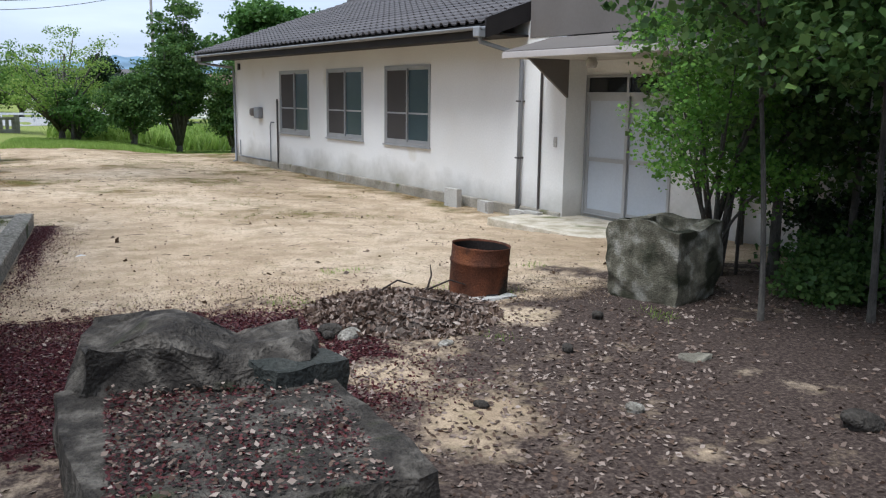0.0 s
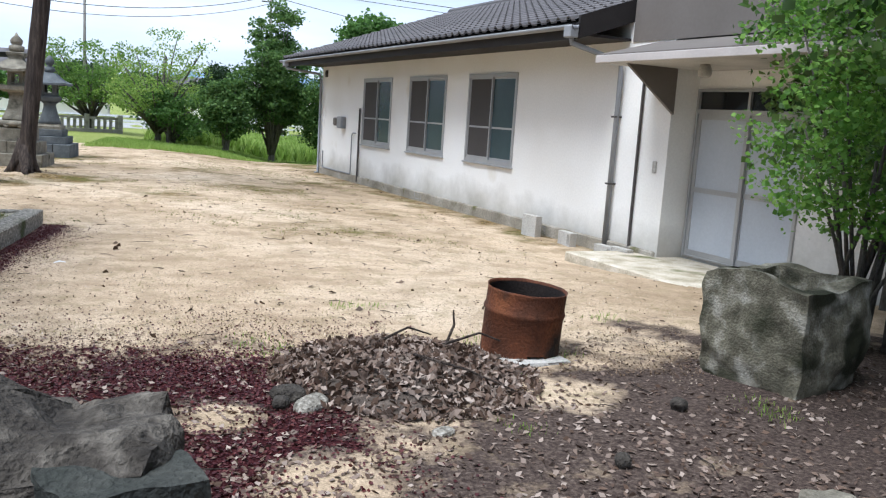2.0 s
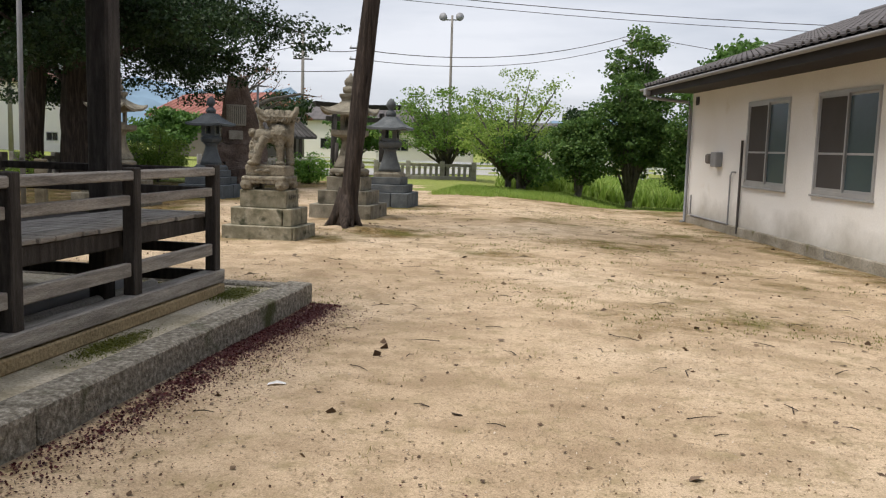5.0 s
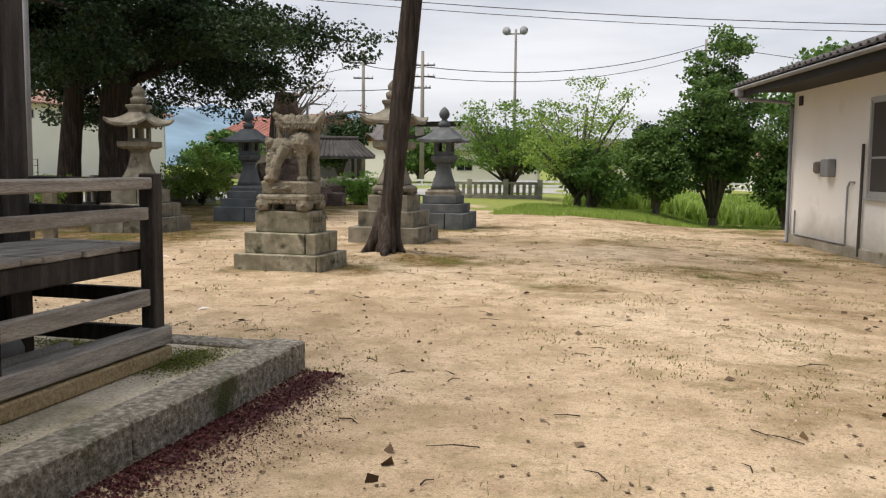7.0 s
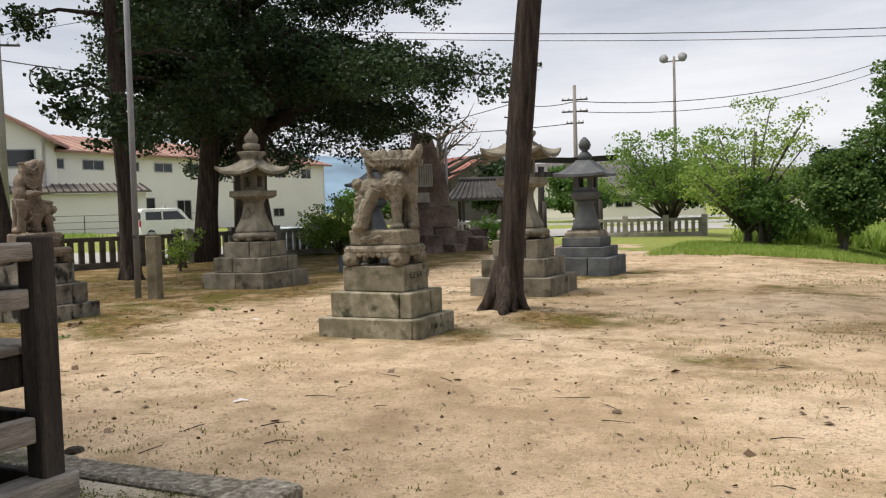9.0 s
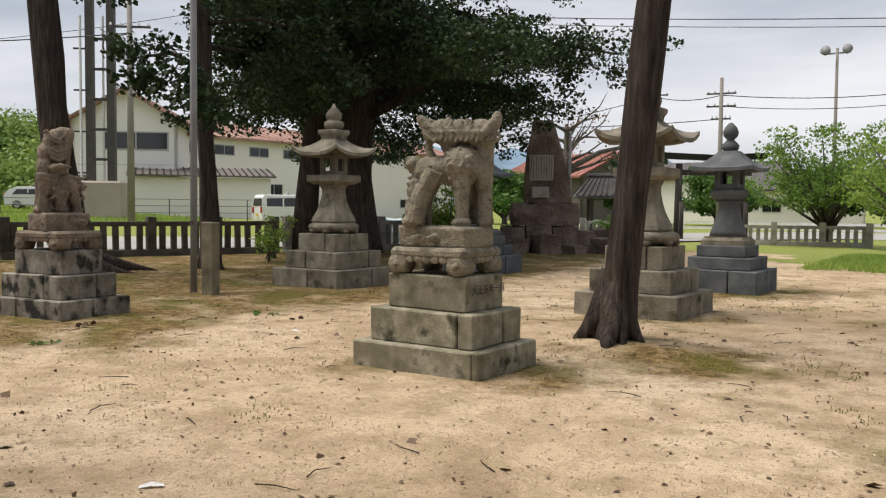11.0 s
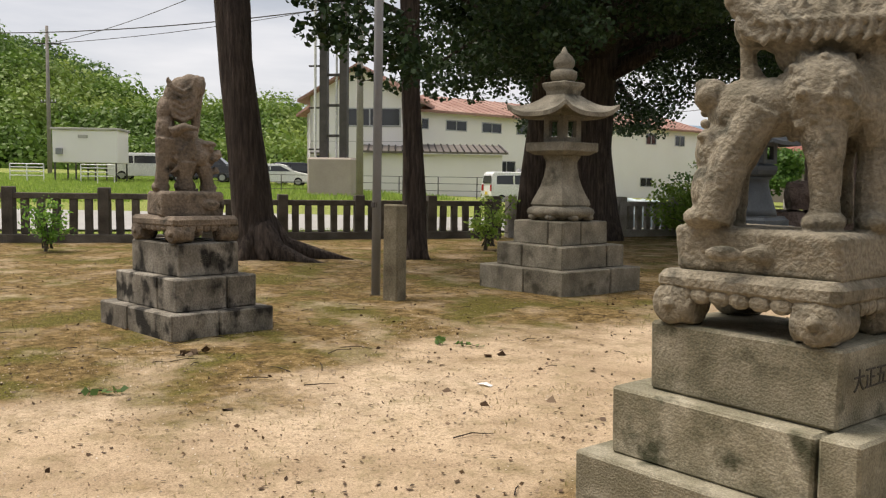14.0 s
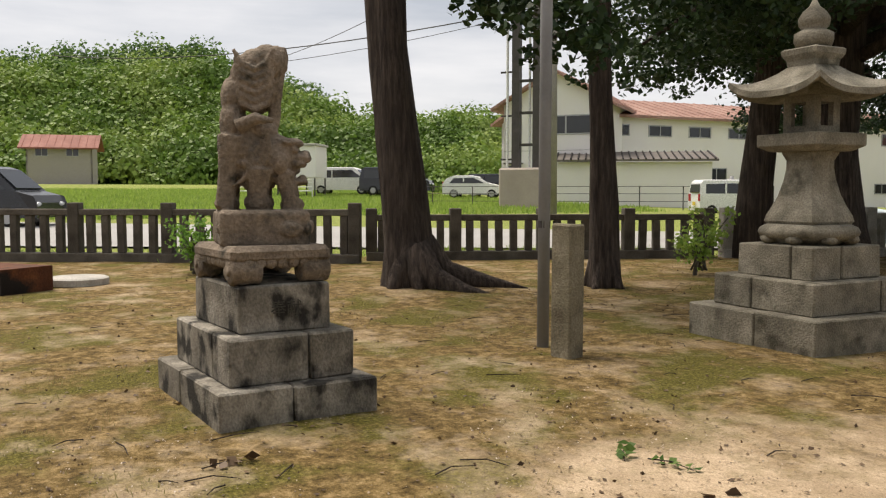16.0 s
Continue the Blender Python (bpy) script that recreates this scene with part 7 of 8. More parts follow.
# ---- vehicles ----
def car(label, x, y, rz, paint, kind="hatch", z=None):
    """A car that faces +x."""
    if kind == "van":
        L_, W_, prof = 3.5, 1.5, [(-1.75, 0.45), (-1.75, 1.0), (-1.66, 1.62), (-1.55, 1.76), (0.55, 1.76), (0.78, 1.70), (1.25, 1.12), (1.68, 0.98), (1.75, 0.75), (1.75, 0.3), (-1.72, 0.3)]
        glass = [(-1.45, 1.12), (-1.42, 1.58), (0.55, 1.62), (1.05, 1.12)]
        wx, wr = 1.15, 0.29
    elif kind == "minivan":
        L_, W_, prof = 4.8, 1.8, [(-2.4, 0.5), (-2.4, 1.1), (-2.25, 1.75), (-2.1, 1.86), (0.7, 1.86), (1.0, 1.78), (1.75, 1.12), (2.3, 0.98), (2.4, 0.75), (2.4, 0.32), (-2.35, 0.32)]
        glass = [(-2.1, 1.18), (-2.05, 1.68), (0.75, 1.70), (1.45, 1.18)]
        wx, wr = 1.45, 0.33
    elif kind == "suv":
        L_, W_, prof = 4.6, 1.82, [(-2.3, 0.5), (-2.3, 1.0), (-2.0, 1.55), (-1.7, 1.66), (0.3, 1.66), (0.6, 1.6), (1.3, 1.08), (2.1, 0.96), (2.3, 0.78), (2.3, 0.35), (-2.25, 0.35)]
        glass = [(-1.85, 1.1), (-1.65, 1.5), (0.35, 1.52), (1.0, 1.1)]
        wx, wr = 1.4, 0.35
    else:
        L_, W_, prof = 4.0, 1.7, [(-2.0, 0.45), (-2.0, 0.95), (-1.75, 1.3), (-1.3, 1.47), (0.0, 1.48), (0.35, 1.40), (1.05, 0.98), (1.75, 0.84), (2.0, 0.66), (2.0, 0.28), (-1.95, 0.28)]
        glass = [(-1.55, 1.0), (-1.25, 1.33), (0.05, 1.36), (0.8, 1.0)]
        wx, wr = 1.25, 0.31
    c = thing("car", label, "car", pose(x, y, gz(x, y) if z is None else z, 0, 0, rz), "parked cars")
    n = len(prof)
    mb = MB()
    v = []
    for s in (-1, 1):
        for px, pz in prof:
            tuck = 0.14 * max(0, (pz - 0.95) / 0.8)
            v.append((px, s * (W_ / 2 - tuck), pz))
    for s in (-1, 1):
        for px, pz in prof:
            v.append((px * 0.97, s * (W_ / 2 - 0.14 * max(0, (pz - 0.95) / 0.8) - 0.10), pz + (0.03 if pz > 0.6 else 0)))
    f = []
    for i in range(n):
        j = (i + 1) % n
        f.append((i, j, 2 * n + j, 2 * n + i))
        f.append((n + j, n + i, 3 * n + i, 3 * n + j))
        f.append((2 * n + i, 2 * n + j, 3 * n + j, 3 * n + i))
    f.append(tuple(range(n))[::-1])
    f.append(tuple(range(n, 2 * n)))
    body = part("body", mb.add(v, f), paint, c)
    for s in (-1, 1):
        g = []
        for px, pz in glass:
            tuck = 0.14 * max(0, (pz - 0.95) / 0.8)
            g += [(px, s * (W_ / 2 - tuck + 0.008), pz), (px, s * (W_ / 2 - tuck - 0.02), pz)]
        part("side_window", MB().add(g, [(0, 2, 4, 6) if s < 0 else (6, 4, 2, 0), (1, 7, 5, 3)] + [(0, 1, 3, 2), (2, 3, 5, 4), (4, 5, 7, 6), (6, 7, 1, 0)]), M_GLASS_D, c)
        part("pillar", MB().box((glass[1][0] + glass[2][0]) / 2 - 0.04, (glass[1][0] + glass[2][0]) / 2 + 0.04, s * (W_ / 2 - 0.04) - 0.02, s * (W_ / 2 - 0.04) + 0.02, glass[0][1], glass[1][1]), paint, c)
        part("headlight", MB().ball((L_ / 2 - 0.12, s * (W_ / 2 - 0.22), 0.74), (0.13, 0.16, 0.08), 8, 6), M_LIGHTS, c)
        part("tail_light", MB().cbox(-L_ / 2 - 0.02, -L_ / 2 + 0.08, s * (W_ / 2 - 0.16) - 0.07, s * (W_ / 2 - 0.16) + 0.07, 0.75, 1.1, 0.01), M_REDLAMP, c)
        for q in (-1, 1):
            wv = part("wheel", MB().lathe([(wr * 0.6, -0.1), (wr * 0.95, -0.1), (wr, -0.06), (wr, 0.06), (wr * 0.95, 0.1), (wr * 0.6, 0.1)], 18, pose(q * wx, s * (W_ / 2 - 0.1), wr, 90)), M_TYRE, c)
            part("rim", MB().lathe([(wr * 0.58, -0.105), (wr * 0.62, 0.0), (wr * 0.58, 0.105)], 12, pose(q * wx, s * (W_ / 2 - 0.1), wr, 90)), M_ALU, wv)
    # windscreen and rear glass
    i0 = 5
    for (a, b) in ((prof[5], prof[6]), (prof[2], prof[1])):
        k = 0.12
        p0 = (a[0] + (b[0] - a[0]) * k, a[1] + (b[1] - a[1]) * k)
        p1 = (a[0] + (b[0] - a[0]) * (1 - k), a[1] + (b[1] - a[1]) * (1 - k)) if a == prof[5] else (a[0] + (b[0] - a[0]) * 0.75, a[1] + (b[1] - a[1]) * 0.75)
        o = 0.02 if a == prof[5] else -0.02
        hw = W_ / 2 - 0.24
        part("windscreen", MB().add([(p0[0] + o, -hw, p0[1] + 0.03), (p0[0] + o, hw, p0[1] + 0.03), (p1[0] + o, hw + 0.05, p1[1] + 0.03), (p1[0] + o, -hw - 0.05, p1[1] + 0.03), (p0[0], -hw, p0[1]), (p0[0], hw, p0[1]), (p1[0], hw + 0.05, p1[1]), (p1[0], -hw - 0.05, p1[1])],
             [(0, 1, 2, 3), (7, 6, 5, 4), (0, 4, 5, 1), (2, 6, 7, 3), (1, 5, 6, 2), (3, 7, 4, 0)]), M_GLASS_D, c)
    part("number_plate", MB().box(-L_ / 2 - 0.012, -L_ / 2, -0.17, 0.17, 0.55, 0.72), mat("yellow_plate", [(0.6, 0.45, 0.05), (0.65, 0.5, 0.07)], 2, 0.6, 0, 20), c)
    return c


car("small white boxy van seen from behind", -34.7, 48.9, 70, M_WHITEP, "van", 0.1)
car("white hatchback parked beyond the field", -52.9, 44.5, 54, M_WHITEP, "hatch", 0.85)
car("black sport utility car parked beyond the field", -55.6, 47.6, 54, M_BLACKCAR, "suv", 0.85)
car("black minivan parked beyond the field", -56.0, 40.3, 54, M_BLACKCAR, "minivan", 1.05)
car("white minivan parked beside the prefab hut", -60.0, 38.0, 54, M_WHITEP, "minivan", 1.1)
car("dark hatchback parked beyond the field", -60.5, 42.8, 54, M_BLACKCAR, "hatch", 1.1)
car("dark car standing on the road", -33.3, 16.4, 60, M_BLACKCAR, "minivan", 0.2)

# ---- road beyond the fence ----
def build_road():
    o, d, s = Vector((-24.0, 0.0)), Vector((0.47, 0.883)), Vector((-0.883, 0.47))
    mb, V, nl, nw = MB(), [], 60, 7
    for i in range(nl + 1):
        for k in range(nw + 1):
            p = o + d * (-10 + i * 1.6) + s * (9.2 + k * 1.15)
            V.append((p.x, p.y, gz(p.x, p.y) + 0.05))
    mb.add(V, [(i * (nw + 1) + k, (i + 1) * (nw + 1) + k, (i + 1) * (nw + 1) + k + 1, i * (nw + 1) + k + 1) for i in range(nl) for k in range(nw)])
    r = new("road", mb.mesh("road"))
    r.data.materials.append(M_ROADM)
    return tagged(r, "pale worn asphalt road beyond the stone fence", "road", kind="structure")


build_road()


# ---- poles and wires ----
def utility_pole(x, y, h, label, arms, rz=0, z=None, r=0.15):
    p = thing("utility_pole", label, "utility pole", pose(x, y, gz(x, y) if z is None else z, 0, 0, rz), "utility poles")
    part("shaft", MB().tube([(0, 0, -0.5), (0, 0, h)], [r * 1.25, r * 0.75], 12), M_POLE, p, "", True)
    for za, half in arms:
        part("crossarm", MB().box(-half, half, -0.05, 0.05, za - 0.05, za + 0.05), M_PIPE_DARK, p)
        for s in (-0.9, -0.45, 0.45, 0.9):
            part("insulator", MB().lathe([(0.04, 0), (0.06, 0.06), (0.03, 0.16)], 8, pose(s * half, 0, za + 0.05)), M_WHITEP, p)
    return p


utility_pole(-35.3, 39.0, 12.0, "concrete utility pole before the works", [(9.6, 1.0)], 40)
utility_pole(-74.3, 35.5, 12.0, "slim utility pole in front of the hill", [(10.6, 1.1), (6.0, 0.6)], 55, 1.2)
utility_pole(-15.3, 68.0, 9.6, "utility pole with crossarms beyond the gate", [(8.6, 0.9), (7.8, 0.9), (7.0, 0.6)], 10)
utility_pole(-22.0, 74.0, 10.5, "utility pole with crossarms beyond the gate", [(9.6, 1.0), (8.4, 0.8)], 20)
utility_pole(4.8, 88.0, 13.4, "tall utility pole beyond the field", [(12.4, 0.9)], 0)
utility_pole(-40.0, 62.0, 10.0, "leaning utility pole by the works", [(9.0, 0.8)], 0)
fl = thing("floodlight_mast", "tall grey mast with paired floodlights", "floodlight", pose(-10.0, 76.0, -0.4))
part("shaft", MB().tube([(0, 0, -0.3), (0, 0, 12.6)], [0.14, 0.09], 10), M_POLE, fl, "", True)
part("crossbar", MB().box(-0.75, 0.75, -0.05, 0.05, 12.2, 12.3), M_PIPE, fl)
for s in (-0.6, 0.6):
    part("floodlight", MB().lathe([(0.12, 0), (0.3, 0.18), (0.33, 0.42)], 14, pose(s, -0.05, 12.35, 75, 0, 25 * s)), M_PIPE, fl, "", True)
tw = thing("steel_tower", "twin steel column frame with rungs and cables", "tower", pose(-40.1, 40.6, 0.5, 0, 0, 40))
for x in (-0.55, 0.55):
    part("column", MB().box(x - 0.2, x + 0.2, -0.2, 0.2, -0.5, 13.0), M_PIPE_DARK, tw)
for z in np.arange(1.5, 11, 1.6):
    part("rung", MB().box(-0.6, 0.6, -0.05, 0.05, z, z + 0.14), M_PIPE_DARK, tw)
part("conduit", MB().tube([(-1.05, 0, -0.4), (-1.05, 0, 10.8)], 0.07, 8), M_WHITEP, tw)
part("conduit", MB().tube([(0.1, 0.1, -0.4), (0.1, 0.1, 10.8)], 0.06, 8), M_WHITEP, tw)
for z in (2.4, 4.6, 6.8, 9.0):
    part("bracket", MB().box(-1.4, -0.5, -0.04, 0.04, z, z + 0.09), M_PIPE_DARK, tw)
part("wrapped_base", MB().cbox(-1.2, 1.3, -0.9, 0.9, -0.4, 2.0, 0.1), M_SHEET, tw, "grey-brown sheeted screen")


def wire(a, b, sag, r, label="thin dark overhead cable"):
    pts = [Vector(a).lerp(Vector(b), i / 14) - Vector((0, 0, sag * 4 * (i / 14) * (1 - i / 14))) for i in range(15)]
    w = thing("overhead_cable", label, "cable", pose(0, 0, 0), "overhead cables")
    part("strand", MB().tube(pts, r, 5), M_PIPE_DARK, w)


wire((-30, 51, 12.2), (30, 68, 10.0), 1.0, 0.025)
wire((-30, 51.3, 11.9), (30, 68.3, 9.6), 1.0, 0.02)
wire((-15.3, 68, 8.5), (4.8, 88, 12.3), 1.2, 0.03)
wire((-15.3, 68, 7.8), (4.8, 88, 11.6), 1.2, 0.025)
wire((4.8, 88, 12.3), (60, 120, 12), 1.5, 0.03)
wire((-15.3, 68, 8.5), (-22, 74, 9.5), 0.3, 0.03)
wire((-22, 74, 9.5), (-70, 95, 10), 1.5, 0.03)
wire((-15.3, 68, 7.0), (-40, 62, 8.0), 0.7, 0.03)
wire((-35.3, 39, 9.6), (-40.1, 40.6, 10.6), 0.2, 0.03)
wire((-35.3, 39, 9.6), (-74.3, 20, 11.5), 1.0, 0.03)
wire((-35.3, 39, 9.2), (-20, 52, 8.3), 0.6, 0.03)
wire((-74.3, 35.5, 11.8), (-40.1, 40.6, 14.5), 0.8, 0.025)
wire((-74.3, 35.5, 11.8), (-50, 60, 17), 0.8, 0.025)
for cx_, cy_, cz_ in ((-35.9, 38.5, 9.0), (-33.9, 40.19, 8.37)):
    cl_ = thing("cable_coil", "spare cable coil hanging from the line", "cable", pose(cx_, cy_, cz_, 0, 0, 35))
    part("loop", MB().tube([(0.5 * math.cos(a * math.pi / 8), 0, 0.55 * math.sin(a * math.pi / 8)) for a in range(17)], 0.04, 6), M_PIPE_DARK, cl_)
# white guard rail along the far road
gr = thing("guard_rail", "white guard rail along the far road", "guard rail", pose(-24, 62.5, -0.35, 0, 0, 8))
for z in (0.45, 0.75):
    part("beam", MB().box(0, 48, -0.03, 0.03, z, z + 0.14), M_WHITEP, gr)
for k in range(25):
    part("post", MB().box(k * 2 - 0.05, k * 2 + 0.05, 0.03, 0.13, -0.3, 0.85), M_WHITEP, gr)


# ---- wooded hill and blue mountains ----
def hill(name, label, ridge, depth, foot_z, seed, leaf, n, size, rows=16, m=None, bumps=3.0):
    """ridge: (x, y, z) crest; the slope comes down towards the yard."""
    rng = np.random.default_rng(seed)
    P = [Vector(p) for p in ridge]
    cols = []
    for i in range(len(P) - 1):
        for k in range(8):
            cols.append(P[i].lerp(P[i + 1], k / 8))
    cols.append(P[-1])
    mb, V = MB(), []
    eye = Vector((-3, 18, 0))
    for c in cols:
        d = (eye - c)
        d.z = 0
        d.normalize()
        for j in range(rows + 1):
            u = j / rows
            z = c.z + (foot_z - c.z) * (u ** 1.15)
            q = Vector((c.x, c.y, 0)) + d * depth * u
            q.z = z + bumps * noise.noise((q.x * 0.05, q.y * 0.05, seed)) + bumps * 0.5 * noise.noise((q.x * 0.16, q.y * 0.16, seed))
            V.append(q)
    nr = rows + 1
    mb.add(V, [(i * nr + j, i * nr + j + 1, (i + 1) * nr + j + 1, (i + 1) * nr + j) for i in range(len(cols) - 1) for j in range(rows)])
    t = thing(name, label, "hill", pose(0, 0, 0))
    part("slope", mb, m, t, "", True)
    if n:
        A = np.array([tuple(v) for v in V]).reshape(len(cols), nr, 3)
        per = 110
        tuft = max(200, n // per)
        i, j = rng.integers(0, len(cols) - 1, tuft), rng.integers(0, rows - 1, tuft)
        a, b = rng.uniform(0, 1, (tuft, 1)), rng.uniform(0, 1, (tuft, 1))
        c = (A[i, j] * (1 - a) + A[i + 1, j] * a) * (1 - b) + (A[i, j + 1] * (1 - a) + A[i + 1, j + 1] * a) * b
        r = rng.uniform(1.6, 3.6, tuft)
        tall = np.where(rng.uniform(0, 1, tuft) < 0.45, 1.7, 1.0)
        d = rng.normal(size=(tuft, per, 3))
        d[:, :, 2] = np.abs(d[:, :, 2]) - 0.35
        d /= np.linalg.norm(d, axis=2)[:, :, None]
        rad = np.stack([r, r, r * tall], 1)[:, None, :]
        lump = 0.78 + 0.3 * rng.uniform(0, 1, (tuft, per, 1))
        pts = (c + np.stack([r * 0, r * 0, r * 0.55], 1))[:, None, :] + d * rad * lump
        pts, d = pts.reshape(-1, 3), d.reshape(-1, 3) + rng.normal(0, 0.35, (tuft * per, 3))
        d /= np.linalg.norm(d, axis=1)[:, None]
        e1 = np.cross(d, rng.normal(size=d.shape))
        e1 /= np.linalg.norm(e1, axis=1)[:, None] + 1e-9
        e2 = np.cross(d, e1)
        h_ = (size * rng.uniform(0.5, 1.2, len(pts)))[:, None]
        leaves = np.stack([pts - e1 * h_, pts + e2 * h_ * 0.8, pts + e1 * h_, pts - e2 * h_ * 0.8], 1)
        o = part("woodland", quads("woodland", leaves, leaf), None, t)
        tagged(o, "dense bamboo and broadleaf woodland", kind="stuff")
    return t


M_HILL = mat("hill_undergrowth", [(0.035, 0.075, 0.016), (0.08, 0.15, 0.03)], 0.1, 0.95, 0.0, 1.0)
wh = hill("wooded_hill", "steep hill of bright bamboo and dark trees", [(-170, -70, 16), (-178, -25, 18), (-183, 12, 20), (-184, 25, 22), (-184, 35, 23), (-182, 46, 22), (-180, 56, 21), (-177, 67, 17), (-173, 77, 14.5), (-170, 84, 12), (-166, 94, 11.5), (-164, 99, 12.5), (-160, 106, 12), (-146, 135, 10), (-130, 165, 8)], 55, -1.0, 6, L_BAMBOO, 250000, 0.42, m=M_HILL)
wh2 = hill("wooded_ridge", "dark broadleaf woods crowning the hill", [(-196, -40, 20), (-200, 5, 24), (-202, 25, 27), (-202, 36, 29), (-200, 48, 28), (-198, 60, 27), (-194, 70, 22), (-188, 80, 16)], 16, 14.0, 14, L_EVER, 50000, 0.46, m=M_HILL)
# the blue of distance haze is mixed straight into the mountain colour
M_MTN = mat("haze_tinted_mountain", [(0.14, 0.22, 0.30), (0.18, 0.27, 0.35)], 0.004, 0.95, 0.0, 0.02)
hill("far_mountains", "mountains on the horizon with blue haze put into their colour", [(-900, 500, 60), (-700, 720, 80), (-520, 880, 66), (-400, 935, 58), (-350, 950, 64), (-305, 960, 40), (-200, 990, 30), (-129, 1010, 24), (-66, 1027, 34), (30, 1030, 42), (160, 1020, 30), (320, 960, 50), (520, 880, 40), (800, 700, 60)], 250, 0.0, 9, None, 0, 1, 6, M_MTN, 8.0)

# ---- ground cover ----
rng_g = np.random.default_rng(77)


def on_ground(x, y, lift=0.0):
    return np.stack([x, y, ground_z(x, y) + lift], 1)


def litter(name, label, x, y, size, leaf, flat=0.75, long=2.2, lift=0.008):
    me = quads(name, leaf_quads(on_ground(x, y, lift), size, rng_g, flat, long), leaf)
    return tagged(new(name, me), label, "leaves", kind="stuff")


n = 34000
x, y = rng_g.uniform(-0.3, 8.5, n), rng_g.uniform(1.5, 8.6, n)
keep = rng_g.uniform(0, 1, n) < np.clip(0.30 + 0.45 * wave(x, y, 1.3, 3) + 0.35 * np.exp(-((x - 2.8) / 1.8) ** 2), 0.04, 1) * smooth(8.4, 6.6, y)
litter("leaf_litter", "pale dry leaves strewn over the dark soil", x[keep], y[keep], 0.026, L_LITTER, 0.7, 3.6)
n = 52000
x, y = 1.4 + 2.1 * rng_g.uniform(-1, 1, n), 6.15 + 1.6 * rng_g.uniform(-1, 1, n)
keep = rng_g.uniform(0, 1, n) < np.clip(0.62 + 0.6 * wave(x, y, 1.1, 5), 0.0, 1) * np.prod([1 - np.exp(-((x - q[0]) ** 2 + (y - q[1]) ** 2) / q[2] ** 2) for q in SANDY], axis=0) * np.exp(-(((x - 1.2) / 1.8) ** 6 + ((y - 6.15) / 1.5) ** 6))
litter("red_leaf_litter", "dark red fallen leaf carpet", x[keep], y[keep], 0.02, L_LITTER_RED)
n = 9000
y = 13.6 - np.abs(rng_g.normal(0, 2.2, n))
x = -0.29 + np.abs(rng_g.normal(0.12, 0.085, n) + 0.04 * np.sin(y * 2))
litter("red_leaf_litter", "dark red leaves drifted along the kerb", x, y, 0.017, L_LITTER_RED)
n = 5000
y = 13.4 - np.abs(rng_g.normal(0, 2.4, n))
x = -0.12 + np.abs(rng_g.normal(0, 0.26, n))
litter("leaf_scraps", "reddish leaf crumbs scattered beside the kerb", x, y, 0.011, L_LITTER_RED)
n = 9000
x, y = rng_g.uniform(-15.5, -3.5, n), rng_g.uniform(14.5, 28, n)
keep = rng_g.uniform(0, 1, n) < np.clip(0.45 + 0.7 * wave(x, y, 0.9, 4), 0.05, 1)
litter("leaf_scraps", "brown leaf crumbs and twigs over the moss", x[keep], y[keep], 0.017, L_SCRAP, 0.75, 3.0)
# chips and fragments thinning out from the soil into the sand
n = 16000
y = 7.0 + np.abs(rng_g.normal(0, 1.15, n))
x = rng_g.uniform(-0.25, 6.0, n)
keep = rng_g.uniform(0, 1, n) < np.clip(0.5 + 0.7 * wave(x, y, 1.6, 8), 0.1, 1)
litter("leaf_scraps", "crumbled leaf scraps thinning out over the sand", x[keep], y[keep], 0.013, L_SCRAP, 0.8, 2.6)
n = 5000
y = 6.9 + np.abs(rng_g.normal(0, 0.9, n))
x = rng_g.uniform(0.1, 3.6, n)
litter("red_leaf_litter", "dark red leaf scraps at the edge of the sand", x, y, 0.015, L_LITTER_RED)
# moss cushions and sand swept along the kerb on the platform
for cx, cy, rx, ry, k in ((-0.82, 13.0, 0.20, 0.36, 5200), (-0.74, 10.95, 0.12, 0.42, 4200), (-0.78, 9.0, 0.14, 0.5, 4200), (-1.6, 13.2, 0.7, 0.16, 4200)):
    u, v = rng_g.normal(0, 0.5, k), rng_g.normal(0, 0.5, k)
    me = quads("moss", leaf_quads(np.stack([np.minimum(cx + rx * u, -0.56), np.minimum(cy + ry * v, 13.44), 0.168 + 0.022 * np.exp(-(u ** 2 + v ** 2)) * rng_g.uniform(0, 1, k)], 1), 0.011, rng_g, 0.7), L_MOSS)
    tagged(new("moss_patch", me), "yellow-green moss cushion on the platform concrete", "moss", kind="stuff")
# leaves lying on the flat rock
n = 4200
x, y = rng_g.uniform(0.75, 1.95, n), rng_g.uniform(3.1, 4.7, n)
me = quads("leaves", leaf_quads(np.stack([x, y, np.full(n, 0.345) + rng_g.uniform(-0.02, 0.02, n)], 1), 0.021, rng_g, 0.8), L_LITTER_RED)
tagged(new("rock_leaves", me), "red leaves lying on the flat rock", "leaves", kind="stuff")
n = 800
x, y = rng_g.uniform(0.75, 1.95, n), rng_g.uniform(3.1, 4.7, n)
me = quads("leaves", leaf_quads(np.stack([x, y, np.full(n, 0.365) + rng_g.uniform(-0.02, 0.03, n)], 1), 0.024, rng_g, 0.8, 3.0), L_LITTER)
tagged(new("rock_leaves", me), "pale dry leaves lying on the flat rock", "leaves", kind="stuff")
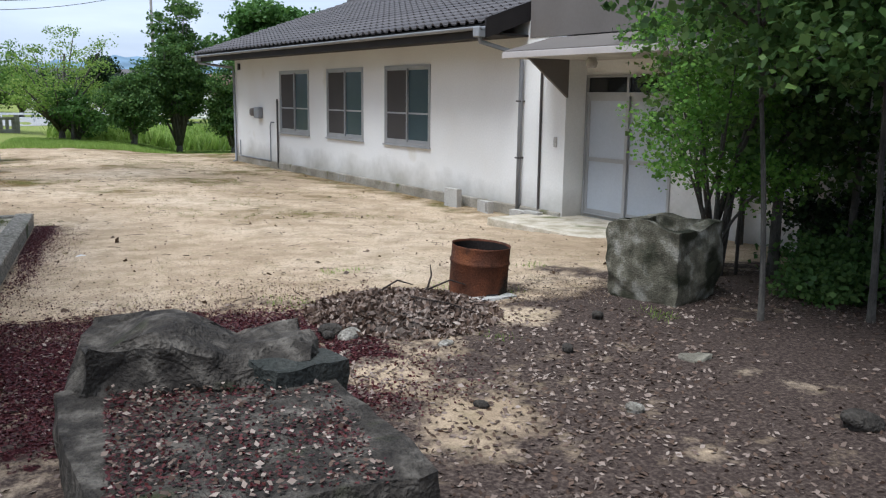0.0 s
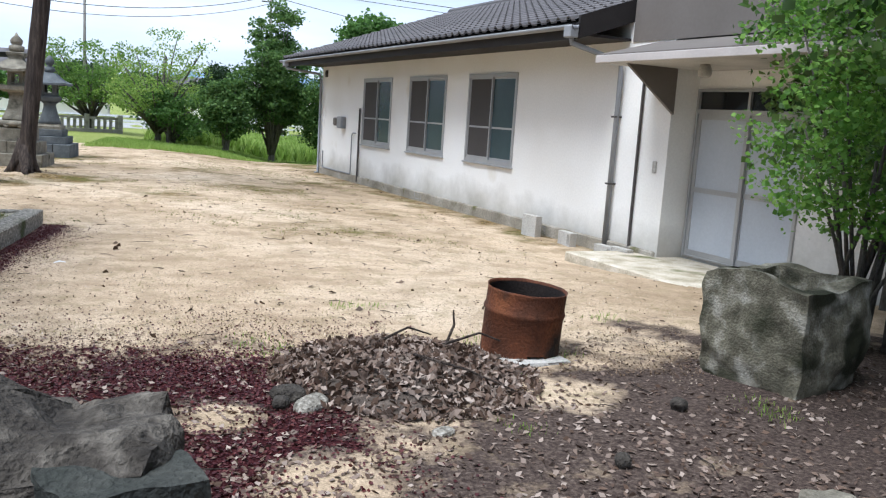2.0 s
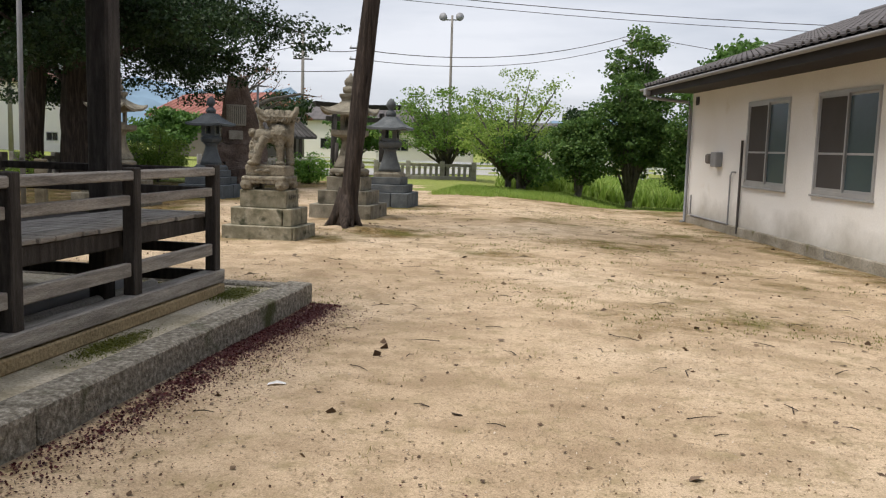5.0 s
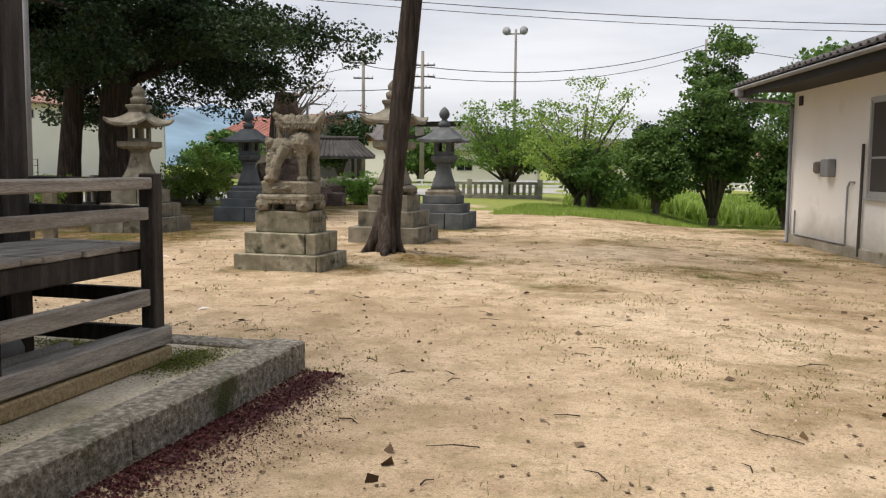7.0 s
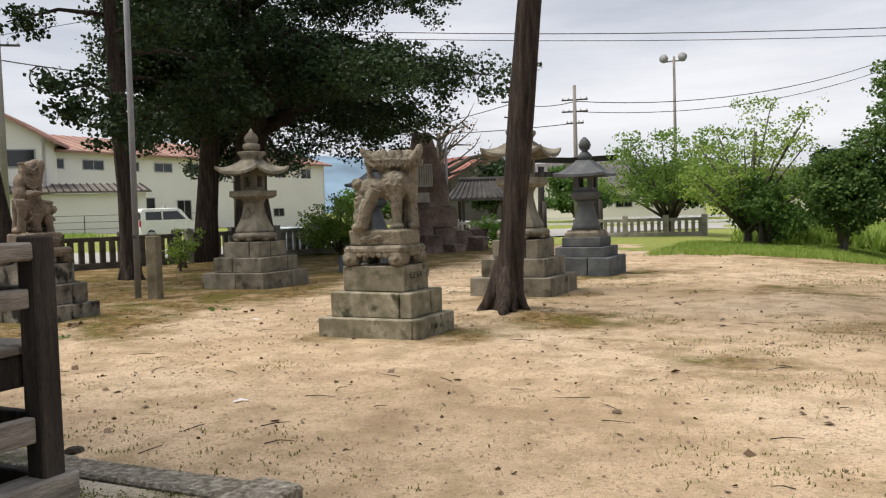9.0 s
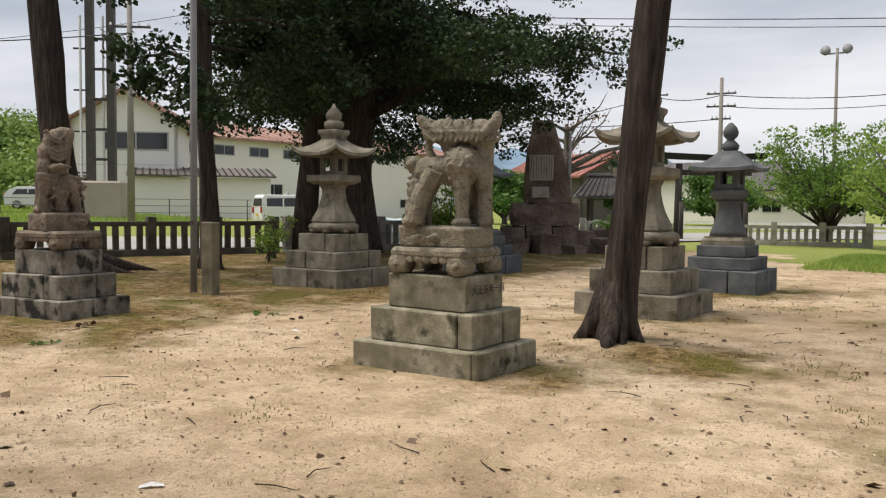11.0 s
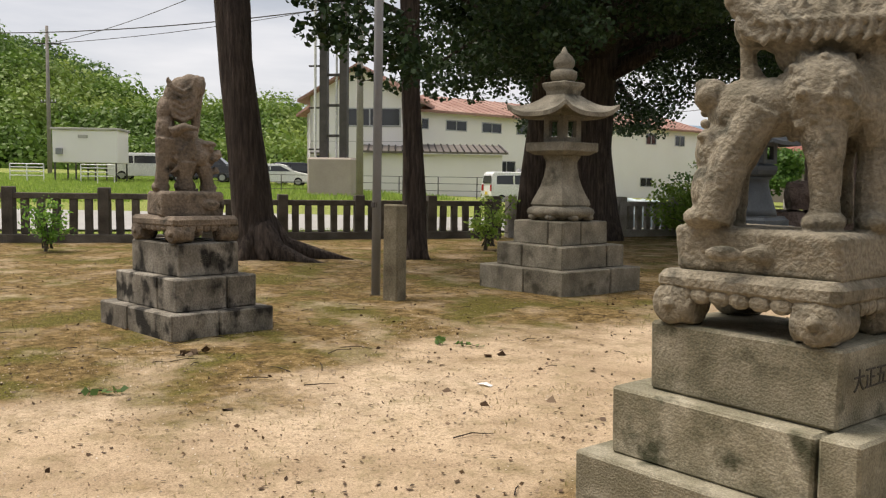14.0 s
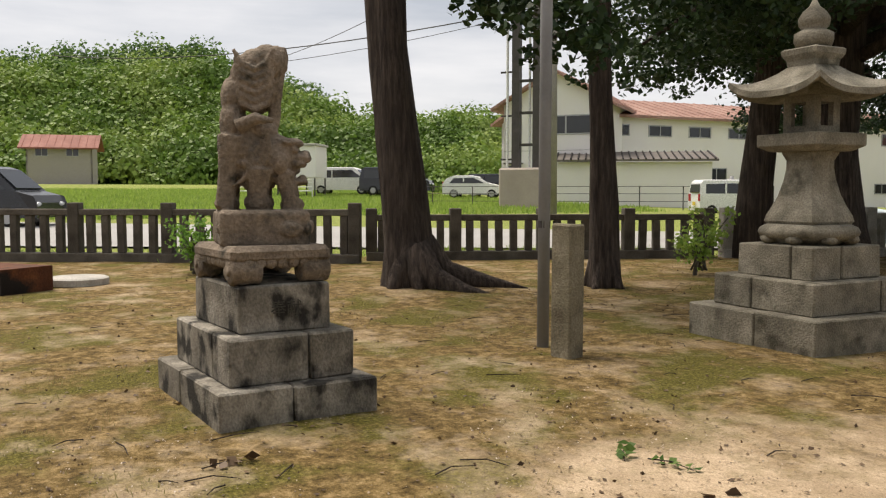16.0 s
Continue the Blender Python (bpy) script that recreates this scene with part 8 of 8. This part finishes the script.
# scraps over the sand
n = 9000
x, y = rng_g.uniform(-17, 7.5, n), rng_g.uniform(7.5, 34, n)
s_ = -((x - 7.70) * -0.9769 - (y - 13.65) * 0.2138)
keep = (s_ < -0.2) & ~((x < -0.3) & (y < 13.8))
litter("leaf_scraps", "brown leaf scraps scattered over the sand", x[keep], y[keep], 0.024, L_SCRAP, 0.85, 2.8)
n = 260
x, y = rng_g.uniform(-6, 6.5, n), rng_g.uniform(8, 30, n)
s_ = -((x - 7.70) * -0.9769 - (y - 13.65) * 0.2138)
keep = (s_ < -0.2) & ~((x < -0.3) & (y < 13.8))
litter("leaf_scraps", "larger withered leaves and bark scraps on the sand", x[keep], y[keep], 0.06, L_SCRAP, 0.7, 2.4)


L_GRIT = leaf_mat("sand_grit", (0.20, 0.15, 0.10), (0.42, 0.33, 0.24), (0.70, 0.62, 0.52), 0.0)
n = 42000
x, y = rng_g.uniform(-8, 6.5, n), rng_g.uniform(6.8, 21, n)
s_ = -((x - 7.70) * -0.9769 - (y - 13.65) * 0.2138)
keep = (s_ < -0.2) & ~((x < -0.28) & (y < 13.75)) & (wave(x, y, 0.9, 6) > -0.35)
litter("sand_grit", "coarse grit and crumbs lying on the sand", x[keep], y[keep], 0.013, L_GRIT, 0.2, 1.6, 0.003)


def twigs(name, label, n, x0, x1, y0, y1):
    mb = MB()
    for _ in range(n):
        a, l = rng_g.uniform(0, 6.28), rng_g.uniform(0.06, 0.28)
        px, py = rng_g.uniform(x0, x1), rng_g.uniform(y0, y1)
        if px < -0.2 and py < 13.8:
            continue
        z = gz(px, py) + 0.008
        b = a + rng_g.uniform(-0.6, 0.6)
        mb.tube([(px, py, z), (px + math.cos(a) * l * 0.5, py + math.sin(a) * l * 0.5, z + 0.008), (px + math.cos(a) * l * 0.5 + math.cos(b) * l * 0.5, py + math.sin(a) * l * 0.5 + math.sin(b) * l * 0.5, z)], [0.004, 0.0035, 0.002], 4)
    o = new(name, mb.mesh(name))
    o.data.materials.append(M_BARK)
    return tagged(o, label, "twigs", kind="stuff")


for i, (x, y, rz) in enumerate(((0.42, 10.9, 20), (-2.2, 15.6, 50), (-5.2, 19.6, 10))):
    ps = thing("paper_scrap", "small white torn scrap lying on the sand", "scrap", pose(x, y, gz(x, y) + 0.004, 0, 0, rz), "white scraps")
    part("sheet", MB().add([(-0.06, -0.012, 0), (0.0, -0.02, 0.012), (0.06, -0.01, 0.002), (0.055, 0.015, 0.006), (0.0, 0.02, 0.02), (-0.055, 0.016, 0.004)], [(0, 1, 4, 5), (1, 2, 3, 4)]), M_WHITEP, ps)
M_TARP = mat("pale_blue_tarpaulin", [(0.42, 0.55, 0.62), (0.58, 0.68, 0.73), (0.72, 0.77, 0.79)], 2.5, 0.45, 0.3, 12, grain=0.2)
tp = tagged(new("tarpaulin_heap", rough_block("tarpaulin_heap", M_TARP, (2.4, 1.3, 0.85), 61, 0.16, None, 12, 0.45)), "crumpled pale blue tarpaulin over a low heap", "tarpaulin")
tp.matrix_basis = pose(-17.6, 37.0, gz(-17.6, 37.0) - 0.03, 0, 0, 60)
# green sprigs dropped on the sand
for i, (x, y, rz) in enumerate(((-6.27, 20.38, 20), (-6.51, 20.30, 140), (-6.44, 17.54, 65), (-7.2, 18.45, 100))):
    sg = thing("leaf_sprig", "small fallen sprig with green and brown leaves", "sprig", pose(x, y, gz(x, y), 0, 0, rz), "fallen sprigs")
    part("stem", MB().tube([(-0.12, 0, 0.012), (0.0, 0.01, 0.022), (0.13, -0.01, 0.012)], [0.004, 0.0035, 0.002], 5), M_BARK, sg)
    lf = np.stack([np.linspace(-0.08, 0.14, 9), 0.03 * np.sin(np.arange(9) * 2.4), np.full(9, 0.022)], 1)
    part("leaves", quads("leaves", leaf_quads(lf, 0.05, np.random.default_rng(300 + i), 0.6, 2.6), L_EVER if i < 3 else L_SCRAP), None, sg)
twigs("twigs", "thin dark twigs scattered over the yard", 620, -14, 6, 3, 28)


def tufts(name, label, x, y, h, leaf, blades=7, width=0.006, spread_=0.03):
    n = len(x)
    X, Y = np.repeat(x, blades), np.repeat(y, blades)
    k = len(X)
    bx, by = X + rng_g.normal(0, spread_, k), Y + rng_g.normal(0, spread_, k)
    bz = ground_z(bx, by) - 0.005
    a = rng_g.uniform(0, 6.28, k)
    hh = h * rng_g.uniform(0.4, 1.2, k)
    lx, ly = np.cos(a) * hh * 0.5, np.sin(a) * hh * 0.5
    wx_, wy_ = -np.sin(a) * width, np.cos(a) * width
    q = np.stack([np.stack([bx - wx_, by - wy_, bz], 1), np.stack([bx + wx_, by + wy_, bz], 1), np.stack([bx + lx + wx_ * .3, by + ly + wy_ * .3, bz + hh], 1), np.stack([bx + lx - wx_ * .3, by + ly - wy_ * .3, bz + hh], 1)], 1)
    return tagged(new(name, quads(name, q, leaf)), label, "grass", kind="stuff")


n = 7000
x, y = rng_g.uniform(-15, 6.5, n), rng_g.uniform(8, 36, n)
s_ = -((x - 7.70) * -0.9769 - (y - 13.65) * 0.2138)
keep = (s_ < -0.1) & ~((x < -0.25) & (y < 13.8)) & (wave(x, y, 0.7, 8) + 0.5 * wave(x, y, 2.3, 1) > 0.32)
tufts("grass_tufts", "thin dry grass sprouting from the sand", x[keep], y[keep], 0.032, L_BLADE, 7, 0.003, 0.07)
n = 6000
x, y = rng_g.uniform(-3, 6.0, n), rng_g.uniform(13.5, 31, n)
s_ = -((x - 7.70) * -0.9769 - (y - 13.65) * 0.2138)
keep = (s_ < -0.1) & ~((x < -0.25) & (y < 13.9)) & (wave(x, y, 0.55, 3) + 0.5 * wave(x, y, 1.9, 6) > 0.22)
tufts("weed_tufts", "tiny olive weeds and moss specks over the sand", x[keep], y[keep], 0.022, L_MOSS, 6, 0.006, 0.045)
n = 9000
x, y = rng_g.uniform(-3, 7, n), rng_g.uniform(31, 40, n)
keep = (y + 0.8 * wave(x, y, 0.8) > 33.4)
tufts("grass_tufts", "short green grass at the yard edge", x[keep], y[keep], 0.12, L_FIELD, 6, 0.01, 0.08)
n = 1600
x, y = rng_g.uniform(2.2, 5.6, n), rng_g.uniform(5.8, 9.2, n)
keep = wave(x, y, 1.6, 2) > 0.45
tufts("grass_tufts", "bright weeds beside the drum and trough", x[keep], y[keep], 0.036, L_FIELD, 8, 0.004, 0.06)
n = 9000
x, y = rng_g.uniform(-1.5, 16, n), rng_g.uniform(41.5, 60, n)
tufts("rice_field", "bright green rice field beyond the trees", x, y, 0.6, L_FIELD, 6, 0.045, 0.25)
n = 17000
x, y = rng_g.uniform(-75, -36, n), rng_g.uniform(5, 46, n)
tufts("meadow", "bright grassy meadow beyond the road", x, y, 0.24, L_FIELD, 5, 0.035, 0.3)
n = 3000
x, y = rng_g.uniform(-30, -18, n), rng_g.uniform(10, 34, n)
fx = np.where(y < 23.2, -17.9 + (y - 23.2) * 0.604, -18.65 + (y - 23.6) * 0.387)
keep = (x < fx - 0.3) & (x > fx - 3.0)
tufts("roadside_grass", "green verge between fence and road", x[keep], y[keep], 0.09, L_FIELD, 8, 0.012, 0.15)
